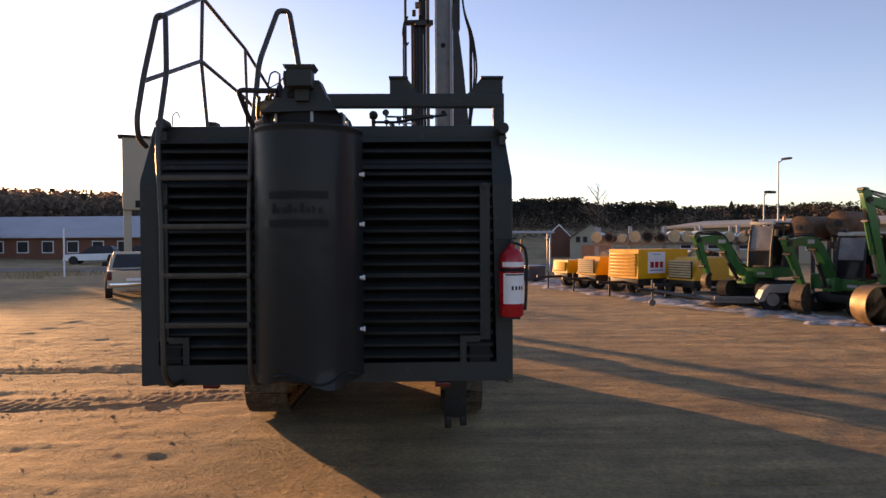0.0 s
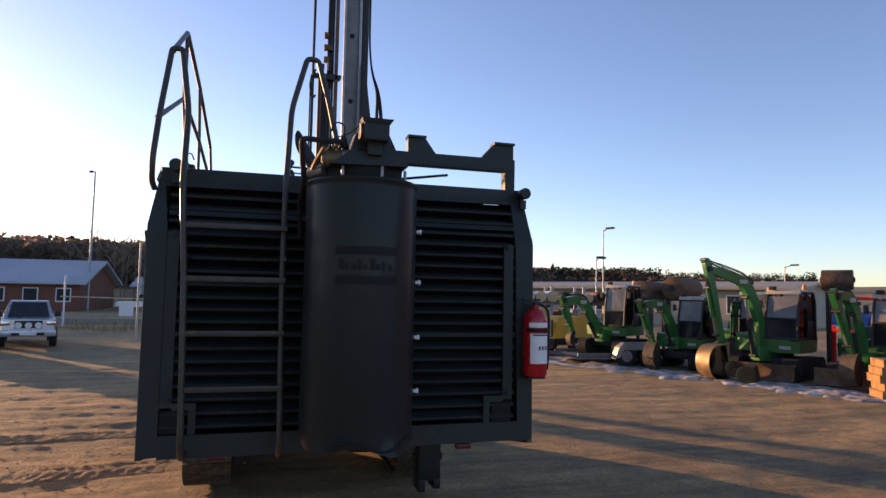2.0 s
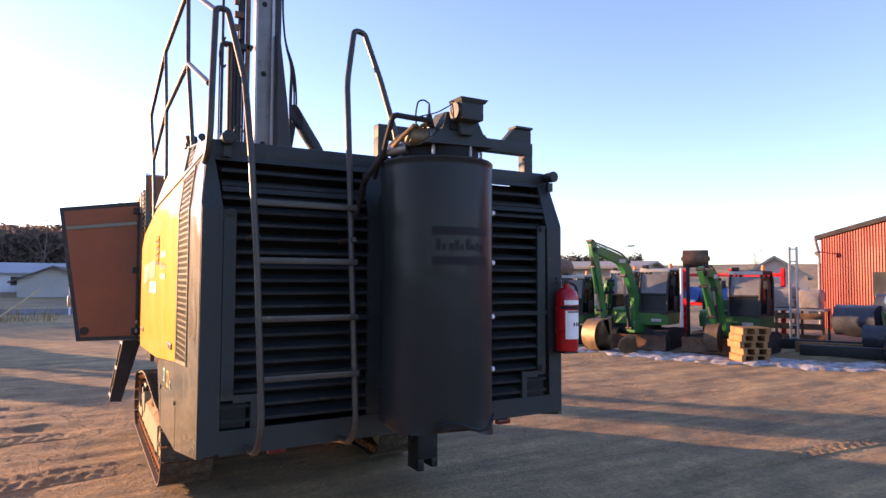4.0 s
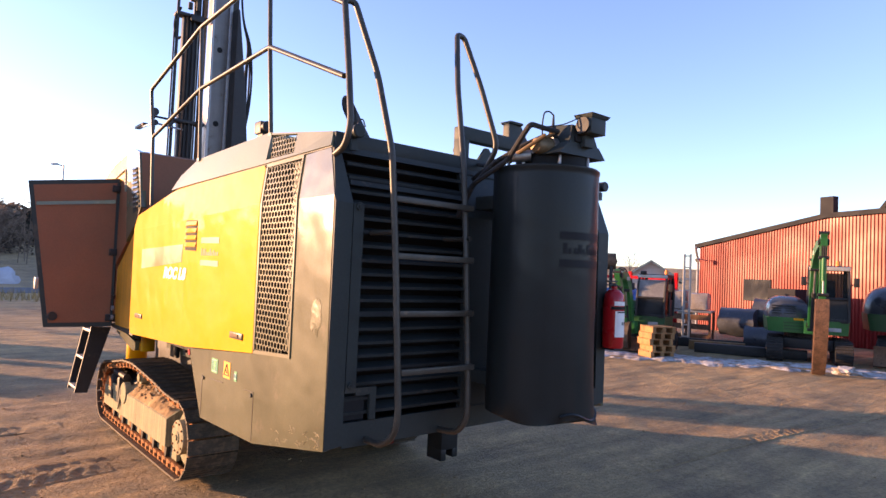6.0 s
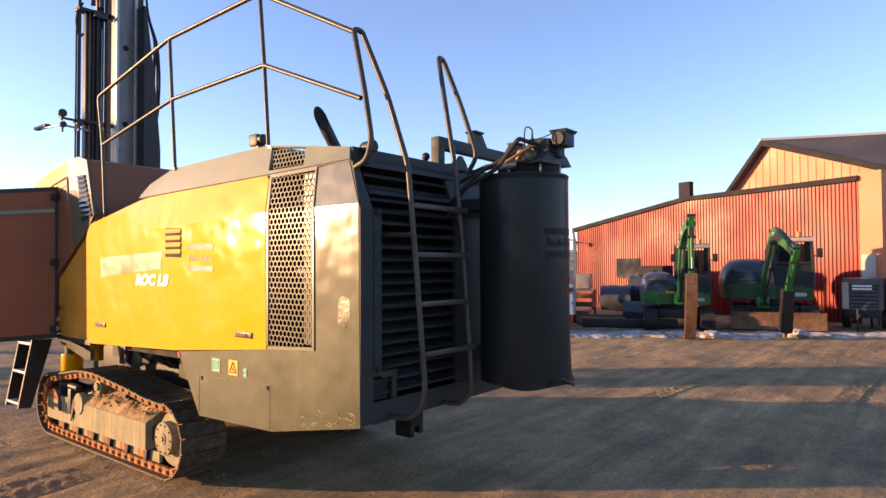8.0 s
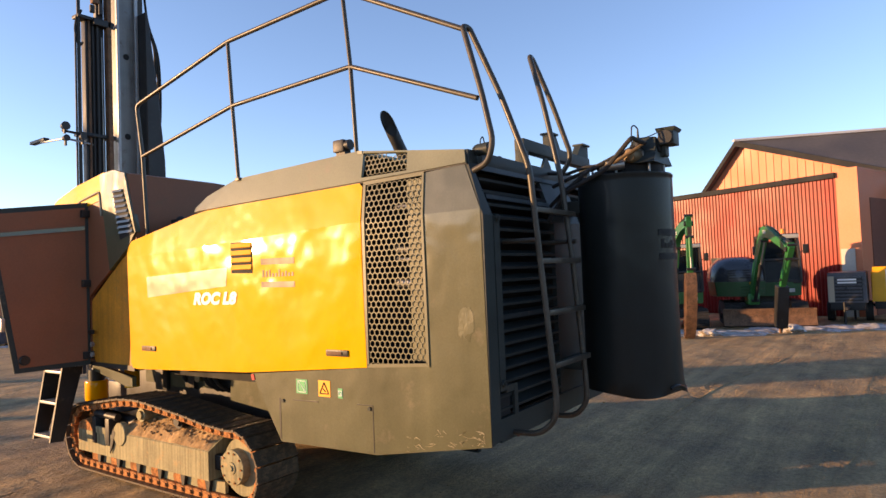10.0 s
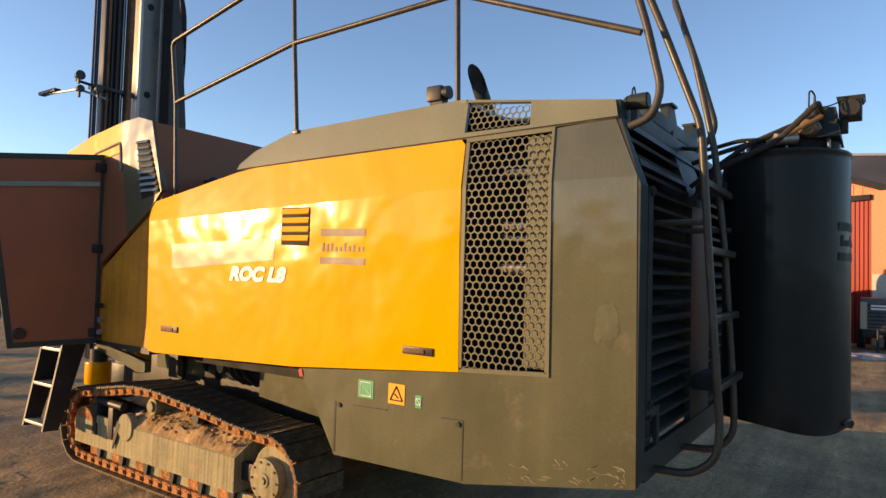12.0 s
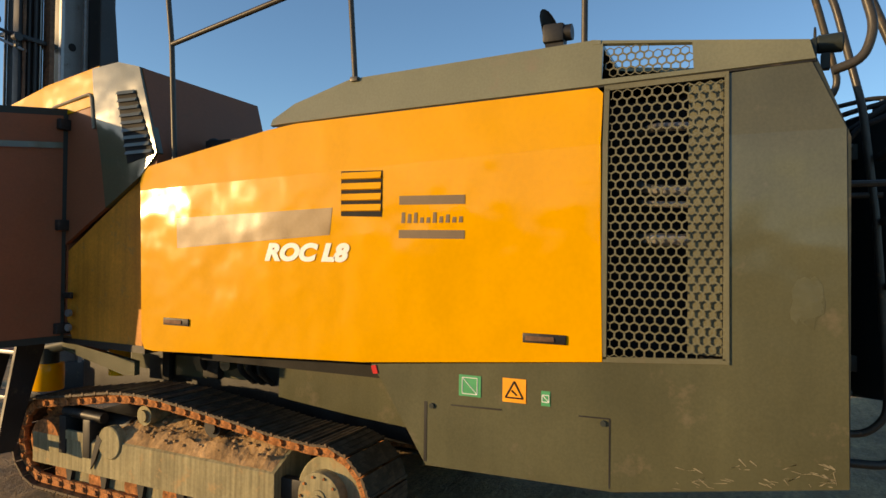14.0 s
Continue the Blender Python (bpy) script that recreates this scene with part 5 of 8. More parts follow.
for z in (2.3, 3.92, 5.60, 7.2, 8.8):
    bm = nb()
    box(bm, 0.38, 0.90, 11.38, 11.56, z, z + 0.05, 0.01)
    rp("mast_clamp", bm, M_BLACK)
bm = nb()
box(bm, 0.58, 0.86, 11.34, 11.46, 5.54, 5.64, 0.01)
cyl(bm, (0.56, 11.34, 5.70), (0.56, 11.34, 5.80), 0.035, None, 12)
cyl(bm, (0.68, 11.34, 5.70), (0.68, 11.34, 5.86), 0.03, None, 12)
rp("rod_gripper", bm, M_BLACK, None, "dark rod gripper")
for z, w in ((5.86, 0.10), (6.08, 0.16), (6.3, 0.08)):
    bm = nb()
    box(bm, 0.58, 0.58 + w, 11.36, 11.44, z, z + 0.10, 0.01)
    rp("gripper_tip", bm, M_RUST)
for x0, b in ((1.585, 0.06), (1.575, 0.04), (1.570, 0.01), (1.56, 0.0)):
    bm = nb()
    tube(bm, [(1.40, 11.50, 8.5), (1.40, 11.45, 6.3), (1.45, 11.44, 5.8), (x0 + b * 0.3, 11.42, 5.4), (x0 + b * 1.8, 11.52, 4.85), (x0 + b * 0.8, 11.45, 4.3), (x0 - 0.02, 11.45, 3.9), (1.50, 11.5, 2.4)], 0.018, 8, 0.3)
    rp("hose", bm, M_RUBBER)
for x0 in (0.41, 0.38):
    bm = nb()
    tube(bm, [(0.45, 11.42, 5.72), (x0, 11.42, 5.62), (x0 - 0.03, 11.42, 5.40), (x0 + 0.02, 11.42, 5.20), (0.46, 11.42, 5.26)], 0.014, 8, 0.08)
    rp("hose", bm, M_RUBBER)
# lamp bracket on the mast
bm = nb()
tube(bm, [(0.62, 11.42, 3.93), (0.07, 11.20, 3.90)], 0.018, 8)
rp("lamp_bracket", bm, M_BLACK)
bm = nb()
tube(bm, [(0.62, 11.46, 3.82), (0.10, 11.20, 3.80), (0.13, 12.10, 3.87)], 0.016, 8)
rp("lamp_arm", bm, M_GALV)
for x, z, r in ((0.07, 3.95, 0.058), (0.08, 3.79, 0.045), (0.30, 3.84, 0.045)):
    bm = nb()
    cyl(bm, (x, 11.10, z), (x, 11.18, z), r, r * 0.7, 16)
    box(bm, x - 0.012, x + 0.012, 11.13, 11.16, z - 0.10, z)
    rp("work_lamp", bm, M_BLACK)
bm = nb()
box(bm, 0.09, 0.17, 11.80, 12.24, 3.86, 3.905, 0.01)
rp("bar_lamp", bm, M_BLACK)
bm = nb()
box(bm, 0.80, 1.40, 11.25, 11.9, 0.0, 0.10, 0.02)
box(bm, 0.92, 1.28, 11.36, 11.8, 0.09, 0.4, 0.02)
rp("mast_foot", bm, M_BLACK)
bm = nb()
solid(bm, [(0.55, 8.9, 1.1), (0.95, 8.9, 1.1), (0.95, 8.9, 1.5), (0.55, 8.9, 1.5)], [(0.98, 11.42, 1.9), (1.20, 11.42, 1.9), (1.20, 11.42, 2.2), (0.98, 11.42, 2.2)])
rp("boom", bm, M_YEL)
# operator's side of the front body: unseen added block, its length set by the ground shadow
bm = nb()
box(bm, 0.30, 1.30, 7.60, 8.35, 0.95, 2.30, 0.05)
rp("far_side_block", bm, M_GREYD)

# ---- fire extinguisher on the rig's rear corner ----
ex = thing("fire_extinguisher", (1.385, 3.985, 1.255), 0, "red fire extinguisher with white labels hung on the rig", "fire extinguisher")
bm = nb()
prof = [(0.0, 0.0), (0.070, 0.002), (0.077, 0.015), (0.078, 0.35), (0.070, 0.395), (0.045, 0.425), (0.022, 0.435), (0.022, 0.455), (0.0, 0.457)]
rings = [[bm.verts.new((r * math.cos(a), r * math.sin(a), z)) for a in (2 * math.pi * k / 28 for k in range(28))] for r, z in prof if r > 0]
for a, b in zip(rings, rings[1:]):
    for k in range(28):
        bm.faces.new((a[k], a[(k + 1) % 28], b[(k + 1) % 28], b[k]))
bm.faces.new(rings[0][::-1]), bm.faces.new(rings[-1])
part("cylinder", bm, M_RED, ex)


def ext_patch(z0, z1, m, a0=-1.35, a1=1.35, lift=0.001, name="label"):
    bm = nb()
    r = 0.078 + lift
    vs = [[bm.verts.new((math.sin(a) * r, -math.cos(a) * r, z)) for z in (z0, z1)] for a in (a0 + (a1 - a0) * i / 16 for i in range(17))]
    for a, b in zip(vs, vs[1:]):
        bm.faces.new((a[0], b[0], b[1], a[1]))
    return part(name, bm, m, ex)


ext_patch(0.085, 0.275, M_WHITE, -0.8, 1.25)
ext_patch(0.315, 0.345, M_WHITE, -0.9, 1.3)
ext_patch(0.285, 0.308, M_DECAL, -1.2, 1.3, 0.003, "strap")
ext_patch(0.262, 0.271, M_DECAL, -0.6, 1.1, 0.002, "print_bar")
for i in range(4):
    a = -0.1 + i * 0.28
    ext_patch(0.172, 0.196, M_DECAL, a, a + 0.15, 0.002, "print_bar")
bm = nb()
cyl(bm, (0, 0, 0.44), (0, 0, 0.48), 0.02, 0.016, 12)
box(bm, -0.09, 0.03, -0.012, 0.012, 0.485, 0.497, 0.003)
box(bm, -0.085, 0.03, -0.010, 0.010, 0.460, 0.468, 0.003)
part("valve", bm, M_BLACK, ex)
bm = nb()
tube(bm, [(0.02, 0, 0.465), (0.085, 0.0, 0.44), (0.098, 0.0, 0.36), (0.092, 0.0, 0.12), (0.085, 0, 0.04)], 0.009, 8, 0.03)
part("hose", bm, M_RUBBER, ex)
bm = nb()
box(bm, -0.065, 0.05, -0.06, 0.06, -0.012, 0.0, 0.004)
part("holder", bm, M_BLACK, ex)

# ---- ground ----


def height(x, y):
    """The lie of the land: a flat yard, rising far off under the woods."""
    d = math.hypot(x - 2, y - 8)
    h = 0.0
    if d > 55:
        k = min(1.0, (d - 55) / 60.0)
        h += 4.6 * k * k * (3 - 2 * k)
    return h


def axis_steps(lo, hi, step, far):
    a = list(np.arange(lo, hi + 1e-6, step))
    s, v = step, hi
    while v < far:
        s *= 1.22
        v += s
        a.append(v)
    s, v = step, lo
    while v > -far:
        s *= 1.22
        v -= s
        a.insert(0, v)
    return a


def gz(x, y):
    """The ground's height with its fine unevenness near the rig."""
    z = height(x, y)
    if -7.6 < x < 14.6 and -3.6 < y < 17.6:
        z += 0.020 * noise.noise((x * 0.5, y * 0.9, 0)) + 0.011 * noise.noise((x * 1.5, y * 2.6, 4)) + 0.007 * noise.noise((x * 5.0, y * 7.0, 8)) + 0.004 * noise.noise((x * 15.0, y * 15.0, 2))
        if x < -1.0:                       # ruts and drag ridges on the side that the rig drove over
            z += (0.020 * noise.noise((x * 0.45, y * 3.4, 11)) + 0.012 * noise.noise((x * 3.4, y * 5.2, 6))) * min(1.0, (-1.0 - x) / 0.4)
        if -1.2 < x < 1.6 and 5.8 < y < 9.4:
            z = min(z, 0.02)
    return z - 0.008


gx, gy = axis_steps(-7.0, 14.0, 0.07, 900), axis_steps(-3.0, 17.0, 0.07, 900)
verts = [(x, y, gz(x, y)) for y in gy for x in gx]
nx = len(gx)
faces = [(j * nx + i, j * nx + i + 1, (j + 1) * nx + i + 1, (j + 1) * nx + i) for j in range(len(gy) - 1) for i in range(nx - 1)]
me = bpy.data.meshes.new("ground")
me.from_pydata(verts, [], faces)
me.shade_smooth()
me.materials.append(M_GROUND)
ground = tagged(new("ground", me), "frozen brown dirt yard with wheel ruts and grit", "ground", kind="structure")


def tyre_print(c, slope, x0, x1, wide, name="tyre_print"):
    """A lugged wheel track pressed into the dirt: herringbone lugs between low berms."""
    bm = nb()
    step, m = 0.022, 17
    prev = None
    n = int((x1 - x0) / step)
    for i in range(n + 1):
        x = x0 + step * i
        row = []
        for j in range(m):
            u = -1 + 2 * j / (m - 1)
            y = c + slope * x + 0.12 * math.sin(x * 0.5 + c) + u * wide
            v = abs(u)
            lug = math.sin((x + 0.10 * v + (0.06 if u > 0 else 0.0)) * 2 * math.pi / 0.125)
            soft = 0.5 + 0.5 * noise.noise((x * 1.3, c, 5))
            h = 0.003 + (0.013 * soft if lug > 0.1 and v < 0.8 else 0.0) + 0.008 * math.exp(-((v - 0.9) / 0.10) ** 2) + 0.006 * noise.noise((x * 20, y * 20, 0))
            if j in (0, m - 1) or i in (0, n):
                h = -0.02
            h *= min(1.0, (i + 1) / 30, (n - i + 1) / 30) if h > 0 else 1.0
            row.append(bm.verts.new((x, y, gz(x, y) + h)))
        if prev:
            for j in range(m - 1):
                bm.faces.new((prev[j], row[j], row[j + 1], prev[j + 1]))
        prev = row
    part(name, bm, M_GROUND, ground, angle=60)


for c, sl, x0, x1, w in ((8.75, 0.02, -7.0, -1.25, 0.17), (7.35, 0.12, -7.0, -1.15, 0.27), (3.1, -0.1, 2.0, 9.0, 0.14), (4.9, -0.1, 2.4, 9.5, 0.14)):
    tyre_print(c, sl, x0, x1, w)

# loose stones
bm = nb()
for i in range(1000):
    x, y = random.uniform(-6.5, 8), random.uniform(0.5, 12)
    r = random.uniform(0.004, 0.015) * (1 if i % 25 else 1.8)
    bmesh.ops.create_icosphere(bm, subdivisions=1, radius=r, matrix=Matrix.Translation((x, y, gz(x, y) + r * 0.1)) @ Matrix.Rotation(random.uniform(0, 6), 4, "Z") @ Matrix.Diagonal((1, random.uniform(0.6, 1), random.uniform(0.45, 0.8), 1)))
lone("stones", bm, M_MUD, "scattered small stones and clods on the dirt", "stones", kind="stuff", angle=20)

# clods of torn-up dirt beside the tracks
bm = nb()
for i in range(360):
    x, y = random.uniform(-5.5, -1.35), random.uniform(6.2, 10.5)
    if noise.noise((x * 0.6, y * 0.9, 3)) < -0.05:
        continue
    r = random.uniform(0.006, 0.015) * (1 if i % 12 else 1.5)
    q = Matrix.Translation((x, y, gz(x, y) + r * 0.15)) @ Matrix.Rotation(random.uniform(0, 6), 4, "Z") @ Matrix.Diagonal((random.uniform(0.8, 1.7), 1, random.uniform(0.35, 0.7), 1))
    vs = bmesh.ops.create_icosphere(bm, subdivisions=1, radius=r, matrix=q)["verts"]
    for v in vs:
        v.co += Vector((random.uniform(-1, 1), random.uniform(-1, 1), random.uniform(-0.6, 0.6))) * r * 0.22
lone("dirt_clods", bm, M_GROUND, "clods of torn-up frozen dirt beside the tracks", "clods", kind="stuff", angle=20)

# old snow along the row of machines
bm = nb()
SN = [(4.2, 29.0), (5.2, 22.6), (6.6, 18.2), (8.2, 14.3), (9.3, 11.9), (10.2, 9.9), (11.4, 8.2), (13.0, 5.7), (14.6, 3.4), (15.6, 1.4)]


def snow_at(k):
    k *= len(SN) - 1
    i = min(int(k), len(SN) - 2)
    return Vector((*SN[i], 0)).lerp(Vector((*SN[i + 1], 0)), k - i)


n_s = 420
prev = None
for i in range(n_s + 1):
    k = i / n_s
    p = snow_at(k)
    d = (snow_at(min(1, k + 0.01)) - snow_at(max(0, k - 0.01))).normalized()
    out = Vector((-d.y, d.x, 0)) * (1 if -d.y > 0 else -1)
    wide = 0.9 + 0.6 * noise.noise((k * 9, 1, 0)) + 0.3 * noise.noise((k * 40, 2, 0))
    inner = -0.20 + 0.5 * noise.noise((k * 22, 5, 0)) + 0.35 * noise.noise((k * 70, 7, 0)) + 0.15 * noise.noise((k * 190, 3, 0))
    row = []
    for j in range(13):
        u = j / 12
        q = p + out * (inner + (wide + 0.7) * u)
        hgt = math.sin(math.pi * u) ** 0.6 * (0.022 + 0.075 * noise.noise((q.x * 1.7, q.y * 1.7, 3)) + 0.04 * noise.noise((q.x * 6, q.y * 6, 3))) if 0 < j < 12 else -0.03
        row.append(bm.verts.new((q.x, q.y, hgt)))
    if prev:
        for j in range(12):
            bm.faces.new((prev[j], prev[j + 1], row[j + 1], row[j]))
    prev = row
lone("snow_bank", bm, M_SNOW, "low strip of dirty old snow along the machines", "snow", kind="structure", angle=60)
for x, y, r in ((12.75, 6.0, 0.24), (13.9, 4.3, 0.26)):
    bm = nb()
    bmesh.ops.create_icosphere(bm, subdivisions=3, radius=r)
    for v in bm.verts:
        v.co *= 1 + 0.8 * noise.noise(v.co * 5 + Vector((x, y, 0))) + 0.3 * noise.noise(v.co * 14)
        v.co.z *= 0.45
    lone("snow_lump", bm, M_SNOW, "lump of dirty snow on the dirt", "snow", "lumps of snow", loc=(x, y, 0.05))


# ---- excavators ----
def smooth_line(pts, n=4):
    """Points along a smooth curve through the corners of a line."""
    p = [Vector(q) for q in pts]
    p = [p[0] * 2 - p[1], *p, p[-1] * 2 - p[-2]]
    out = []
    for a, b, c, d in zip(p, p[1:], p[2:], p[3:]):
        for k in range(n):
            t = k / n
            out.append(0.5 * ((2 * b) + (c - a) * t + (2 * a - 5 * b + 4 * c - d) * t * t + (3 * b - a - 3 * c + d) * t ** 3))
    return out + [p[-2]]


def limb(bm, pts, widths, w):
    """A box-section arm along (reach, height) points, with its half height at both ends and the middle."""
    line = smooth_line([(0, r, z) for r, z in pts]) if len(pts) > 2 else [Vector((0, r, z)).lerp(Vector((0, *pts[1])), k / 4) for r, z in pts[:1] for k in range(5)]
    n = len(line) - 1
    up, dn = [], []
    for i, p in enumerate(line):
        d = (line[min(i + 1, n)] - line[max(i - 1, 0)]).normalized()
        nn = Vector((0, -d.z, d.y))
        k = i / n
        h = widths[0] + (widths[1] - widths[0]) * k * 2 if k < 0.5 else widths[1] + (widths[2] - widths[1]) * (k - 0.5) * 2
        up.append(p + nn * h)
        dn.append(p - nn * h)
    for i in range(n):
        q = [up[i], up[i + 1], dn[i + 1], dn[i]]
        solid(bm, [v - Vector((w, 0, 0)) for v in q], [v + Vector((w, 0, 0)) for v in q])
    bmesh.ops.remove_doubles(bm, verts=bm.verts, dist=0.0005)
    inner = [f for f in bm.faces if abs(f.normal.x) < 0.01 and all(len(e.link_faces) > 2 for e in f.edges if abs((e.verts[0].co - e.verts[1].co).x) < 0.001)]
    bmesh.ops.delete(bm, geom=inner, context="FACES_ONLY")
    return line


def excavator(loc, heading, s, post, yaw, boom, stick, bucket, label, tall=2.1, blade=True, hood=0.0, lift=0.0, dark=False, boom_w=0.085):
    """A compact excavator that faces along its own y. post: where the boom swings, and yaw its turn there;
    boom and stick: (reach, height) points in metres from that post; hood: the size of a domed engine cover beside the cab."""
    e = thing("excavator", (loc[0], loc[1], lift), heading, label, "excavator", "parked excavators")
    S = Matrix.Diagonal((s, s, s, 1))
    B = Matrix.Translation((*post, -lift)) @ Matrix.Rotation(radians(yaw), 4, "Z")

    def ep(name, bm, material, parent=None, lab="", angle=38):
        bm.transform(S)
        return part(name, bm, material, parent or e, lab, angle)

    def ap(name, bm, material, parent=None, lab="", angle=38):
        bm.transform(B)
        return part(name, bm, material, parent or e, lab, angle)
    for sx in (-1, 1):
        bm = nb()
        pts = []
        for k in range(28):
            a = 2 * math.pi * k / 28
            pts.append(((0.72 if math.cos(a) > 0 else -0.72) + 0.24 * math.cos(a), 0.25 + 0.25 * math.sin(a)))
        prism(bm, [(sx * 0.50, y, z) for y, z in pts], (sx * 0.32, 0, 0))
        bev_all(bm, 0.02, 1, 60)
        t = ep("crawler_track", bm, M_RUBBER)
        bm = nb()
        for k in range(22):
            y = -0.72 + 1.44 * k / 21
            for z0, z1 in ((0.495, 0.515), (-0.002, 0.01)):
                box(bm, min(sx * 0.50, sx * 0.83), max(sx * 0.50, sx * 0.83), y - 0.018, y + 0.018, z0, z1)
        for k in range(-5, 6):
            a = k * 0.27
            for c in (-1, 1):
                bmesh.ops.create_cube(bm, size=1, matrix=Matrix.Translation((sx * 0.665, c * (0.72 + 0.245 * math.cos(a)), 0.25 + 0.255 * math.sin(a))) @ Matrix.Rotation(c * a, 4, "X") @ Matrix.Diagonal((0.33, 0.022, 0.036, 1)))
        tagged(ep("tread", bm, M_RUBBER, t), kind="stuff")
        for y, r in ((-0.72, 0.17), (0.72, 0.17), (-0.3, 0.09), (0.05, 0.09), (0.4, 0.09)):
            bm = nb()
            z = 0.25 if r > 0.1 else 0.15
            cyl(bm, (sx * 0.70, y, z), (sx * 0.84, y, z), r, r * 0.8, 14)
            cyl(bm, (sx * 0.83, y, z), (sx * 0.855, y, z), r * 0.4, None, 10)
            ep("track_wheel", bm, M_BLACK, t)
    bm = nb()
    box(bm, -0.5, 0.5, -0.55, 0.55, 0.28, 0.52, 0.04)
    cyl(bm, (0, 0, 0.5), (0, 0, 0.66), 0.42, None, 24)
    ep("undercarriage", bm, M_BLACK)
    if blade:
        bm = nb()
        prism(bm, [(-0.9, y, z) for y, z in ((1.20, 0.02), (1.33, 0.05), (1.27, 0.16), (1.25, 0.27), (1.30, 0.41), (1.22, 0.41), (1.20, 0.25))], (1.8, 0, 0))
        bl = ep("dozer_blade", bm, M_RUST)
        for x in (-0.4, 0.4):
            bm = nb()
            box(bm, x - 0.05, x + 0.05, 0.5, 1.22, 0.18, 0.28, 0.01)
            ep("blade_arm", bm, M_RUST, bl)
    # superstructure
    bm = nb()
    ring = [(-0.78, 0.55), (-0.80, -0.35), (-0.70, -0.80), (-0.35, -1.02), (0.35, -1.02), (0.70, -0.80), (0.80, -0.35), (0.78, 0.45), (0.40, 0.66), (-0.50, 0.66)]
    solid(bm, [(x * 0.98, y * 0.98, 0.64) for x, y in ring], [(x, y, 0.94) for x, y in ring])
    bev_all(bm, 0.03, 2, 25)
    # dark: shade on the lower body comes from the darker green.
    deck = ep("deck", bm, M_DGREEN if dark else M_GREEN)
    bm = nb()
    box(bm, -0.62, -0.36, 0.655, 0.672, 0.72, 0.80, 0.004)
    ep("deck_lamp", bm, M_PALEPANE, deck)
    if hood:
        bm = nb()
        n, rings_, h = 9, [], hood
        for k in range(n + 1):
            u = k / n
            sh = math.sqrt(max(0.0, 1 - (u * 0.985) ** 2.8))
            rings_.append([bm.verts.new((0.46 + (x - 0.46) * (0.30 + 0.70 * sh), -0.10 + (y + 0.10) * (0.40 + 0.60 * sh), 0.98 + (0.50 * h) * u)) for x, y in ((0.0, 0.74), (0.25, 0.83), (0.52, 0.86), (0.80, 0.78), (0.93 * h, 0.50), (0.98 * h, -0.35), (0.85 * h, -0.80), (0.55, -0.98), (0.0, -0.95))])
        for a, b in zip(rings_, rings_[1:]):
            for j in range(9):
                bm.faces.new((a[j], a[(j + 1) % 9], b[(j + 1) % 9], b[j]))
        bm.faces.new(rings_[0][::-1]), bm.faces.new(rings_[-1])
        hd = ep("engine_hood", bm, M_HOOD, None, "domed dark grey engine hood", 50)
        for k in range(4):
            bm = nb()
            box(bm, 0.26, 0.74, 0.80, 0.855 - 0.012 * k, 1.06 + k * 0.055, 1.085 + k * 0.055, 0.004)
            ep("hood_slot", bm, M_BLACK, hd)
        bm = nb()
        solid(bm, [(x, y, 0.66) for x, y in ((-0.02, 0.78), (0.50, 0.90), (0.86 * h, 0.70), (0.96 * h, 0.0), (0.90 * h, -0.60), (-0.02, -0.6))], [(x, y, 0.985) for x, y in ((-0.02, 0.80), (0.52, 0.91), (0.90 * h, 0.72), (0.99 * h, 0.0), (0.92 * h, -0.60), (-0.02, -0.6))])
        bev_all(bm, 0.03, 2, 25)
        sp_ = ep("side_panel", bm, M_DGREEN if dark else M_GREEN, None, "green lower panel with slots")
        for k in range(3):
            bm = nb()
            prism(bm, [(0.02, 0.793, 0.72 + k * 0.07), (0.49, 0.903, 0.72 + k * 0.07), (0.49, 0.903, 0.745 + k * 0.07), (0.02, 0.793, 0.745 + k * 0.07)], (0, 0.010, 0))
            ep("panel_slot", bm, M_DGREEN, sp_)
        bm = nb()
        prism(bm, [(0.10, 0.825, 0.93), (0.30, 0.872, 0.93), (0.30, 0.872, 0.975), (0.10, 0.825, 0.975)], (0, 0.008, 0))
        ep("sticker", bm, M_SYEL, sp_)
    else:
        bm = nb()
        solid(bm, [(x, y, 0.94) for x, y in ((-0.76, -0.40), (0.78, -0.40), (0.70, -0.82), (0.35, -1.0), (-0.35, -1.0), (-0.70, -0.82))], [(x * 0.9, y * 0.96, 1.32) for x, y in ((-0.76, -0.42), (0.78, -0.42), (0.70, -0.80), (0.35, -0.96), (-0.35, -0.96), (-0.70, -0.80))])
        bev_all(bm, 0.06, 3, 25)
        hd = ep("engine_hood", bm, M_DGREEN, None, "", 50)
        bm = nb()
        box(bm, 0.12, 0.78, -0.40, 0.42, 0.93, 1.06, 0.03)
        ep("side_cover", bm, M_GREEN)
    for k in range(5):
        bm = nb()
        box(bm, -0.3, 0.3, -1.03, -0.985, 1.02 + k * 0.045, 1.045 + k * 0.045)
        ep("grille_bar", bm, M_BLACK, hd)
    # cab: frame, panes, roof, seat, mirrors, beacon
    x0, x1, y0, y1, z0, z1 = -0.76, -0.03, -0.46, 0.62, 0.94, tall / s - 0.05
    c = nb()
    box(c, x0, x1, y0, y1, z0 - 0.03, z0 + 0.06, 0.02)
    cab = ep("cab", c, M_BLACK, None, "black cab frame with glass all round")
    bars = []
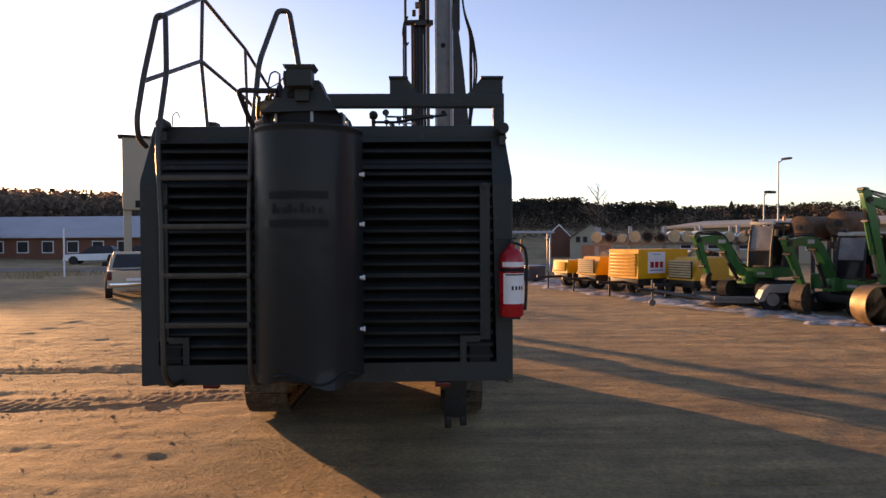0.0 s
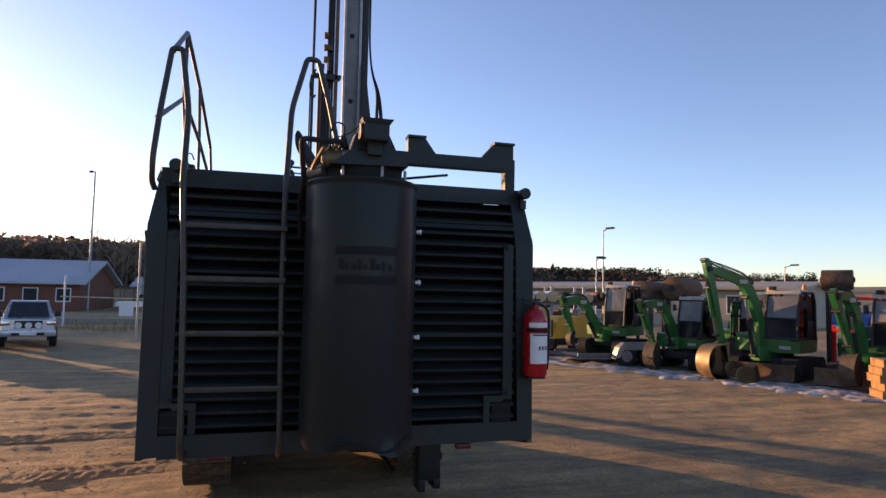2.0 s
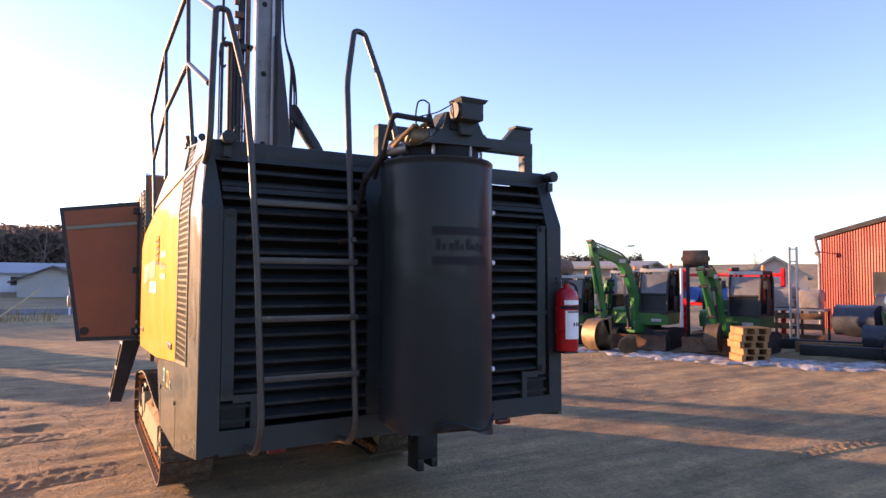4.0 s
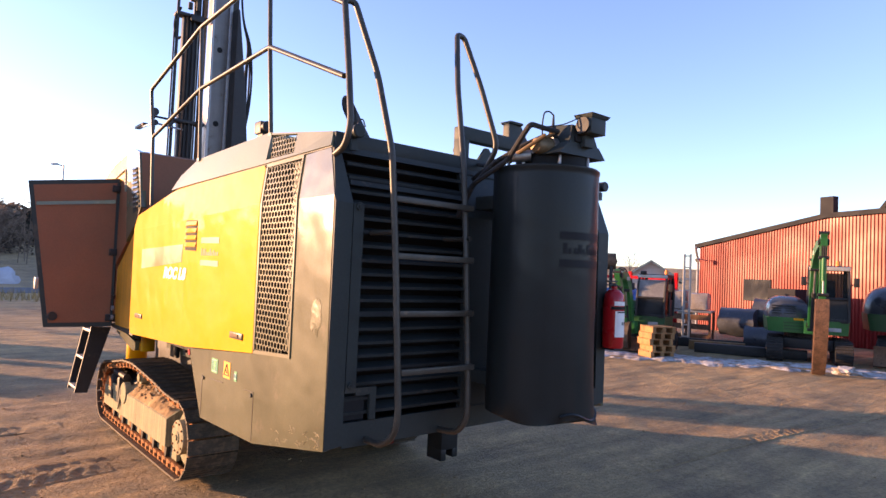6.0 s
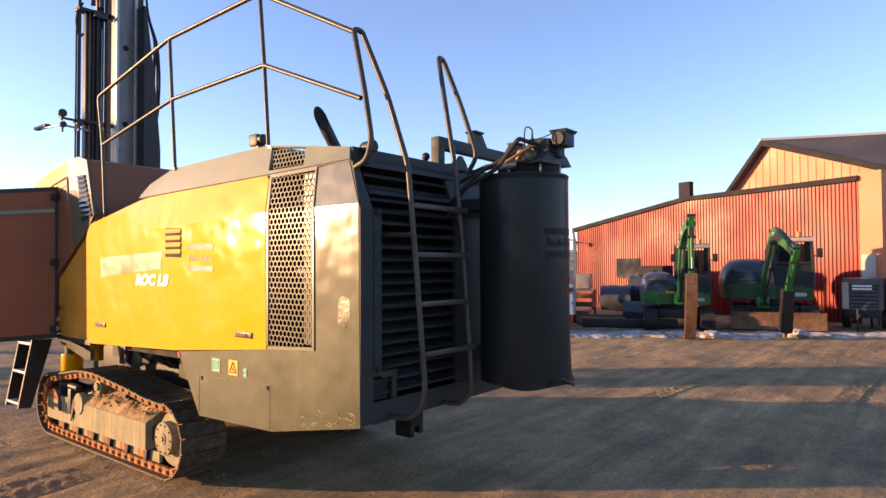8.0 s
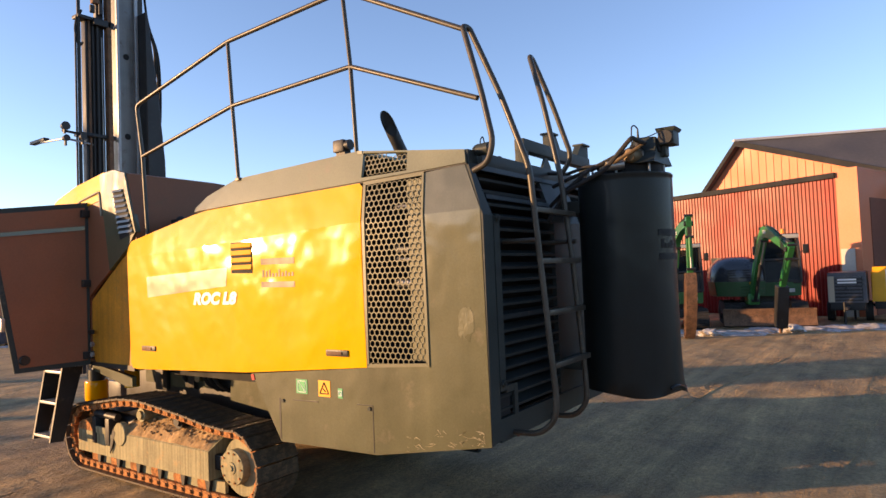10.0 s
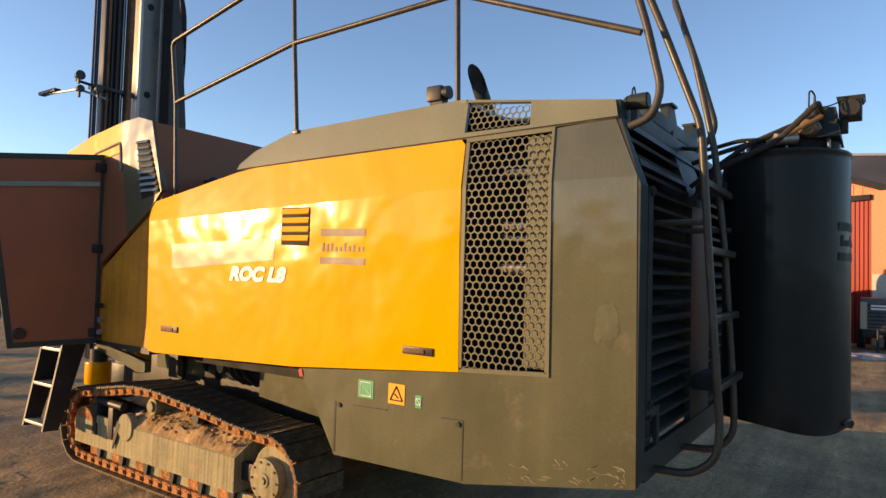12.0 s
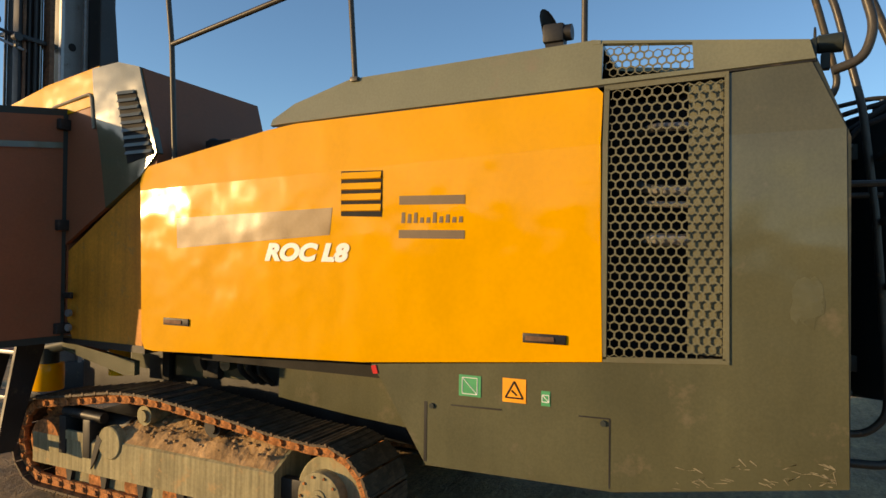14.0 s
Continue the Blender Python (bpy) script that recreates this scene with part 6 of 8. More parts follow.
    for x in (x0, x1):
        bars += [([(x, y1, z0), (x, y1 - 0.04, z0 + 0.55), (x, y1 - 0.16, z1 - 0.14), (x, y1 - 0.30, z1 - 0.03)], 0.032), ([(x, y0, z0), (x, y0 - 0.01, z1 - 0.25), (x, y0 + 0.12, z1 - 0.03)], 0.045),
                 ([(x, 0.02, z0), (x, 0.0, z1 - 0.04)], 0.030), ([(x, y0 + 0.10, z1 - 0.03), (x, y1 - 0.28, z1 - 0.03)], 0.035)]
    for y, z in ((y1 - 0.04, z0 + 0.50), (y1 - 0.28, z1 - 0.03), (y0 + 0.10, z1 - 0.03), (y0, z0 + 0.4)):
        bars.append(([(x0, y, z), (x1, y, z)], 0.032))
    for pts, r in bars:
        c = nb()
        tube(c, pts, r, 6, 0.12 if len(pts) > 2 else 0)
        ep("cab_bar", c, M_BLACK, cab)
    bm = nb()
    box(bm, x0 - 0.04, x1 + 0.04, y0 + 0.05, y1 - 0.18, z1 - 0.02, z1 + 0.04, 0.03)
    ep("roof", bm, M_BLACK if dark or hood else M_CREAM, cab)
    bm = nb()
    box(bm, x0 - 0.03, x1 + 0.03, y1 - 0.22, y1 - 0.13, z1 - 0.07, z1 + 0.02, 0.02)
    ep("sun_visor", bm, M_CREAM, cab)
    for q, m in (([(x0, y1 - 0.01, z0 + 0.05), (x1, y1 - 0.01, z0 + 0.05), (x1, y1 - 0.045, z0 + 0.48), (x0, y1 - 0.045, z0 + 0.48)], M_WINDOW),
                 ([(x0, y1 - 0.05, z0 + 0.52), (x1, y1 - 0.05, z0 + 0.52), (x1, y1 - 0.17, z1 - 0.12), (x0, y1 - 0.17, z1 - 0.12)], M_GLASS if hood else M_PALEPANE),
                 ([(x0, y0 - 0.01, z0 + 0.42), (x1, y0 - 0.01, z0 + 0.42), (x1, y0 + 0.03, z1 - 0.12), (x0, y0 + 0.03, z1 - 0.12)], M_GLASS),
                 ([(x0, 0.03, z0 + 0.06), (x0, y1 - 0.04, z0 + 0.06), (x0, y1 - 0.20, z1 - 0.10), (x0, 0.03, z1 - 0.06)], M_GLASS),
                 ([(x0, y0 + 0.03, z0 + 0.45), (x0, -0.03, z0 + 0.45), (x0, -0.03, z1 - 0.06), (x0, y0 + 0.06, z1 - 0.16)], M_GLASS),
                 ([(x1, y0 + 0.04, z0 + 0.3), (x1, y1 - 0.06, z0 + 0.3), (x1, y1 - 0.24, z1 - 0.10), (x1, y0 + 0.08, z1 - 0.10)], M_GLASS)):
        bm = nb()
        bm.faces.new([bm.verts.new(p) for p in q])
        bmesh.ops.solidify(bm, geom=bm.faces[:], thickness=0.006)
        ep("pane", bm, m, cab)
    bm = nb()
    box(bm, x0, x0 + 0.03, y0 + 0.02, -0.02, z0, z0 + 0.44, 0.008)
    ep("door_panel", bm, M_BLACK, cab)
    bm = nb()
    box(bm, x0 + 0.2, x1 - 0.15, y0 + 0.12, 0.05, z0, z0 + 0.38, 0.05)
    box(bm, x0 + 0.2, x1 - 0.15, y0 + 0.10, y0 + 0.24, z0 + 0.3, z0 + 0.92, 0.05)
    ep("seat", bm, M_BLACK, cab)
    for x in (x0 + 0.16, x1 - 0.12):
        bm = nb()
        tube(bm, [(x, 0.28, z0), (x, 0.30, z0 + 0.36), (x, 0.26, z0 + 0.50)], 0.018, 6)
        ep("lever", bm, M_BLACK, cab)
    bm = nb()
    cyl(bm, (x0 + 0.16, y0 + 0.16, z1 + 0.03), (x0 + 0.16, y0 + 0.16, z1 + 0.07), 0.05, None, 12)
    cyl(bm, (x0 + 0.16, y0 + 0.16, z1 + 0.07), (x0 + 0.16, y0 + 0.16, z1 + 0.18), 0.058, 0.042, 14)
    ep("beacon", bm, M_AMBER, cab, "amber beacon")
    for x in (x0 - 0.14, x1 + 0.14):
        bm = nb()
        box(bm, x - 0.055, x + 0.055, y1 - 0.10, y1 - 0.07, z1 - 0.42, z1 - 0.22, 0.01)
        tube(bm, [(x, y1 - 0.08, z1 - 0.32), (x0 if x < 0 else x1, y1 - 0.12, z1 - 0.42)], 0.012, 6)
        ep("mirror", bm, M_BLACK, cab)
    bm = nb()
    box(bm, x1 - 0.22, x1 - 0.06, y1 - 0.18, y1 - 0.08, z1 + 0.03, z1 + 0.12, 0.015)
    ep("work_lamp", bm, M_CREAM if hood else M_BLACK, cab)
    # arm, in the plane in which the boom swings
    bm = nb()
    box(bm, -0.15, 0.15, -0.22, 0.12, boom[0][1] - 0.22, boom[0][1] + 0.10, 0.03)
    box(bm, -0.10, 0.10, -0.45, -0.10, boom[0][1] - 0.20, boom[0][1] - 0.02, 0.02)
    ap("swing_post", bm, M_GREEN)
    bm = nb()
    line = limb(bm, boom, (0.085, boom_w * 1.45, 0.075), 0.075)
    bo = ap("boom", bm, M_GREEN, None, "green curved steel boom", 30)
    top, end = Vector((0, *stick[0])), Vector((0, *stick[-1]))
    bm = nb()
    limb(bm, stick, (0.06, 0.095, 0.055), 0.06)
    st = ap("stick", bm, M_GREEN, None, "", 30)
    tip, foot = Vector((0, *boom[-1])), Vector((0, *boom[0]))
    back = line[int(len(line) * 0.45)] + Vector((0, -0.05, 0.17))
    front = line[int(len(line) * 0.42)] + Vector((0, 0.14, -0.06))
    low = tip.lerp(end, 0.25) + Vector((0, 0.12, 0.0))
    for nm, a, b, r, m, own in (("boom_cylinder", foot + Vector((0.0, 0.22, -0.10)), front, 0.045, M_BLACK, bo), ("stick_cylinder", back, top, 0.042, M_GREEN, bo), ("bucket_cylinder", low, end + Vector((0, 0.17, 0.20)), 0.040, M_GREEN, st)):
        bm = nb()
        cyl(bm, a, a.lerp(b, 0.60), r, None, 12)
        cyl(bm, a.lerp(b, 0.57), a.lerp(b, 0.62), r * 1.15, None, 12)
        c = ap(nm, bm, m, own)
        bm = nb()
        cyl(bm, a.lerp(b, 0.6), b, r * 0.5, None, 10)
        ap("piston_rod", bm, M_STEEL, c)
        for p in (a, b):
            bm = nb()
            cyl(bm, p - Vector((0.095, 0, 0)), p + Vector((0.095, 0, 0)), r * 0.85, None, 10)
            ap("pin", bm, M_BLACK, c)
    for p, r in ((tip, 0.06), (end, 0.045), (foot, 0.07)):
        bm = nb()
        cyl(bm, p - Vector((0.10, 0, 0)), p + Vector((0.10, 0, 0)), r, None, 14)
        ap("pin", bm, M_BLACK, bo)
    mid = line[int(len(line) * 0.6)]
    for x in (-0.079, 0.079):
        bm = nb()
        box(bm, x - 0.002, x + 0.002, mid.y - 0.10, mid.y + 0.12, mid.z - 0.045, mid.z + 0.045)
        ap("label_plate", bm, M_CREAM, bo)
    for x, g in ((0.03, 0.13), (-0.03, 0.15), (0.0, 0.19)):
        bm = nb()
        tube(bm, [foot + Vector((x, -0.12, 0.15))] + [p + Vector((x, -0.08, g)) for p in line[3:-1:3]] + [tip.lerp(top, 0.5) + Vector((x, 0.02, 0.12)), tip.lerp(end, 0.3) + Vector((x, 0.13, 0.0))], 0.014, 6, 0.10)
        ap("hose", bm, M_RUBBER, bo)
    # what the stick carries
    h = end.z
    bm = nb()
    if bucket == "wide":
        k = h / 0.78
        prof = [(-0.10, 0.03), (0.02, -0.01), (0.16, -0.02)] + [(0.30 + 0.37 * math.cos(a), -0.40 + 0.37 * math.sin(a)) for a in (radians(85 - 17 * j) for j in range(11))] + [(-0.02, -0.76)]
        o, hw = [Vector((-0.23, end.y + 0.02 + y * k * 0.74, max(0.02, h + z * k))) for y, z in prof], 0.23
    elif bucket == "narrow":
        prof = [(-0.10, 0.04), (0.06, 0.06), (0.14, -0.10), (0.13, -0.45), (0.04, -0.80), (-0.10, -0.98), (-0.20, -0.99)]
        o, hw = [Vector((-0.12, end.y + y * 1.0 - 0.38 * max(0.0, -z) ** 1.3, max(0.02, h + z * h))) for y, z in prof], 0.12
    else:
        prof = [(-0.08, 0.04), (0.05, 0.05), (0.20, -0.05), (0.30, -0.22), (0.28, -0.42), (0.14, -0.56), (-0.12, -0.60)]
        k = 0.55 if lift else 1.0          # the one on the trailer carries a small ditching bucket
        o, hw = [Vector((-0.15 * k, end.y + y * 0.75 * k, max(0.02 + lift, h + z * k))) for y, z in prof], 0.15 * k
    if bucket == "breaker":
        bm.free()
        bm = nb()
        d = Vector((0, -0.28, -h)).normalized()
        q = d.to_track_quat("Z", "Y").to_matrix().to_4x4()
        ln = h / -d.z
        box(bm, -0.13, 0.13, -0.13, 0.13, -0.05, ln * 0.86, 0.03, Matrix.Translation(end) @ q)
        br_ = ap("breaker", bm, M_BLACK, st, "black hydraulic breaker")
        bm = nb()
        cyl(bm, end + d * ln * 0.84, end + d * ln * 0.985, 0.055, 0.035, 14)
        ap("chisel", bm, M_RUST, br_)
    else:
        for a, b in zip(o, o[1:]):
            bm.faces.new([bm.verts.new(p) for p in (a, b, b + Vector((2 * hw, 0, 0)), a + Vector((2 * hw, 0, 0)))])
        bmesh.ops.remove_doubles(bm, verts=bm.verts, dist=0.001)
        for x in (0, 2 * hw):
            bm.faces.new([bm.verts.new(p + Vector((x, 0, 0))) for p in o])
        bmesh.ops.solidify(bm, geom=bm.faces[:], thickness=0.025)
        bk = ap("bucket", bm, {"wide": M_BUCKET, "narrow": M_RUST}.get(bucket, M_SHOE), st)
        for k in range(4):
            bm = nb()
            x = -hw * 0.8 + hw * 1.6 * k / 3
            box(bm, x - 0.03, x + 0.03, o[-1].y - 0.12, o[-1].y + 0.01, o[-1].z - 0.005, o[-1].z + 0.03, 0.006)
            ap("tooth", bm, M_STEEL, bk)
    return e


excavator((11.5, 12.75), 115, 0.96, (0.09, 0.67), -25, [(-0.06, 0.62), (-0.03, 1.28), (0.22, 1.92), (0.45, 2.22), (0.86, 2.35), (1.36, 2.49)], [(1.48, 2.70), (1.36, 2.47), (1.01, 0.79)], "wide",
          "green compact excavator, arm raised and wide worn bucket lowered", 2.06)
excavator((10.6, 14.85), 118, 0.84, (0.02, 0.60), -5, [(-0.03, 0.72), (0.25, 1.22), (0.60, 1.60), (1.0, 1.66), (1.48, 1.62)], [(1.60, 1.72), (1.48, 1.60), (0.98, 0.66)], "small",
          "green compact excavator with folded arm beside the snow", 1.88, False)
excavator((9.2, 16.15), 118, 0.82, (0.0, 0.60), -10, [(0.0, 0.82), (0.33, 1.10), (0.62, 1.55), (0.95, 1.72), (1.45, 1.70)], [(1.58, 1.80), (1.45, 1.68), (1.14, 0.86)], "small",
          "small green excavator standing on a trailer", 1.92, False, lift=0.25)
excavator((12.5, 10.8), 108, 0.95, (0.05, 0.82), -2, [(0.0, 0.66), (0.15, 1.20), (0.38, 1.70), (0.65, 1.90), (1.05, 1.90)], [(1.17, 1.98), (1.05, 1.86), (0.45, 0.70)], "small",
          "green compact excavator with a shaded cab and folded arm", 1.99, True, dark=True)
excavator((14.75, 7.5), 112, 1.08, (-0.03, 0.92), 2, [(0.08, 0.92), (0.45, 1.75), (0.95, 2.40), (1.8, 2.66), (2.66, 2.72)], [(2.74, 2.90), (2.66, 2.68), (2.56, 1.46)], "narrow",
          "green excavator with upright arm and dark engine hood", 2.36, False, 0.94, boom_w=0.10)
excavator((16.5, 5.4), 106, 1.25, (0.31, 1.03), 9, [(0.0, 0.81), (0.55, 1.60), (1.15, 2.36), (1.55, 2.52), (2.2, 2.34), (3.05, 2.03)], [(3.22, 2.12), (3.05, 2.0), (2.40, 1.12)], "breaker",
          "green excavator with bent arm, black breaker and rusty blade", 2.54, True, 1.12, dark=True, boom_w=0.11)
excavator((13.0, 15.4), 118, 0.90, (0.1, 0.67), 25, [(0.0, 0.66), (0.2, 1.1), (0.5, 1.5), (0.9, 1.62), (1.4, 1.62)], [(1.5, 1.72), (1.4, 1.6), (1.0, 0.72)], "small",
          "green compact excavator standing in the second row", 2.05, False)
# spare bucket on the ground beside the first
bm = nb()
pr = [(a * 0.62, b * 0.62) for a, b in [(0.0, 0.55), (0.25, 0.58), (0.48, 0.45), (0.56, 0.22), (0.45, 0.05), (0.15, 0.0), (-0.1, 0.02)]]
for a, b in zip(pr, pr[1:]):
    bm.faces.new([bm.verts.new(v) for v in ((-0.26, *a), (-0.26, *b), (0.26, *b), (0.26, *a))])
bmesh.ops.remove_doubles(bm, verts=bm.verts, dist=0.001)
for x in (-0.26, 0.26):
    bm.faces.new([bm.verts.new((x, *a)) for a in pr])
bmesh.ops.solidify(bm, geom=bm.faces[:], thickness=0.025)
lone("spare_bucket", bm, M_BUCKET, "rusty spare digging bucket lying on the snow", "bucket", loc=(10.05, 11.75, 0.02), rz=40)


# ---- compressors and trailer ----
def compressor(loc, heading, ln, wd, ht, slope, sign, label, paint=None):
    c = thing("compressor", (*loc, 0), heading, label, "compressor", "yellow compressors")
    bm = nb()
    z0 = 0.55
    solid(bm, [(-wd / 2, -ln / 2, z0), (wd / 2, -ln / 2, z0), (wd / 2, ln / 2, z0), (-wd / 2, ln / 2, z0)],
          [(-wd / 2 * (1 - slope), -ln / 2 * (1 - slope), ht), (wd / 2 * (1 - slope), -ln / 2 * (1 - slope), ht), (wd / 2 * (1 - slope), ln / 2 * (1 - slope * 1.8), ht), (-wd / 2 * (1 - slope), ln / 2 * (1 - slope * 1.8), ht)])
    bev_all(bm, 0.05, 3, 30)
    b = part("canopy", bm, paint or M_CYEL, c)
    bm = nb()
    box(bm, -wd / 2 + 0.05, wd / 2 - 0.05, -ln / 2 + 0.05, ln / 2 - 0.05, 0.34, 0.56, 0.02)
    part("chassis", bm, M_BLACK, c)
    for k in range(7):
        bm = nb()
        z = z0 + 0.08 + k * (ht - z0 - 0.15) / 7
        box(bm, -wd / 2 + 0.12, wd / 2 - 0.12, ln / 2 - 0.02 - slope * 0.3, ln / 2 + 0.015, z, z + 0.05, 0.004)
        part("louvre", bm, paint or (M_CYEL if slope < 0.1 else M_PIPE), b)
    # Backing in darker yellow: the shade between louvres put into its colour.
    bm = nb()
    box(bm, -wd / 2 + 0.10, wd / 2 - 0.10, ln / 2 - 0.04, ln / 2 + 0.004, z0 + 0.05, ht - 0.12)
    part("grille", bm, M_BLACK if slope > 0.1 or paint else M_YELSHADE, b)
    if paint:
        for z in (ht - 0.22, ht - 0.30):
            bm = nb()
            box(bm, -0.22, 0.22, ln / 2 + 0.012, ln / 2 + 0.022, z, z + 0.045)
            part("print_bar", bm, M_WHITE, b)
        bm = nb()
        box(bm, wd / 2 - 0.16, wd / 2 - 0.01, ln / 2 + 0.002, ln / 2 + 0.02, z0 + 0.02, ht - 0.10)
        part("side_strip", bm, M_SIGN, b)
    for x in (-wd / 2, wd / 2):
        bm = nb()
        cyl(bm, (x - 0.09, -0.1, 0.28), (x + 0.09, -0.1, 0.28), 0.28, None, 20)
        w = part("wheel", bm, M_RUBBER, c)
        bm = nb()
        cyl(bm, (x - 0.095, -0.1, 0.28), (x + 0.095, -0.1, 0.28), 0.14, None, 14)
        part("rim", bm, M_GALV, w)
    bm = nb()
    tube(bm, [(0, ln / 2 - 0.1, 0.42), (0, ln / 2 + 0.75, 0.42), (0, ln / 2 + 0.95, 0.45)], 0.045, 8)
    cyl(bm, (0.06, ln / 2 + 0.45, 0.0), (0.06, ln / 2 + 0.45, 0.6), 0.03, None, 10)
    part("tow_bar", bm, M_BLACK, c)
    if sign:
        x = -wd / 2 - 0.012
        bm = nb()
        box(bm, x, x + 0.02, -0.05, 0.62, z0 + 0.15, ht - 0.08)
        s = part("sign", bm, M_WHITE, b, "white sign with red and blue bars")
        bm = nb()
        for k in range(3):
            bm = nb()
            box(bm, x - 0.004, x + 0.002, 0.04 + k * 0.18, 0.04 + k * 0.18 + 0.13, z0 + 0.32, z0 + 0.50)
            part("sign_mark", bm, M_RED, s)
        for y0, y1, za, zb in ((0.03, 0.54, z0 + 0.23, z0 + 0.26), (0.13, 0.44, ht - 0.16, ht - 0.14)):
            bm = nb()
            box(bm, x - 0.004, x + 0.002, y0, y1, za, zb)
            part("sign_mark", bm, M_BLUE, s)
    return c


compressor((7.55, 19.8), 114, 2.0, 1.35, 1.42, 0.02, True, "large yellow compressor with a white sign parked on snow")
compressor((6.75, 21.7), 114, 1.7, 1.05, 1.15, 0.18, False, "small rounded yellow compressor on wheels")
compressor((8.75, 18.55), 112, 1.75, 1.1, 1.20, 0.18, False, "rounded yellow compressor with pale slats beside the trailer")
compressor((5.9, 22.9), 114, 1.2, 0.9, 1.0, 0.05, False, "small yellow machine beside the compressors")
compressor((17.5, 3.25), 90, 1.7, 0.92, 1.38, 0.03, False, "narrow black compressor with white bars by the shed", M_TARP)
compressor((17.8, 1.75), 0, 1.9, 1.2, 1.50, 0.02, True, "yellow compressor with a white sign by the shed")

tr = thing("trailer", (9.25, 16.1, 0), 86, "galvanised low trailer carrying a small excavator", "trailer")
bm = nb()
box(bm, -0.80, 0.80, -1.6, 1.5, 0.17, 0.245, 0.01)
part("bed", bm, M_GALVD, tr)
for x in (-0.80, 0.80):
    bm = nb()
    box(bm, x - 0.025, x + 0.025, -1.6, 1.5, 0.25, 0.33, 0.008)
    part("side_rail", bm, M_GALVD, tr)
    s = 1 if x > 0 else -1
    # mudguard: a bent sheet with a skirt on its outer side
    bm = nb()
    line = [(-0.78, 0.22), (-0.66, 0.50), (-0.52, 0.63), (0.32, 0.63), (0.46, 0.50), (0.58, 0.22)]
    for (ya, za), (yb, zb) in zip(line, line[1:]):
        prism(bm, [(x + s * 0.03, ya, za), (x + s * 0.29, ya, za), (x + s * 0.29, yb, zb), (x + s * 0.03, yb, zb)], (0, 0, -0.018))
    prism(bm, [(x + s * 0.285, y, z - 0.004) for y, z in line] + [(x + s * 0.285, y, z) for y, z in ((0.44, 0.24), (0.33, 0.44), (-0.53, 0.44), (-0.64, 0.24))], (s * 0.012, 0, 0))
    part("mudguard", bm, M_GALV, tr)
    for y in (-0.42, 0.22):
        bm = nb()
        cyl(bm, (x + s * 0.06, y, 0.27), (x + s * 0.25, y, 0.27), 0.27, None, 24)
        bev_all(bm, 0.03, 2, 40)
        w = part("wheel", bm, M_RUBBER, tr)
        bm = nb()
        cyl(bm, (x + s * 0.10, y, 0.27), (x + s * 0.256, y, 0.27), 0.15, None, 18)
        part("rim", bm, M_GALV, w)
for x in (-0.6, 0.6):
    bm = nb()
    tube(bm, [(x, 1.45, 0.22), (0, 2.75, 0.40)], 0.032, 8)
    part("drawbar", bm, M_GALVD, tr)
bm = nb()
tube(bm, [(0, 2.7, 0.40), (0, 3.1, 0.44)], 0.04, 8)
cyl(bm, (0, 3.1, 0.42), (0, 3.18, 0.40), 0.05, 0.035, 12)
part("coupling", bm, M_BLACK, tr)
bm = nb()
cyl(bm, (0.08, 2.75, 0.10), (0.08, 2.75, 0.68), 0.026, None, 10)
cyl(bm, (0.05, 2.75, 0.09), (0.11, 2.75, 0.09), 0.085, None, 14)
part("jockey_wheel", bm, M_GALVD, tr)

# ---- racks and stock behind the machines ----
rack = thing("pipe_rack", (8.6, 23.0, 0), -18, "steel rack stacked with insulated pipes", "rack")
for x in (-1.8, -0.6, 0.6, 1.8, 3.0, 4.2):
    bm = nb()
    box(bm, x - 0.05, x + 0.05, -0.05, 0.05, 0, 2.2, 0.005)
    part("upright", bm, M_GALV, rack)
    bm = nb()
    box(bm, x - 0.05, x + 0.05, 1.95, 2.05, 0, 2.2, 0.005)
    part("upright", bm, M_GALV, rack)
bm = nb()
for y in (0, 2.0):
    box(bm, -1.9, 4.3, y - 0.05, y + 0.05, 1.50, 1.60)
    box(bm, -1.9, 4.3, y - 0.05, y + 0.05, 0.87, 0.97)
part("beam", bm, M_GALV, rack)
for i in range(22):
    low_row = i < 14
    x = -1.75 + i * 0.44 if low_row else -1.5 + (i - 14) * 0.62
    r = (0.20, 0.18, 0.16, 0.21, 0.21, 0.17, 0.21, 0.20, 0.21)[i % 9] * (1 if low_row else 0.8)
    pale = (1, 0, 1, 1, 0, 0, 1, 1, 1, 0, 1)[i % 11]
    q = pose(8.6, 23.0, 1.605 + r if low_row else 1.15, 0, 0, -18) @ Matrix.Translation((x, 0, 0))
    pp = thing("pipe", q.translation, -18, "pipe with an open pale end lying on a rack" if pale else "dark pipe with an open end lying on a rack", "pipe", "pipes on the rack")
    bm = nb()
    cyl(bm, (0, -0.6, 0), (0, 2.4, 0), r, None, 20)
    part("shell", bm, M_CREAM if pale else M_RUST, pp)
    bm = nb()
    cyl(bm, (0, -0.606, 0), (0, -0.59, 0), r * (0.9 if pale else 0.7), None, 20)
    part("end", bm, M_PIPE if pale else M_DEEP, pp)


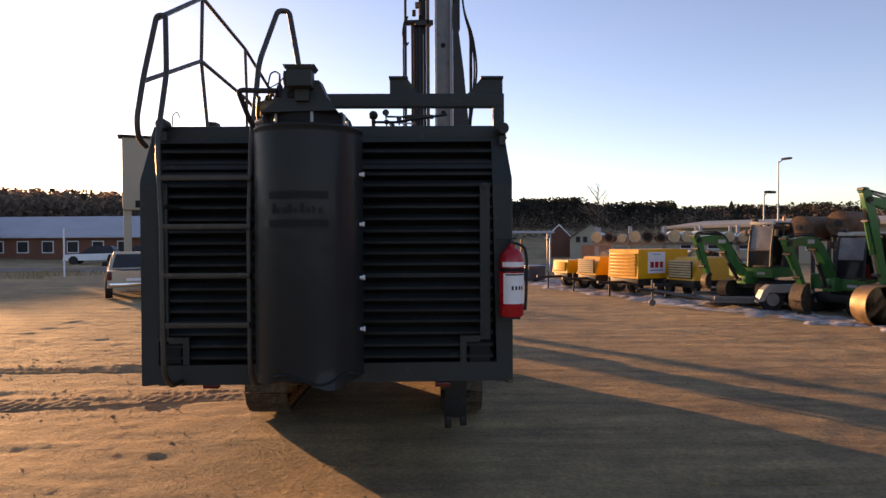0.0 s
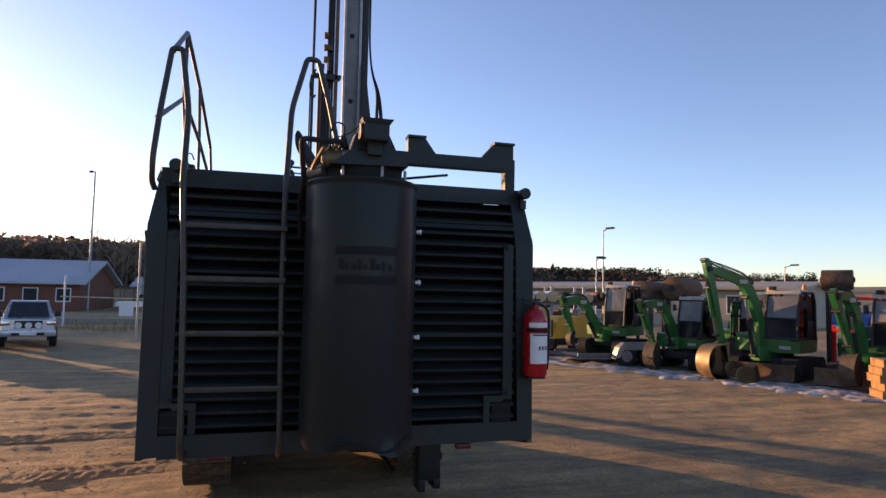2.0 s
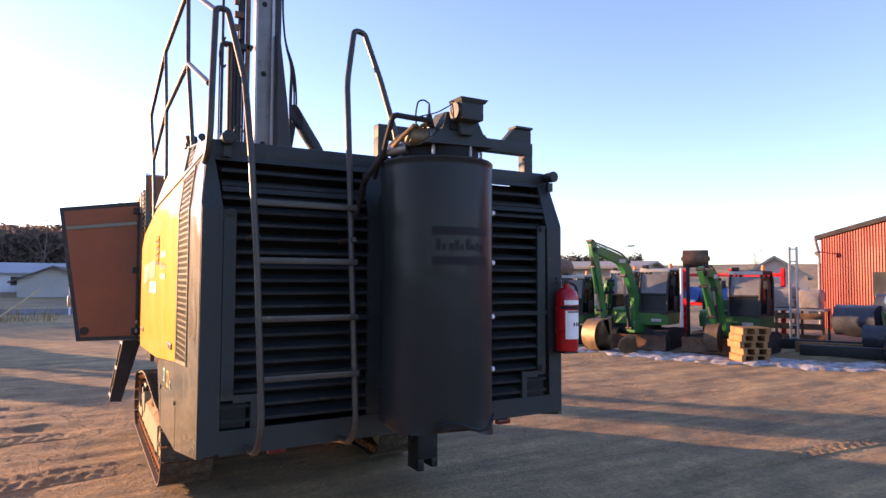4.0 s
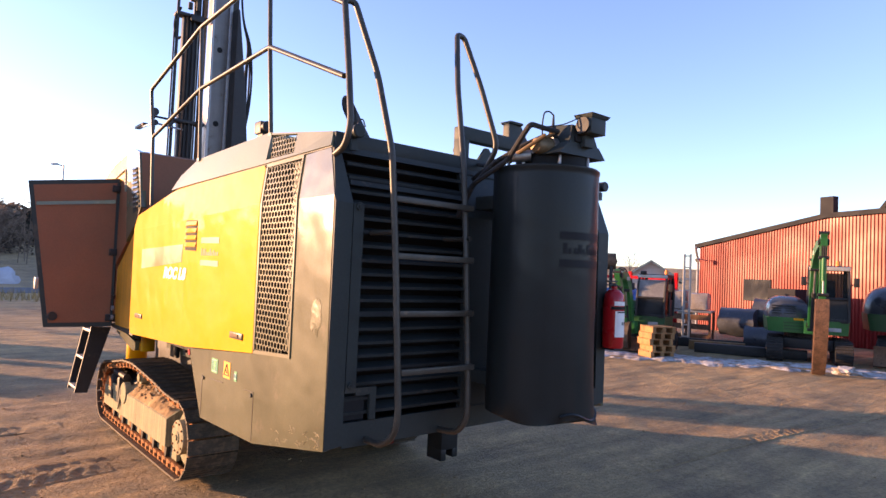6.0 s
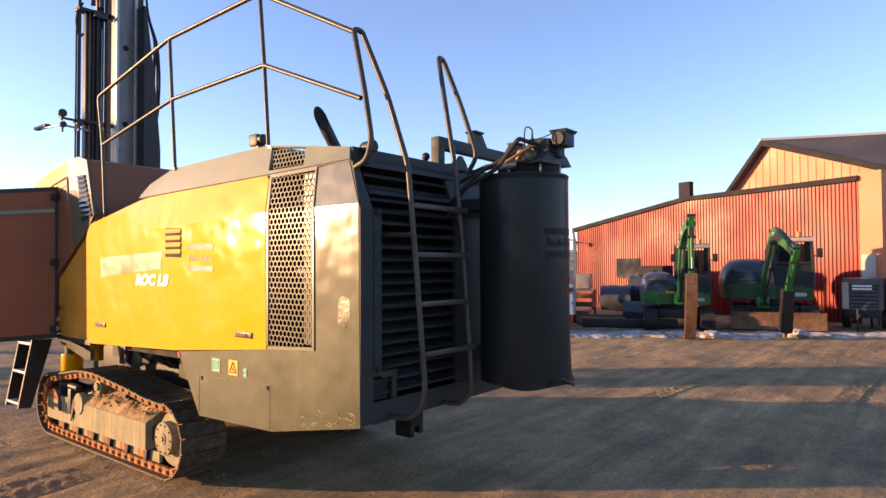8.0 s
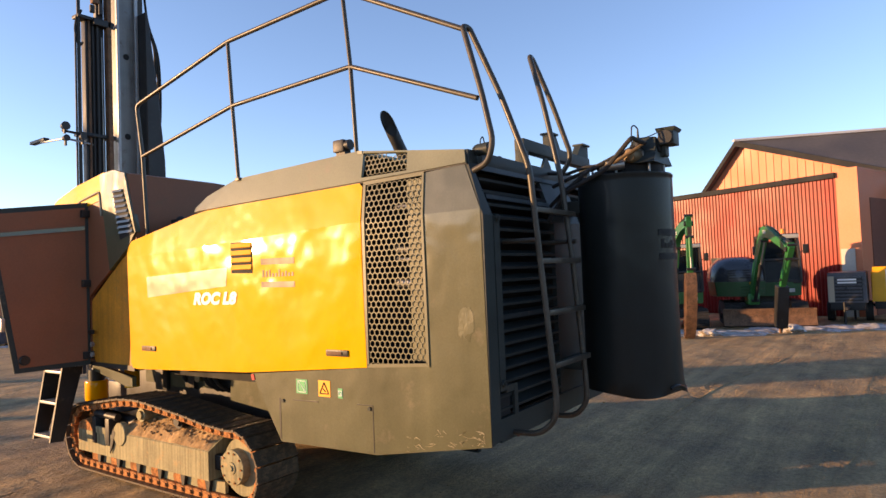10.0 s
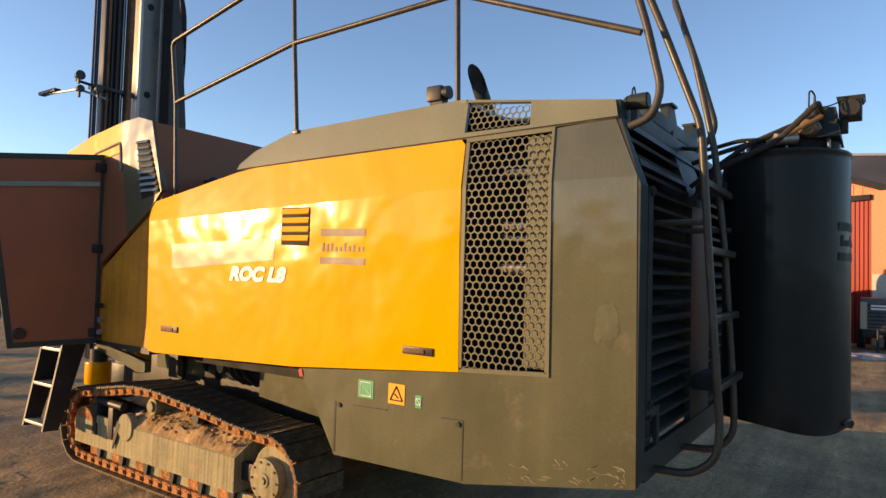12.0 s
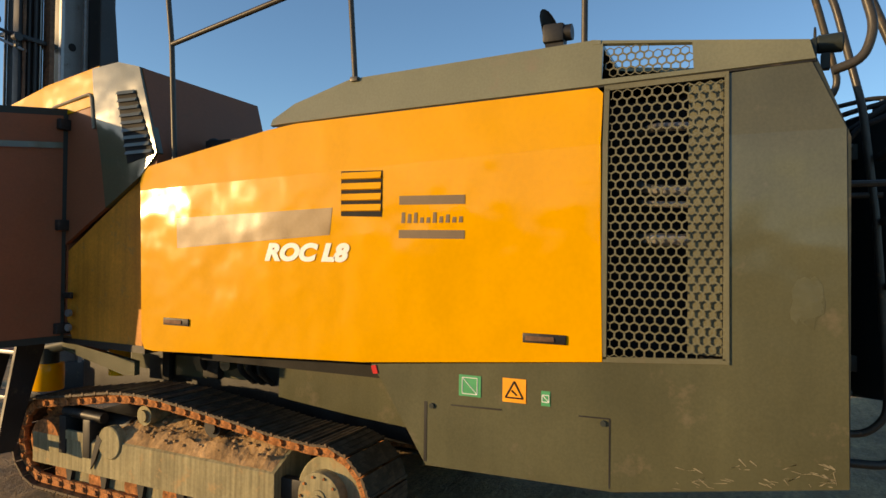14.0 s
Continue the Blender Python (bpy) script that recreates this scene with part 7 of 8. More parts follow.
def roller(loc, heading, r, ln, label, high=2.35):
    """A steel roller drum on a post stand."""
    d = thing("roller_drum", (*loc, 0), heading, label, "roller drum", "spare roller drums")
    zc = high
    bm = nb()
    cyl(bm, (0, -ln / 2, zc), (0, ln / 2, zc), r, None, 30)
    bev_all(bm, 0.02, 2, 40)
    s = part("shell", bm, M_RUST, d)
    for y in (-ln / 2 - 0.012, ln / 2 + 0.012):
        bm = nb()
        cyl(bm, (0, y - 0.02, zc), (0, y + 0.02, zc), r * 0.28, None, 16)
        cyl(bm, (0, y - 0.03, zc), (0, y + 0.03, zc), r * 0.12, None, 12)
        part("hub", bm, M_BLACK, s)
    bm = nb()
    for y in (-ln * 0.3, ln * 0.3):
        for x in (-r * 0.7, r * 0.7):
            box(bm, x - 0.04, x + 0.04, y - 0.04, y + 0.04, 0, zc - r * 0.62)
        box(bm, -r * 0.9, r * 0.9, y - 0.05, y + 0.05, zc - r - 0.06, zc - r + 0.02)
    part("stand", bm, M_BLACK, d)
    return d


roller((11.9, 18.4), -58, 0.33, 1.5, "brown steel roller drum on a stand behind excavators", 2.03)
roller((12.75, 17.9), -58, 0.34, 1.7, "brown steel roller drum on a stand behind excavators", 2.14)
roller((13.1, 12.45), 38, 0.24, 0.66, "rusty roller drum on a tall stand", 2.33)

# pallets leaning in a stack
ps = thing("pallet_stack", (11.17, 9.52, 0), -28, "stack of used wooden pallets on the snow", "pallets")
for k in range(5):
    sh, z = 0.04 * math.sin(k * 2.1), 0.05 + k * 0.145
    for j in range(5):
        bm = nb()
        box(bm, -0.30 + sh, 0.30 + sh, -0.24 + j * 0.12 - 0.045, -0.24 + j * 0.12 + 0.045, z + 0.085, z + 0.105)
        part("board", bm, M_WOOD, ps)
    for j in (-0.255, 0.0, 0.255):
        bm = nb()
        box(bm, j - 0.045 + sh, j + 0.045 + sh, -0.285, 0.285, z - 0.045, z + 0.083, 0.004)
        part("block", bm, M_WOOD, ps)
# upright ladder frame
lf = thing("ladder_frame", (15.2, 11.0, 0), 128, "pale steel ladder frame standing upright", "frame")
for x in (-0.085, 0.085):
    bm = nb()
    box(bm, x - 0.03, x + 0.03, -0.03, 0.03, 0, 2.66, 0.004)
    part("upright", bm, M_PALE, lf)
for k in range(8):
    bm = nb()
    box(bm, -0.056, 0.056, -0.02, 0.02, 0.2 + k * 0.34, 0.235 + k * 0.34)
    part("rung", bm, M_PALE, lf)
# blue drums in a red rack
br = thing("drum_rack", (15.6, 13.2, 0), -80, "red steel rack holding blue drums", "rack")
for x in (-1.5, 0, 1.5):
    bm = nb()
    box(bm, x - 0.05, x + 0.05, -0.05, 0.05, 0, 2.1)
    part("upright", bm, M_RED, br)
for z in (0.96, 1.86):
    bm = nb()
    box(bm, -1.55, 1.55, -0.06, 0.06, z, z + 0.1)
    part("beam", bm, M_RED, br)
for i in range(4):
    q = pose(15.6, 13.2, 1.30, 0, 0, -80) @ Matrix.Translation((-1.15 + i * 0.54, 0.1, 0))
    bm = nb()
    cyl(bm, (0, -0.35, 0), (0, 0.45, 0), 0.24, None, 22)
    for y in (-0.1, 0.2):
        cyl(bm, (0, y - 0.02, 0), (0, y + 0.02, 0), 0.25, None, 22)
    lone("drum", bm, M_BLUE, "blue plastic drum lying in a red rack", "drum", "blue drums", loc=q.translation, rz=-80)
# wrapped stacks
for i, (x, y, w, h) in enumerate(((15.8, 11.6, 0.55, 0.70), (16.02, 11.0, 0.50, 0.64))):
    bm = nb()
    box(bm, -w / 2, w / 2, -0.4, 0.4, 0.14, h, 0.05)
    bmesh.ops.subdivide_edges(bm, edges=[e for e in bm.edges if e.calc_length() > 0.3], cuts=3)
    for v in bm.verts:
        v.co += Vector((0.04, 0.04, 0.03)) * noise.noise(v.co * 6 + Vector((i, 0, 0)))
    lone("wrapped_bale", bm, M_WRAP, "pale wrapped goods on a steel crate", "goods", "wrapped bales", loc=(x, y, 0.86), rz=-70)
sc_ = thing("steel_crate", (15.9, 11.3, 0), -70, "dark rusty steel crate under wrapped goods", "crate")
bm = nb()
box(bm, -0.70, 0.70, -0.42, 0.42, 0.92, 0.98, 0.006)
part("top", bm, M_GALV, sc_)
for x in (-0.66, 0.0, 0.66):
    for y in (-0.38, 0.38):
        bm = nb()
        box(bm, x - 0.03, x + 0.03, y - 0.03, y + 0.03, 0.0, 0.918)
        part("post", bm, M_RUST, sc_)
for z in (0.12, 0.42, 0.70):
    bm = nb()
    box(bm, -0.66, 0.66, -0.385, -0.365, z, z + 0.16)
    part("side_board", bm, M_RUST, sc_)
for i, (x, y, r, ln) in enumerate(((16.0, 9.8, 0.42, 0.95), (16.7, 9.0, 0.44, 1.2), (15.55, 8.85, 0.34, 1.0))):
    bm = nb()
    cyl(bm, (0, -ln / 2, r), (0, ln / 2, r), r, r * 0.95, 24)
    bmesh.ops.subdivide_edges(bm, edges=[e for e in bm.edges if e.calc_length() > 0.6], cuts=5)
    for v in bm.verts:
        v.co += Vector((1, 1, 1)) * 0.05 * noise.noise(v.co * 4 + Vector((i * 3, 0, 0)))
    lone("wrapped_pipe", bm, M_TARP, "large pipe wrapped in dark plastic on the ground", "pipe", "wrapped pipes", loc=(x, y, (0.30, 0.56, 0.0)[i]), rz=12)
for i, (x, y, ln, m) in enumerate(((14.0, 8.6, 2.6, M_BLACK), (14.3, 9.6, 1.4, M_WOOD), (15.0, 9.75, 2.6, M_BLACK))):
    bm = nb()
    box(bm, -ln / 2, ln / 2, -0.12, 0.12, 0.0, 0.24, 0.01)
    lone("lying_beam", bm, m, "dark steel beam lying on the ground" if m is M_BLACK else "pale timber lying on the ground", "beam", "lying beams", loc=(x, y, 0), rz=-62)
bm = nb()
box(bm, -0.5, 0.5, -0.3, 0.3, 0, 1.75, 0.02)
lone("steel_cabinet", bm, M_TRIM, "grey steel cabinet standing before the red shed", "cabinet", loc=(18.9, 9.6, 0), rz=72)

# ---- the red shed ----
SA = Vector((18.95, 3.5, 0))
SD = Vector((3.47, 10.9, 0)).normalized()
SN_ = Vector((SD.y, -SD.x, 0))            # away from the yard
shed = thing("shed", SA, 0, "red corrugated shed with a taller orange-red gabled hall", "shed", kind="structure")


def sp(s, off, z):
    """A place on the shed, from its near corner: along the front, back from it, and up."""
    return SD * s + SN_ * off + Vector((0, 0, z))


def eave(s):
    return 4.24 - 0.014 * s if s < 5.9 else 4.157 - (s - 5.9) * 0.154


# corrugated sheets, each a part
for k in range(11):
    bm = nb()
    s, e, n = k * 11.45 / 11, (k + 1) * 11.45 / 11, 18
    rows = []
    for i in range(n + 1):
        u = s + (e - s) * i / n
        for du in (-0.011, 0.011):
            uu = u + du
            off = (-0.032 if i % 2 else 0.0) if du > 0 else (0.0 if i % 2 else -0.032)
            rows.append((bm.verts.new(sp(uu, off, 0.0)), bm.verts.new(sp(uu, off, eave(max(0, uu)) - 0.02))))
    for a, b in zip(rows, rows[1:]):
        bm.faces.new((a[0], b[0], b[1], a[1]))
    part("cladding_sheet", bm, M_REDWALL, shed, angle=20)
bm = nb()
prism(bm, [sp(0, 0.01, 0), sp(11.45, 0.01, 0), sp(11.45, 0.01, eave(11.45)), sp(5.9, 0.01, eave(5.9)), sp(0, 0.01, eave(0))], SN_ * 0.2)
part("wall", bm, M_REDWALL, shed)
bm = nb()
prism(bm, [sp(11.45, 0, 0), sp(11.45, 7, 0), sp(11.45, 7, eave(11.45)), sp(11.45, 0, eave(11.45))], SD * -0.15)
part("wall", bm, M_REDWALL, shed)
bm = nb()
prism(bm, [sp(-0.02, -0.12, eave(0)), sp(5.9, -0.12, eave(5.9)), sp(11.65, -0.12, eave(11.65)), sp(11.65, -0.12, eave(11.65) + 0.16), sp(5.9, -0.12, eave(5.9) + 0.16), sp(-0.02, -0.12, eave(0) + 0.16)], SN_ * 3.2)
part("lean_to_roof", bm, M_TRIM, shed)
bm = nb()
tube(bm, [sp(11.55, -0.16, eave(11.5) + 0.02), sp(11.62, -0.05, 3.1), sp(11.62, 0.05, 2.8), sp(11.62, 0.05, 0.1)], 0.05, 8, 0.1)
part("downpipe", bm, M_GALV, shed)
bm = nb()
for c in ((6.28, 0.45),):
    prism(bm, [sp(c[0] - 0.24, c[1], 4.0), sp(c[0] + 0.24, c[1], 4.0), sp(c[0] + 0.24, c[1], 4.95), sp(c[0] - 0.24, c[1], 4.95)], SN_ * 0.25)
part("chimney", bm, M_TRIM, shed)
bm = nb()
prism(bm, [sp(-0.62, -0.02, 0), sp(0.0, -0.02, 0), sp(0.0, -0.02, 4.50), sp(-0.62, -0.02, 4.50)], SN_ * 3.2)
part("corner_wall", bm, M_REDWOOD, shed)
RIDGE = SN_ * 0.65 - SD * 0.76            # the hall stands askew behind the shed
bm = nb()
prism(bm, [sp(-0.2, 3.0, 0), sp(6.7, 3.0, 0), sp(6.7, 3.0, 3.6), sp(4.46, 3.0, 6.27), sp(0.30, 3.0, 4.74), sp(-0.2, 3.0, 4.6)], SN_ * 0.2)
gable = part("gable_wall", bm, M_REDWOOD, shed)
for i in range(22):
    u = 0.4 + i * 0.28
    top = 4.74 + (u - 0.30) * 0.3705 if u < 4.46 else 6.27 - (u - 4.46) * 1.415
    if top > 4.3:
        bm = nb()
        prism(bm, [sp(u, 2.98, 3.5), sp(u + 0.05, 2.98, 3.5), sp(u + 0.05, 2.98, top - 0.05), sp(u, 2.98, top - 0.05)], SN_ * 0.03)
        part("batten", bm, M_REDWOOD, gable)
bm = nb()
prism(bm, [sp(-0.75, 2.7, 4.38), sp(4.46, 2.7, 6.31), sp(4.46, 2.7, 6.46), sp(-0.75, 2.7, 4.53)], RIDGE * 11)
part("roof", bm, M_ROOF, shed)
bm = nb()
prism(bm, [sp(4.46, 2.7, 6.31), sp(6.9, 2.7, 3.36), sp(6.9, 2.7, 3.51), sp(4.46, 2.7, 6.46)], SN_ * 14)
part("roof", bm, M_ROOF, shed)
bm = nb()
prism(bm, [sp(-0.78, 2.66, 4.34), sp(4.46, 2.66, 6.28), sp(4.46, 2.66, 6.50), sp(-0.78, 2.66, 4.56)], SN_ * 0.06)
prism(bm, [sp(4.46, 2.66, 6.28), sp(6.95, 2.66, 3.28), sp(6.95, 2.66, 3.50), sp(4.46, 2.66, 6.50)], SN_ * 0.06)
part("barge_board", bm, M_TRIM, shed)
bm = nb()
prism(bm, [sp(4.46, 2.64, 6.47), sp(4.56, 2.64, 6.46), sp(4.56, 2.64, 6.54), sp(4.46, 2.64, 6.56)], RIDGE * 11)
part("ridge_cap", bm, M_SNOWROOF, shed)
bm = nb()
a, b = sp(-0.62, 3.25, 0), sp(-0.62, 3.25, 0) + RIDGE * 10
prism(bm, [a, b, b + Vector((0, 0, 4.40)), a + Vector((0, 0, 4.40))], SD * 0.2)
part("side_wall", bm, M_REDWOOD, shed)
bm = nb()
prism(bm, [sp(-0.60, 0.0, 0), sp(-0.60, 16, 0), sp(-0.60, 16, 4.5), sp(-0.60, 0.0, 4.5)], SD * 0.2)
part("side_wall", bm, M_REDWOOD, shed)
for o0, o1 in ((0.8, 2.6), (4.5, 8.0), (9.5, 13.0)):
    bm = nb()
    prism(bm, [sp(-0.64, o0, 0.0), sp(-0.64, o1, 0.0), sp(-0.64, o1, 3.6), sp(-0.64, o0, 3.6)], SD * 0.05)
    part("gate", bm, M_BRICK, shed)
bm = nb()
prism(bm, [sp(-0.44, -0.05, 0.0), sp(-0.06, -0.05, 0.0), sp(-0.06, -0.05, 2.05), sp(-0.44, -0.05, 2.05)], SN_ * 0.04)
part("door", bm, M_PALE, shed)
bm = nb()
tube(bm, [sp(11.0, -0.05, 2.75), sp(11.0, -0.5, 2.8)], 0.02, 6)
cyl(bm, sp(11.0, -0.5, 2.8), sp(11.0, -0.6, 2.72), 0.05, 0.11, 12)
part("wall_lamp", bm, M_GALV, shed)
bm = nb()
prism(bm, [sp(8.0, -0.06, 1.25), sp(9.2, -0.06, 1.25), sp(9.2, -0.06, 2.05), sp(8.0, -0.06, 2.05)], SN_ * 0.05)
part("window", bm, M_WINDOW, shed)
bm = nb()
prism(bm, [sp(3.35, -0.06, 1.35), sp(4.15, -0.06, 1.35), sp(4.15, -0.06, 1.95), sp(3.35, -0.06, 1.95)], SN_ * 0.05)
part("window", bm, M_WINDOW, shed)

# ---- pickups ----


def pickup(loc, heading, paint, label, lamps, size=1.0):
    """A crew-cab pickup, its front along its own y."""
    c = thing("pickup", (*loc, 0), heading, label, "car", "parked pickups")
    c.scale = (size, size, size)
    bm = nb()
    low = [(-0.86, -2.5), (0.86, -2.5), (0.88, 1.9), (0.80, 2.45), (-0.80, 2.45), (-0.88, 1.9)]
    solid(bm, [(x, y, 0.42) for x, y in low], [(x * 0.97, y * 0.99, 1.02) for x, y in low])
    bev_all(bm, 0.07, 3, 30)
    body = part("body", bm, paint, c)
    bm = nb()
    solid(bm, [(-0.80, -0.75, 1.0), (0.80, -0.75, 1.0), (0.80, 1.35, 1.0), (-0.80, 1.35, 1.0)], [(-0.62, -0.60, 1.66), (0.62, -0.60, 1.66), (0.62, 0.55, 1.66), (-0.62, 0.55, 1.66)])
    bev_all(bm, 0.06, 3, 30)
    cab = part("cabin", bm, paint, c)
    for q in ([(-0.66, 1.30, 1.06), (0.66, 1.30, 1.06), (0.55, 0.65, 1.60), (-0.55, 0.65, 1.60)], [(-0.68, -0.76, 1.08), (0.68, -0.76, 1.08), (0.55, -0.635, 1.58), (-0.55, -0.635, 1.58)],
              [(-0.80, -0.6, 1.08), (-0.80, 1.05, 1.08), (-0.655, 0.48, 1.58), (-0.655, -0.5, 1.58)], [(0.80, -0.6, 1.08), (0.80, 1.05, 1.08), (0.655, 0.48, 1.58), (0.655, -0.5, 1.58)]):
        bm = nb()
        qv = [Vector(p) for p in q]
        nrm = (qv[1] - qv[0]).cross(qv[3] - qv[0]).normalized()
        ctr = sum(qv, Vector()) / 4
        if nrm.dot(Vector((ctr.x, ctr.y - 0.2, 0.3))) < 0:
            nrm = -nrm
        prism(bm, [p + nrm * 0.012 for p in qv], nrm * 0.006)
        part("window", bm, M_WINDOW, cab)
    for x in (-0.80, 0.80):
        for y in (-1.55, 1.55):
            bm = nb()
            cyl(bm, (x - 0.12, y, 0.36), (x + 0.12, y, 0.36), 0.36, None, 24)
            bev_all(bm, 0.03, 2, 40)
            w = part("wheel", bm, M_RUBBER, c)
            bm = nb()
            cyl(bm, (x - 0.125, y, 0.36), (x + 0.125, y, 0.36), 0.21, None, 16)
            part("rim", bm, M_GALV, w)
        bm = nb()
        box(bm, x * 1.16 - 0.10, x * 1.16 + 0.10, 0.92, 1.02, 1.08, 1.28, 0.03)
        part("mirror", bm, M_BLACK, c)
        bm = nb()
        box(bm, x * 0.86 - 0.15, x * 0.86 + 0.15, 2.33, 2.44, 0.80, 0.97, 0.03)
        part("headlight", bm, M_CHROME, c)
        bm = nb()
        box(bm, x * 0.98 - 0.08, x * 0.98 + 0.08, -2.51, -2.40, 0.70, 1.0, 0.02)
        part("tail_light", bm, M_REDLENS, c)
    bm = nb()
    box(bm, -0.42, 0.42, 2.38, 2.46, 0.72, 0.98, 0.02)
    part("grille", bm, M_BLACK, c)
    bm = nb()
    box(bm, -0.86, 0.86, 2.30, 2.52, 0.42, 0.66, 0.05)
    part("bumper", bm, paint if lamps else M_CHROME, c)
    bm = nb()
    box(bm, -0.80, 0.80, -2.58, -2.45, 0.45, 0.60, 0.03)
    part("bumper", bm, paint if lamps else M_CHROME, c)
    bm = nb()
    box(bm, -0.5, 0.5, 2.50, 2.53, 0.46, 0.56)
    part("trim", bm, M_BLACK, c)
    bm = nb()
    box(bm, -0.66, 0.66, -2.2, -0.85, 0.98, 1.025)
    part("bed_floor", bm, M_BLACK, c)
    bm = nb()
    box(bm, -0.25, 0.25, -2.60, -2.58, 0.66, 0.76)
    part("number_plate", bm, M_WHITE, c)
    bm = nb()
    box(bm, -0.25, 0.25, 2.53, 2.54, 0.47, 0.56)
    part("number_plate", bm, M_WHITE, c)
    if lamps:
        for x in (-0.30, 0.0, 0.30):
            bm = nb()
            cyl(bm, (x, 2.46, 0.82), (x, 2.58, 0.82), 0.09, 0.11, 18)
            part("spot_lamp", bm, M_WHITE, c)
    return c


pickup((-7.4, 23.4), 197, M_SILVER, "silver pickup with three round spot lamps, facing the yard", True, 0.82)
pickup((-9.1, 21.2), 27, M_BEIGE, "beige pickup seen from behind on the dirt", False, 0.84)

# ---- tall sign, gate, poles ----
sg = thing("sign_tower", (-11.8, 28.1, 0), 23, "tall tan sign board on two posts by the road", "sign")
bm = nb()
box(bm, -0.80, 0.80, -0.30, 0.30, 3.1, 6.2, 0.03)
part("board", bm, M_SIGN, sg)
bm = nb()
box(bm, -0.97, 0.97, -0.40, 0.40, 6.2, 6.30, 0.02)
part("cap", bm, M_TRIM, sg)
bm = nb()
box(bm, -0.30, 0.25, -0.33, -0.295, 3.2, 3.5)
part("emblem", bm, M_TRIM, sg)
for x in (-0.62, 0.62):
    bm = nb()
    box(bm, x - 0.15, x + 0.15, -0.12, 0.12, 0, 3.15, 0.01)
    part("post", bm, M_SIGN, sg)


def lamp_pole(loc, h, arm, heading, label, r=0.06):
    p = thing("street_lamp", (*loc, height(*loc)), heading, label, "lamp post", "lamp posts")
    bm = nb()
    cyl(bm, (0, 0, 0), (0, 0, h), r, r * 0.6, 12)
    part("pole", bm, M_GALV, p)
    bm = nb()
    tube(bm, [(0, 0, h - 0.1), (0, arm, h + 0.1)], r * 0.5, 6)
    box(bm, -0.14, 0.14, arm - 0.1, arm + 0.5, h + 0.04, h + 0.16, 0.03)
    part("lamp_head", bm, M_TRIM, p)


lamp_pole((17.0, 31.0), 3.9, 0.3, -60, "short lamp post in the yard", 0.05)
lamp_pole((22.3, 39.5), 6.5, 0.4, 200, "tall lamp post by the long hall")
lamp_pole((41.0, 43.0), 4.7, 0.6, 200, "lamp post by the road")
lamp_pole((7.0, 60.4), 9.2, 0.8, 30, "tall pale lamp post across the road", 0.11)
lamp_pole((-13.9, 58.5), 11.5, 0.8, 30, "tall pale lamp post across the road", 0.11)
gt = thing("gate", (-4.6, 24.6, 0), 12, "white steel gate post with a small sign", "gate")
bm = nb()
cyl(bm, (0.15, 0, 0), (0.15, 0, 3.4), 0.035, None, 12)
part("post", bm, M_CREAM, gt)
bm = nb()
tube(bm, [(0.3, 0, 1.45), (-2.2, 0.1, 1.5)], 0.02, 8)
tube(bm, [(0.45, 0.0, 0.15), (2.0, 0.3, 1.35)], 0.026, 8)
cyl(bm, (0.33, 0, 0), (0.33, 0, 1.5), 0.03, None, 10)
part("bar", bm, M_PIPE, gt)
bm = nb()
box(bm, -0.42, 0.02, -0.05, -0.03, 0.85, 1.35)
part("board", bm, M_WHITEP, gt)
for x, y in ((-9.2, 34.0), (-13.5, 33.0), (-17.5, 32.0), (-2.0, 35.0)):
    bm = nb()
    cyl(bm, (0, 0, 0), (0, 0, 2.4), 0.042, None, 10)
    lone("white_post", bm, M_WHITEP, "white steel post at the edge of the yard", "post", "white posts", loc=(x, y, 0))

bm = nb()
cyl(bm, (0, 0, 0), (0, 0, 2.15), 0.045, None, 12)
box(bm, -0.09, 0.09, -0.09, 0.09, 0, 0.02)
lone("white_post", bm, M_WHITEP, "white steel post behind the row of excavators", "post", "white posts", loc=(16.58, 15.88, 0))


def crate(loc, rz, w, d, h):
    """A dark crate with a lid on two runners."""
    c = thing("crate", (*loc, 0), rz, "dark covered crate at the snowy edge of the yard", "crate", "dark crates")
    bm = nb()
    box(bm, -w / 2, w / 2, -d / 2, d / 2, 0.08, h, 0.03)
    part("body", bm, M_TARP, c)
    bm = nb()
    box(bm, -w / 2 - 0.03, w / 2 + 0.03, -d / 2 - 0.03, d / 2 + 0.03, h + 0.002, h + 0.05, 0.015)
    part("lid", bm, M_GALV, c)
    for x in (-w * 0.35, w * 0.35):
        bm = nb()
        box(bm, x - 0.05, x + 0.05, -d / 2, d / 2, 0, 0.078)
        part("runner", bm, M_WOOD, c)


crate((4.05, 27.0), 12, 0.95, 0.8, 0.56)
crate((4.95, 26.4), 25, 0.80, 0.75, 0.62)
bm = nb()
box(bm, -0.045, 0.045, -0.045, 0.045, 0, 1.75, 0.01)
lone("wooden_post", bm, M_WOOD, "pale weathered wooden post beside dark crates", "post", loc=(4.62, 27.2, 0), rz=15)

# ---- road and far buildings ----
bm = nb()
prism(bm, [(-80, 38, 0.0), (0, 36, 0.0), (12, 40, 0.0), (12, 45, 0.0), (0, 42, 0.0), (-80, 45, 0.0)], (0, 0, 0.015))
M_ASPH = mat("cold asphalt", (0.075, 0.078, 0.082), 0.8, 0.0, 0.2, 0.5, (0.2, 0.2, 0.2), 0.05, 0.2, 20)
lone("road", bm, M_ASPH, "grey asphalt road beyond the yard", "road", kind="structure")


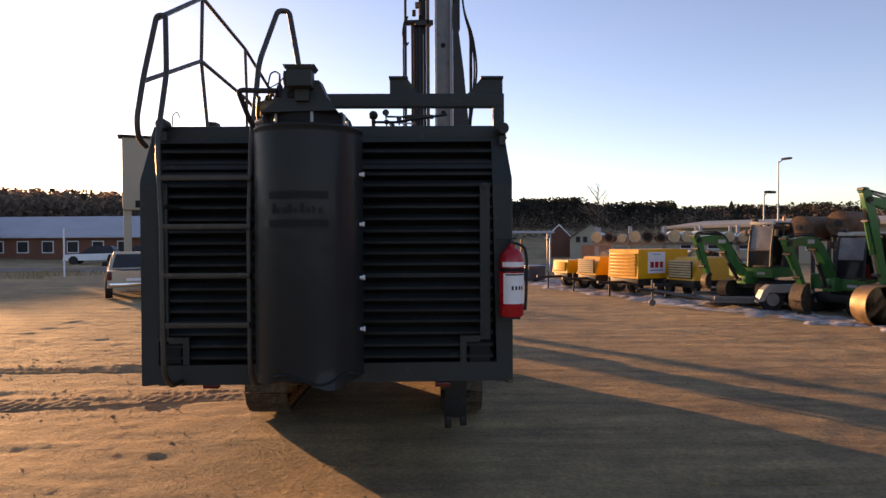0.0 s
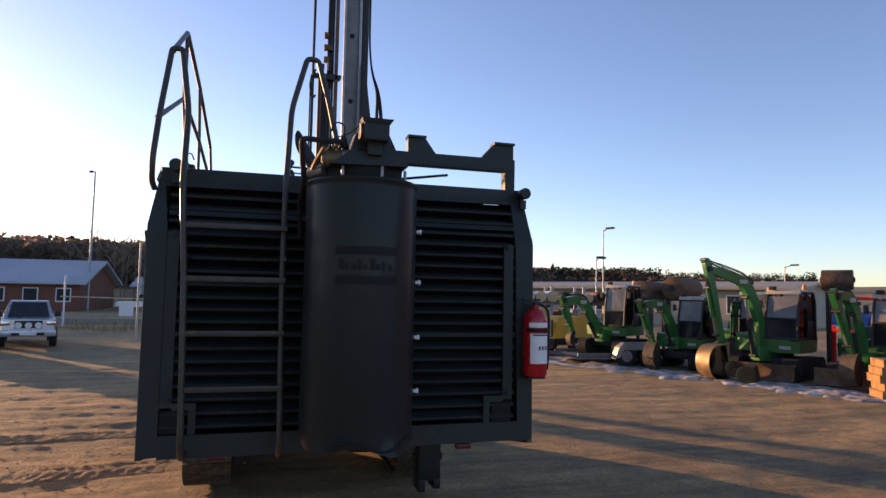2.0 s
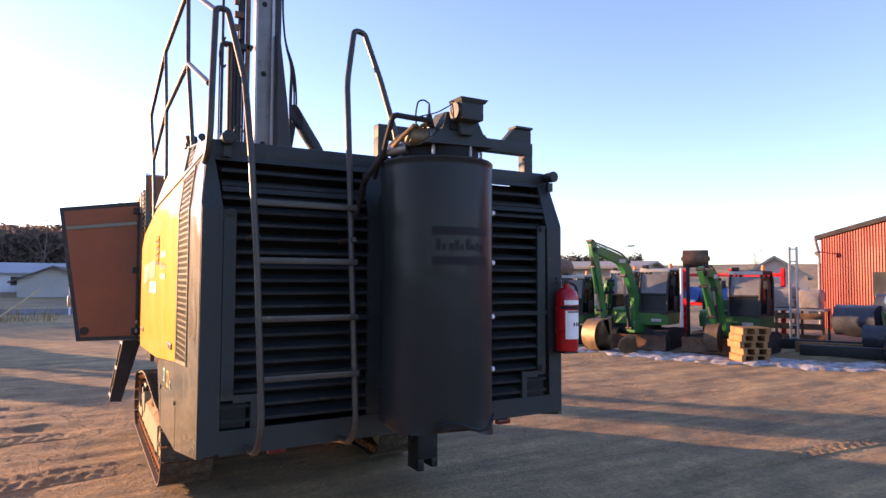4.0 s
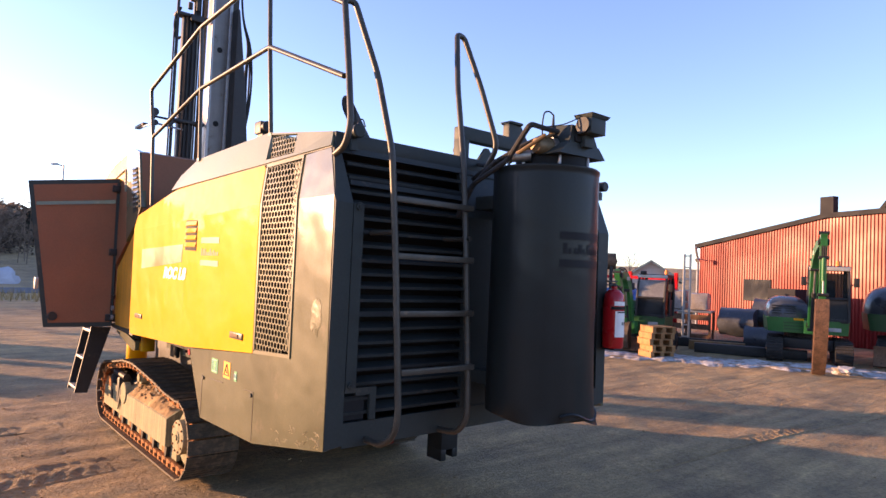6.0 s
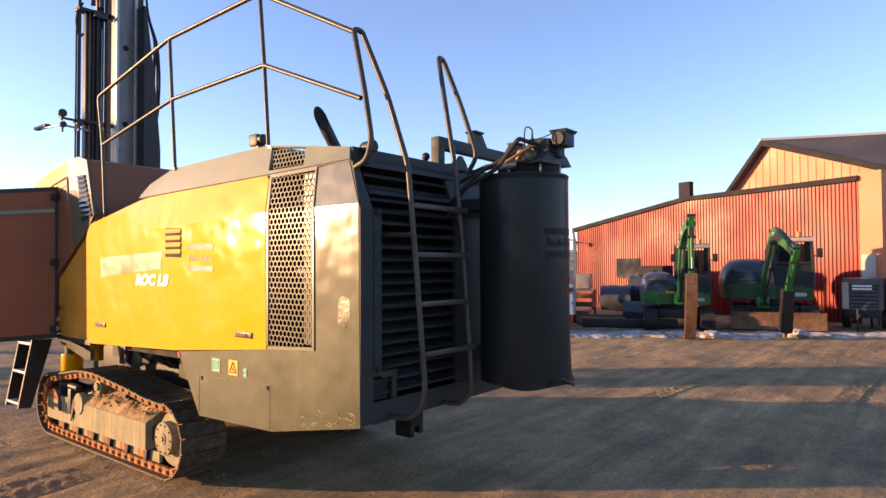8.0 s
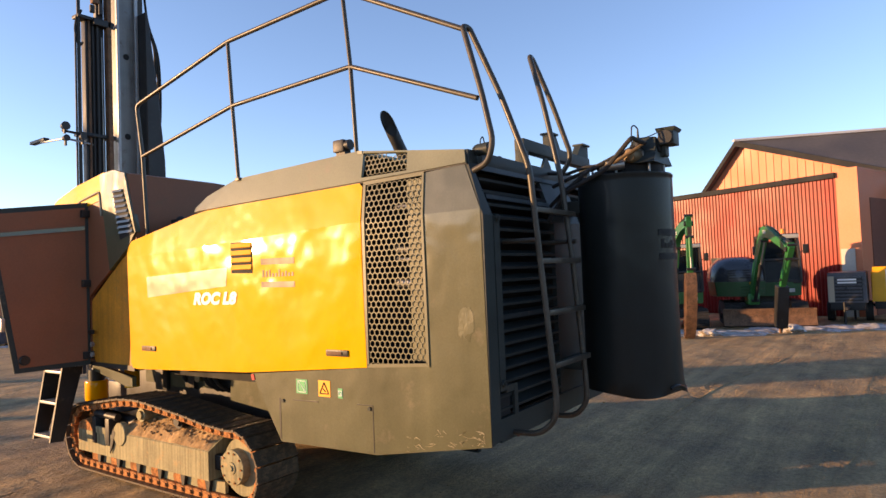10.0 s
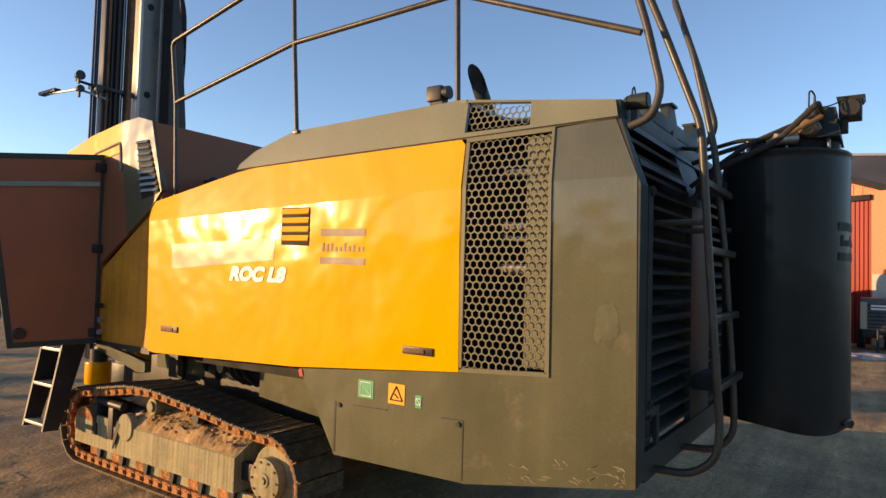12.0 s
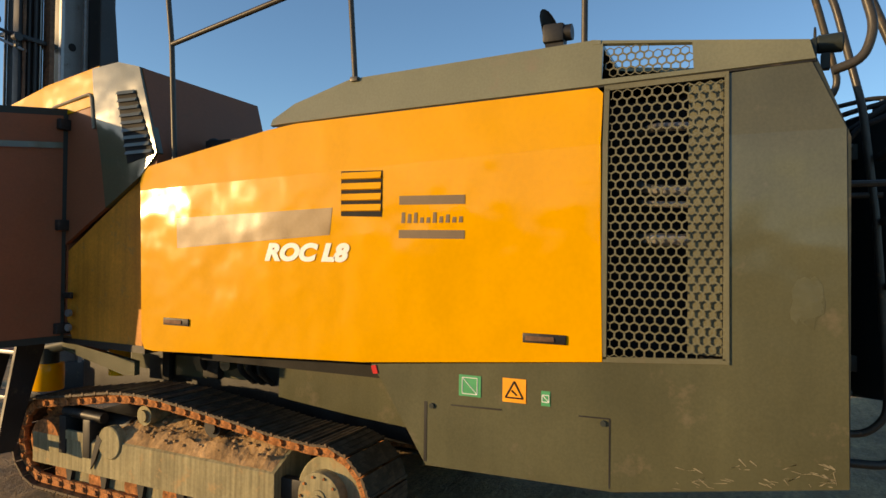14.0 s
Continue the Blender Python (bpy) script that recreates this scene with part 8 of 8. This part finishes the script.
def long_house(loc, heading, ln, dp, h, roof_h, wall, roof, label, windows=8, over=0.6):
    b = thing("building", (*loc, height(*loc) - 0.3), heading, label, "building")
    bm = nb()
    box(bm, -ln / 2, ln / 2, 0, dp, 0, h)
    prism(bm, [(-ln / 2, 0, h), (-ln / 2, dp, h), (-ln / 2, dp / 2, h + roof_h)], (ln, 0, 0))
    w = part("wall", bm, wall, b)
    bm = nb()
    prism(bm, [(-ln / 2 - over, -over, h - 0.1), (-ln / 2 - over, dp / 2, h + roof_h + 0.15), (-ln / 2 - over, dp / 2, h + roof_h), (-ln / 2 - over, -over, h - 0.25)], (ln + 2 * over, 0, 0))
    prism(bm, [(-ln / 2 - over, dp + over, h - 0.1), (-ln / 2 - over, dp / 2, h + roof_h + 0.15), (-ln / 2 - over, dp / 2, h + roof_h), (-ln / 2 - over, dp + over, h - 0.25)], (ln + 2 * over, 0, 0))
    part("roof", bm, roof, b)
    for i in range(windows):
        x = -ln / 2 + ln * (i + 0.5) / windows
        bm = nb()
        box(bm, x - 0.55, x + 0.55, -0.03, 0.05, h * 0.38, h * 0.8)
        f = part("window", bm, M_WHITEP, b)
        bm = nb()
        box(bm, x - 0.47, x + 0.47, -0.045, 0.0, h * 0.38 + 0.08, h * 0.8 - 0.08)
        part("pane", bm, M_WINDOW, f)
    return b


long_house((-28.0, 57.5), -4, 28, 9, 2.6, 1.7, M_BRICK, M_SNOWROOF, "long low red-brown building with snow on its roof", 12)
long_house((-8.0, 72.0), 2, 9, 8, 2.3, 0.7, M_WHITEP, M_SNOWROOF, "small white building with a flat roof", 4)
long_house((-48.0, 52.0), 12, 16, 9, 2.6, 1.6, M_BRICK, M_SNOWROOF, "red-brown building with a snowy roof", 6)
long_house((-0.8, 68.0), 86, 8, 5.2, 1.7, 1.1, M_PALE, M_ROOF, "pale house with a brown gable roof across the road", 4)
long_house((14.8, 64.6), 79, 5.0, 2.5, 2.2, 1.15, M_BRICK, M_WHITEP, "small red house with a white-edged gable", 3, 0.12)
yh = long_house((17.0, 57.9), 76, 6.0, 3.6, 2.2, 1.1, M_SIGN, M_ROOF, "small tan house with a gable and red boards below", 3, 0.15)
bm = nb()
box(bm, -3.03, -2.98, 0.1, 2.6, 0.2, 1.5)
part("boarding", bm, M_REDWOOD, yh)
for y in (0.9, 1.5, 2.3, 2.9):
    bm = nb()
    box(bm, -3.05, -2.98, y - 0.18, y + 0.18, 1.75, 2.25)
    part("pane", bm, M_WINDOW, yh)
long_house((26.5, 42.8), -58, 22.5, 10, 3.1, 0.30, M_SIGN, M_SIGN, "long tan hall with a low roof and dark windows", 9)
long_house((35.3, 22.8), 33, 6, 3.2, 2.35, 0.95, M_PALE, M_TEAL, "small pale hall with a grey-green gable roof", 3, 0.25)
cn = thing("canopy_shelter", (5.9, 34.6, 0), -5, "open shelter with a thin snowy roof on posts", "shelter")
bm = nb()
box(bm, -1.4, 1.4, -1, 1, 2.05, 2.18, 0.02)
part("roof", bm, M_SNOWROOF, cn)
for x in (-1.2, 1.2):
    for y in (-0.8, 0.8):
        bm = nb()
        cyl(bm, (x, y, 0), (x, y, 2.06), 0.05, None, 8)
        part("post", bm, M_GALV, cn)
# parked cars far off across the road
for i, (x, y, m) in enumerate(((0.5, 60.0, M_SILVER), (-10.3, 62.0, M_SILVER), (-22.0, 50.0, M_TRIM), (-25.5, 50.2, M_WHITEP))):
    cr = thing("car", (x, y, height(x, y)), 80 + 8 * i, "parked car far across the road", "car", "far cars")
    bm = nb()
    solid(bm, [(-0.85, -2.1, 0.3), (0.85, -2.1, 0.3), (0.85, 2.1, 0.3), (-0.85, 2.1, 0.3)], [(-0.82, -2.05, 0.85), (0.82, -2.05, 0.85), (0.82, 2.0, 0.75), (-0.82, 2.0, 0.75)])
    bev_all(bm, 0.1, 2, 30)
    part("body", bm, m, cr)
    bm = nb()
    solid(bm, [(-0.78, -1.7, 0.8), (0.78, -1.7, 0.8), (0.78, 0.9, 0.8), (-0.78, 0.9, 0.8)], [(-0.6, -1.2, 1.4), (0.6, -1.2, 1.4), (0.6, 0.1, 1.4), (-0.6, 0.1, 1.4)])
    bev_all(bm, 0.08, 2, 30)
    part("windows", bm, M_WINDOW, cr)
    for sx in (-0.8, 0.8):
        for sy in (-1.3, 1.35):
            bm = nb()
            cyl(bm, (sx - 0.1, sy, 0.32), (sx + 0.1, sy, 0.32), 0.32, None, 14)
            part("wheel", bm, M_RUBBER, cr)

# heap of snow by the road
bm = nb()
bmesh.ops.create_icosphere(bm, subdivisions=4, radius=1.0)
for v in bm.verts:
    v.co = Vector((v.co.x * 1.5, v.co.y * 1.2, v.co.z * 1.0)) * (1 + 0.25 * noise.noise(v.co * 1.8) + 0.08 * noise.noise(v.co * 6))
lone("snow_heap", bm, M_SNOWROOF, "heap of ploughed snow beside the road", "snow", loc=(1.75, 49.0, 0.0))

# ---- woods ----
rng = random.Random(7)


def conifers(places, name, label):
    verts, faces = [], []
    for x, y, h in places:
        z0 = height(x, y)
        r = h * rng.uniform(0.17, 0.27)
        k = rng.uniform(0, 6)
        layers = 6
        for i in range(layers):
            a0 = i / layers
            zb = z0 + h * (0.10 + 0.82 * a0)
            zt = zb + h * 0.30 * (1 - a0 * 0.4)
            rb = r * (1 - a0) ** 0.8 + 0.12
            base = len(verts)
            m = 9
            for j in range(m):
                a = k + i + 2 * math.pi * j / m
                rr = rb * rng.uniform(0.55, 1.25)
                verts.append((x + math.cos(a) * rr, y + math.sin(a) * rr, zb + rng.uniform(-0.04, 0.05) * h))
            verts.append((x + rng.uniform(-.1, .1), y, zt))
            for j in range(m):
                faces.append((base + j, base + (j + 1) % m, base + m))
    me = bpy.data.meshes.new(name)
    me.from_pydata(verts, [], faces)
    me.materials.append(M_LEAFD)
    return tagged(new(name, me), label, "woods", kind="stuff")


def bare_trees(places, name, label, twigs=70):
    verts, faces = [], []

    def stick(p, q, r):
        d = (q - p)
        u = d.orthogonal().normalized() * r
        w = d.cross(u).normalized() * r
        b = len(verts)
        for c, k in ((p, 1.0), (q, 0.35)):
            for a in (0, 2.09, 4.19):
                verts.append(tuple(c + (u * math.cos(a) + w * math.sin(a)) * k))
        for j in range(3):
            faces.append((b + j, b + (j + 1) % 3, b + 3 + (j + 1) % 3, b + 3 + j))
    for x, y, h in places:
        z0 = height(x, y)
        base = Vector((x, y, z0))
        top = base + Vector((rng.uniform(-.4, .4), rng.uniform(-.4, .4), h * 0.93))
        stick(base, top, h * 0.008)
        for i in range(twigs // 6):
            k = rng.uniform(0.25, 0.95)
            p = base.lerp(top, k)
            a = rng.uniform(0, 6.28)
            ln = h * 0.34 * (1.15 - k)
            q = p + Vector((math.cos(a), math.sin(a), rng.uniform(0.7, 1.5))) * ln
            stick(p, q, h * 0.004)
            for j in range(5):
                pp = p.lerp(q, rng.uniform(0.3, 1))
                a2 = a + rng.uniform(-1, 1)
                stick(pp, pp + Vector((math.cos(a2), math.sin(a2), rng.uniform(0.3, 1.4))) * ln * rng.uniform(0.3, 0.6), h * 0.0024)
    me = bpy.data.meshes.new(name)
    me.from_pydata(verts, [], faces)
    me.materials.append(M_TWIG)
    return tagged(new(name, me), label, "woods", kind="stuff")


def arc(a0, a1, r0, r1, n, h0, h1):
    out = []
    for i in range(n):
        a = radians(rng.uniform(a0, a1))
        r = rng.uniform(r0, r1)
        out.append((2 + math.sin(a) * r, 5 + math.cos(a) * r, rng.uniform(h0, h1)))
    return out


def crowns(places, name, label, quads=64, material=None):
    """Rounded winter crowns, each a loose cloud of small leaf and twig clumps."""
    verts, faces = [], []
    for x, y, h in places:
        z0 = height(x, y)
        w = h * rng.uniform(0.30, 0.46)
        for i in range(quads):
            a, u = rng.uniform(0, 6.28), rng.uniform(0.06, 1.0)
            r = w * math.sqrt(max(0.02, 1 - (max(0.0, u - 0.55) / 0.47) ** 2)) * rng.uniform(0.2, 0.9)
            c = Vector((x + math.cos(a) * r, y + math.sin(a) * r, z0 + h * u))
            s = h * rng.uniform(0.045, 0.085)
            p, q = Vector((rng.uniform(-1, 1), rng.uniform(-1, 1), rng.uniform(-1, 1))).normalized() * s, Vector((rng.uniform(-1, 1), rng.uniform(-1, 1), rng.uniform(-0.6, 1))).normalized() * s
            b = len(verts)
            verts += [tuple(c - p), tuple(c + q), tuple(c + p), tuple(c - q * 0.8)]
            faces.append((b, b + 1, b + 2, b + 3))
    me = bpy.data.meshes.new(name)
    me.from_pydata(verts, [], faces)
    me.materials.append(material or M_CROWN)
    return tagged(new(name, me), label, "woods", kind="stuff")


crowns(arc(-80, 4, 86, 125, 1900, 4.2, 5.4), "far_wood_west", "dense brown wood on the low hill across the road")
crowns(arc(-80, 4, 100, 128, 500, 4.3, 5.5), "far_pine_west", "dark pines among the brown wood", 64, M_LEAFD)
crowns(arc(2, 13, 104, 130, 420, 3.4, 4.9) + arc(11, 21, 104, 135, 380, 2.6, 3.9) + arc(19, 35, 104, 150, 620, 1.9, 3.0) + arc(33, 47, 104, 150, 420, 1.3, 2.1), "far_wood_north", "dark wood along the horizon", 64, M_LEAFD)
conifers(arc(-4, 40, 115, 150, 26, 3.0, 4.4), "far_spruce_north", "single spruces above the wood")
crowns(arc(2, 16, 96, 112, 110, 2.6, 3.8) + arc(14, 34, 92, 118, 170, 1.8, 2.8) + arc(32, 46, 92, 118, 80, 1.2, 1.9), "bare_wood_north", "bare brown trees along the horizon", 56, M_CROWND)
crowns(arc(70, 150, 120, 170, 300, 3.0, 4.6), "far_wood_east", "far trees behind the shed", 40, M_LEAFD)
bare_trees([(21.0, 78.0, 8.0), (44.0, 31.8, 4.4), (1.0, 64.0, 9.0), (-1.0, 66.0, 8.5), (52, 26, 5.5)], "bare_tree_group", "single bare trees", 160)
bare_trees(arc(-20, 6, 62, 80, 26, 6.5, 9.0), "roadside_birch_row", "slender bare birches across the road", 60)
# undergrowth that closes the wood's foot
crowns([(x, y, rng.uniform(1.6, 3.0)) for a in range(-360, 166) for r in (84, 98) for x, y in ((2 + math.sin(radians(a / 4)) * r, 5 + math.cos(radians(a / 4)) * r),)], "undergrowth", "brown brush at the foot of the wood", 30)
# dry grass along the yard's edge
verts, faces = [], []
for i in range(2600):
    x, y = rng.uniform(-24, 3), rng.uniform(30, 36.5)
    if noise.noise((x * 0.4, y * 0.4, 0)) < 0.0:
        continue
    a, h = rng.uniform(0, 6.28), rng.uniform(0.15, 0.5)
    b = len(verts)
    verts += [(x, y, 0), (x + 0.03, y, 0), (x + math.cos(a) * 0.14, y + math.sin(a) * 0.14, h)]
    faces.append((b, b + 1, b + 2))
me = bpy.data.meshes.new("dry_grass")
me.from_pydata(verts, [], faces)
me.materials.append(M_GRASS)
tagged(new("dry_grass", me), "dry yellow grass at the edge of the yard", "grass", kind="stuff")
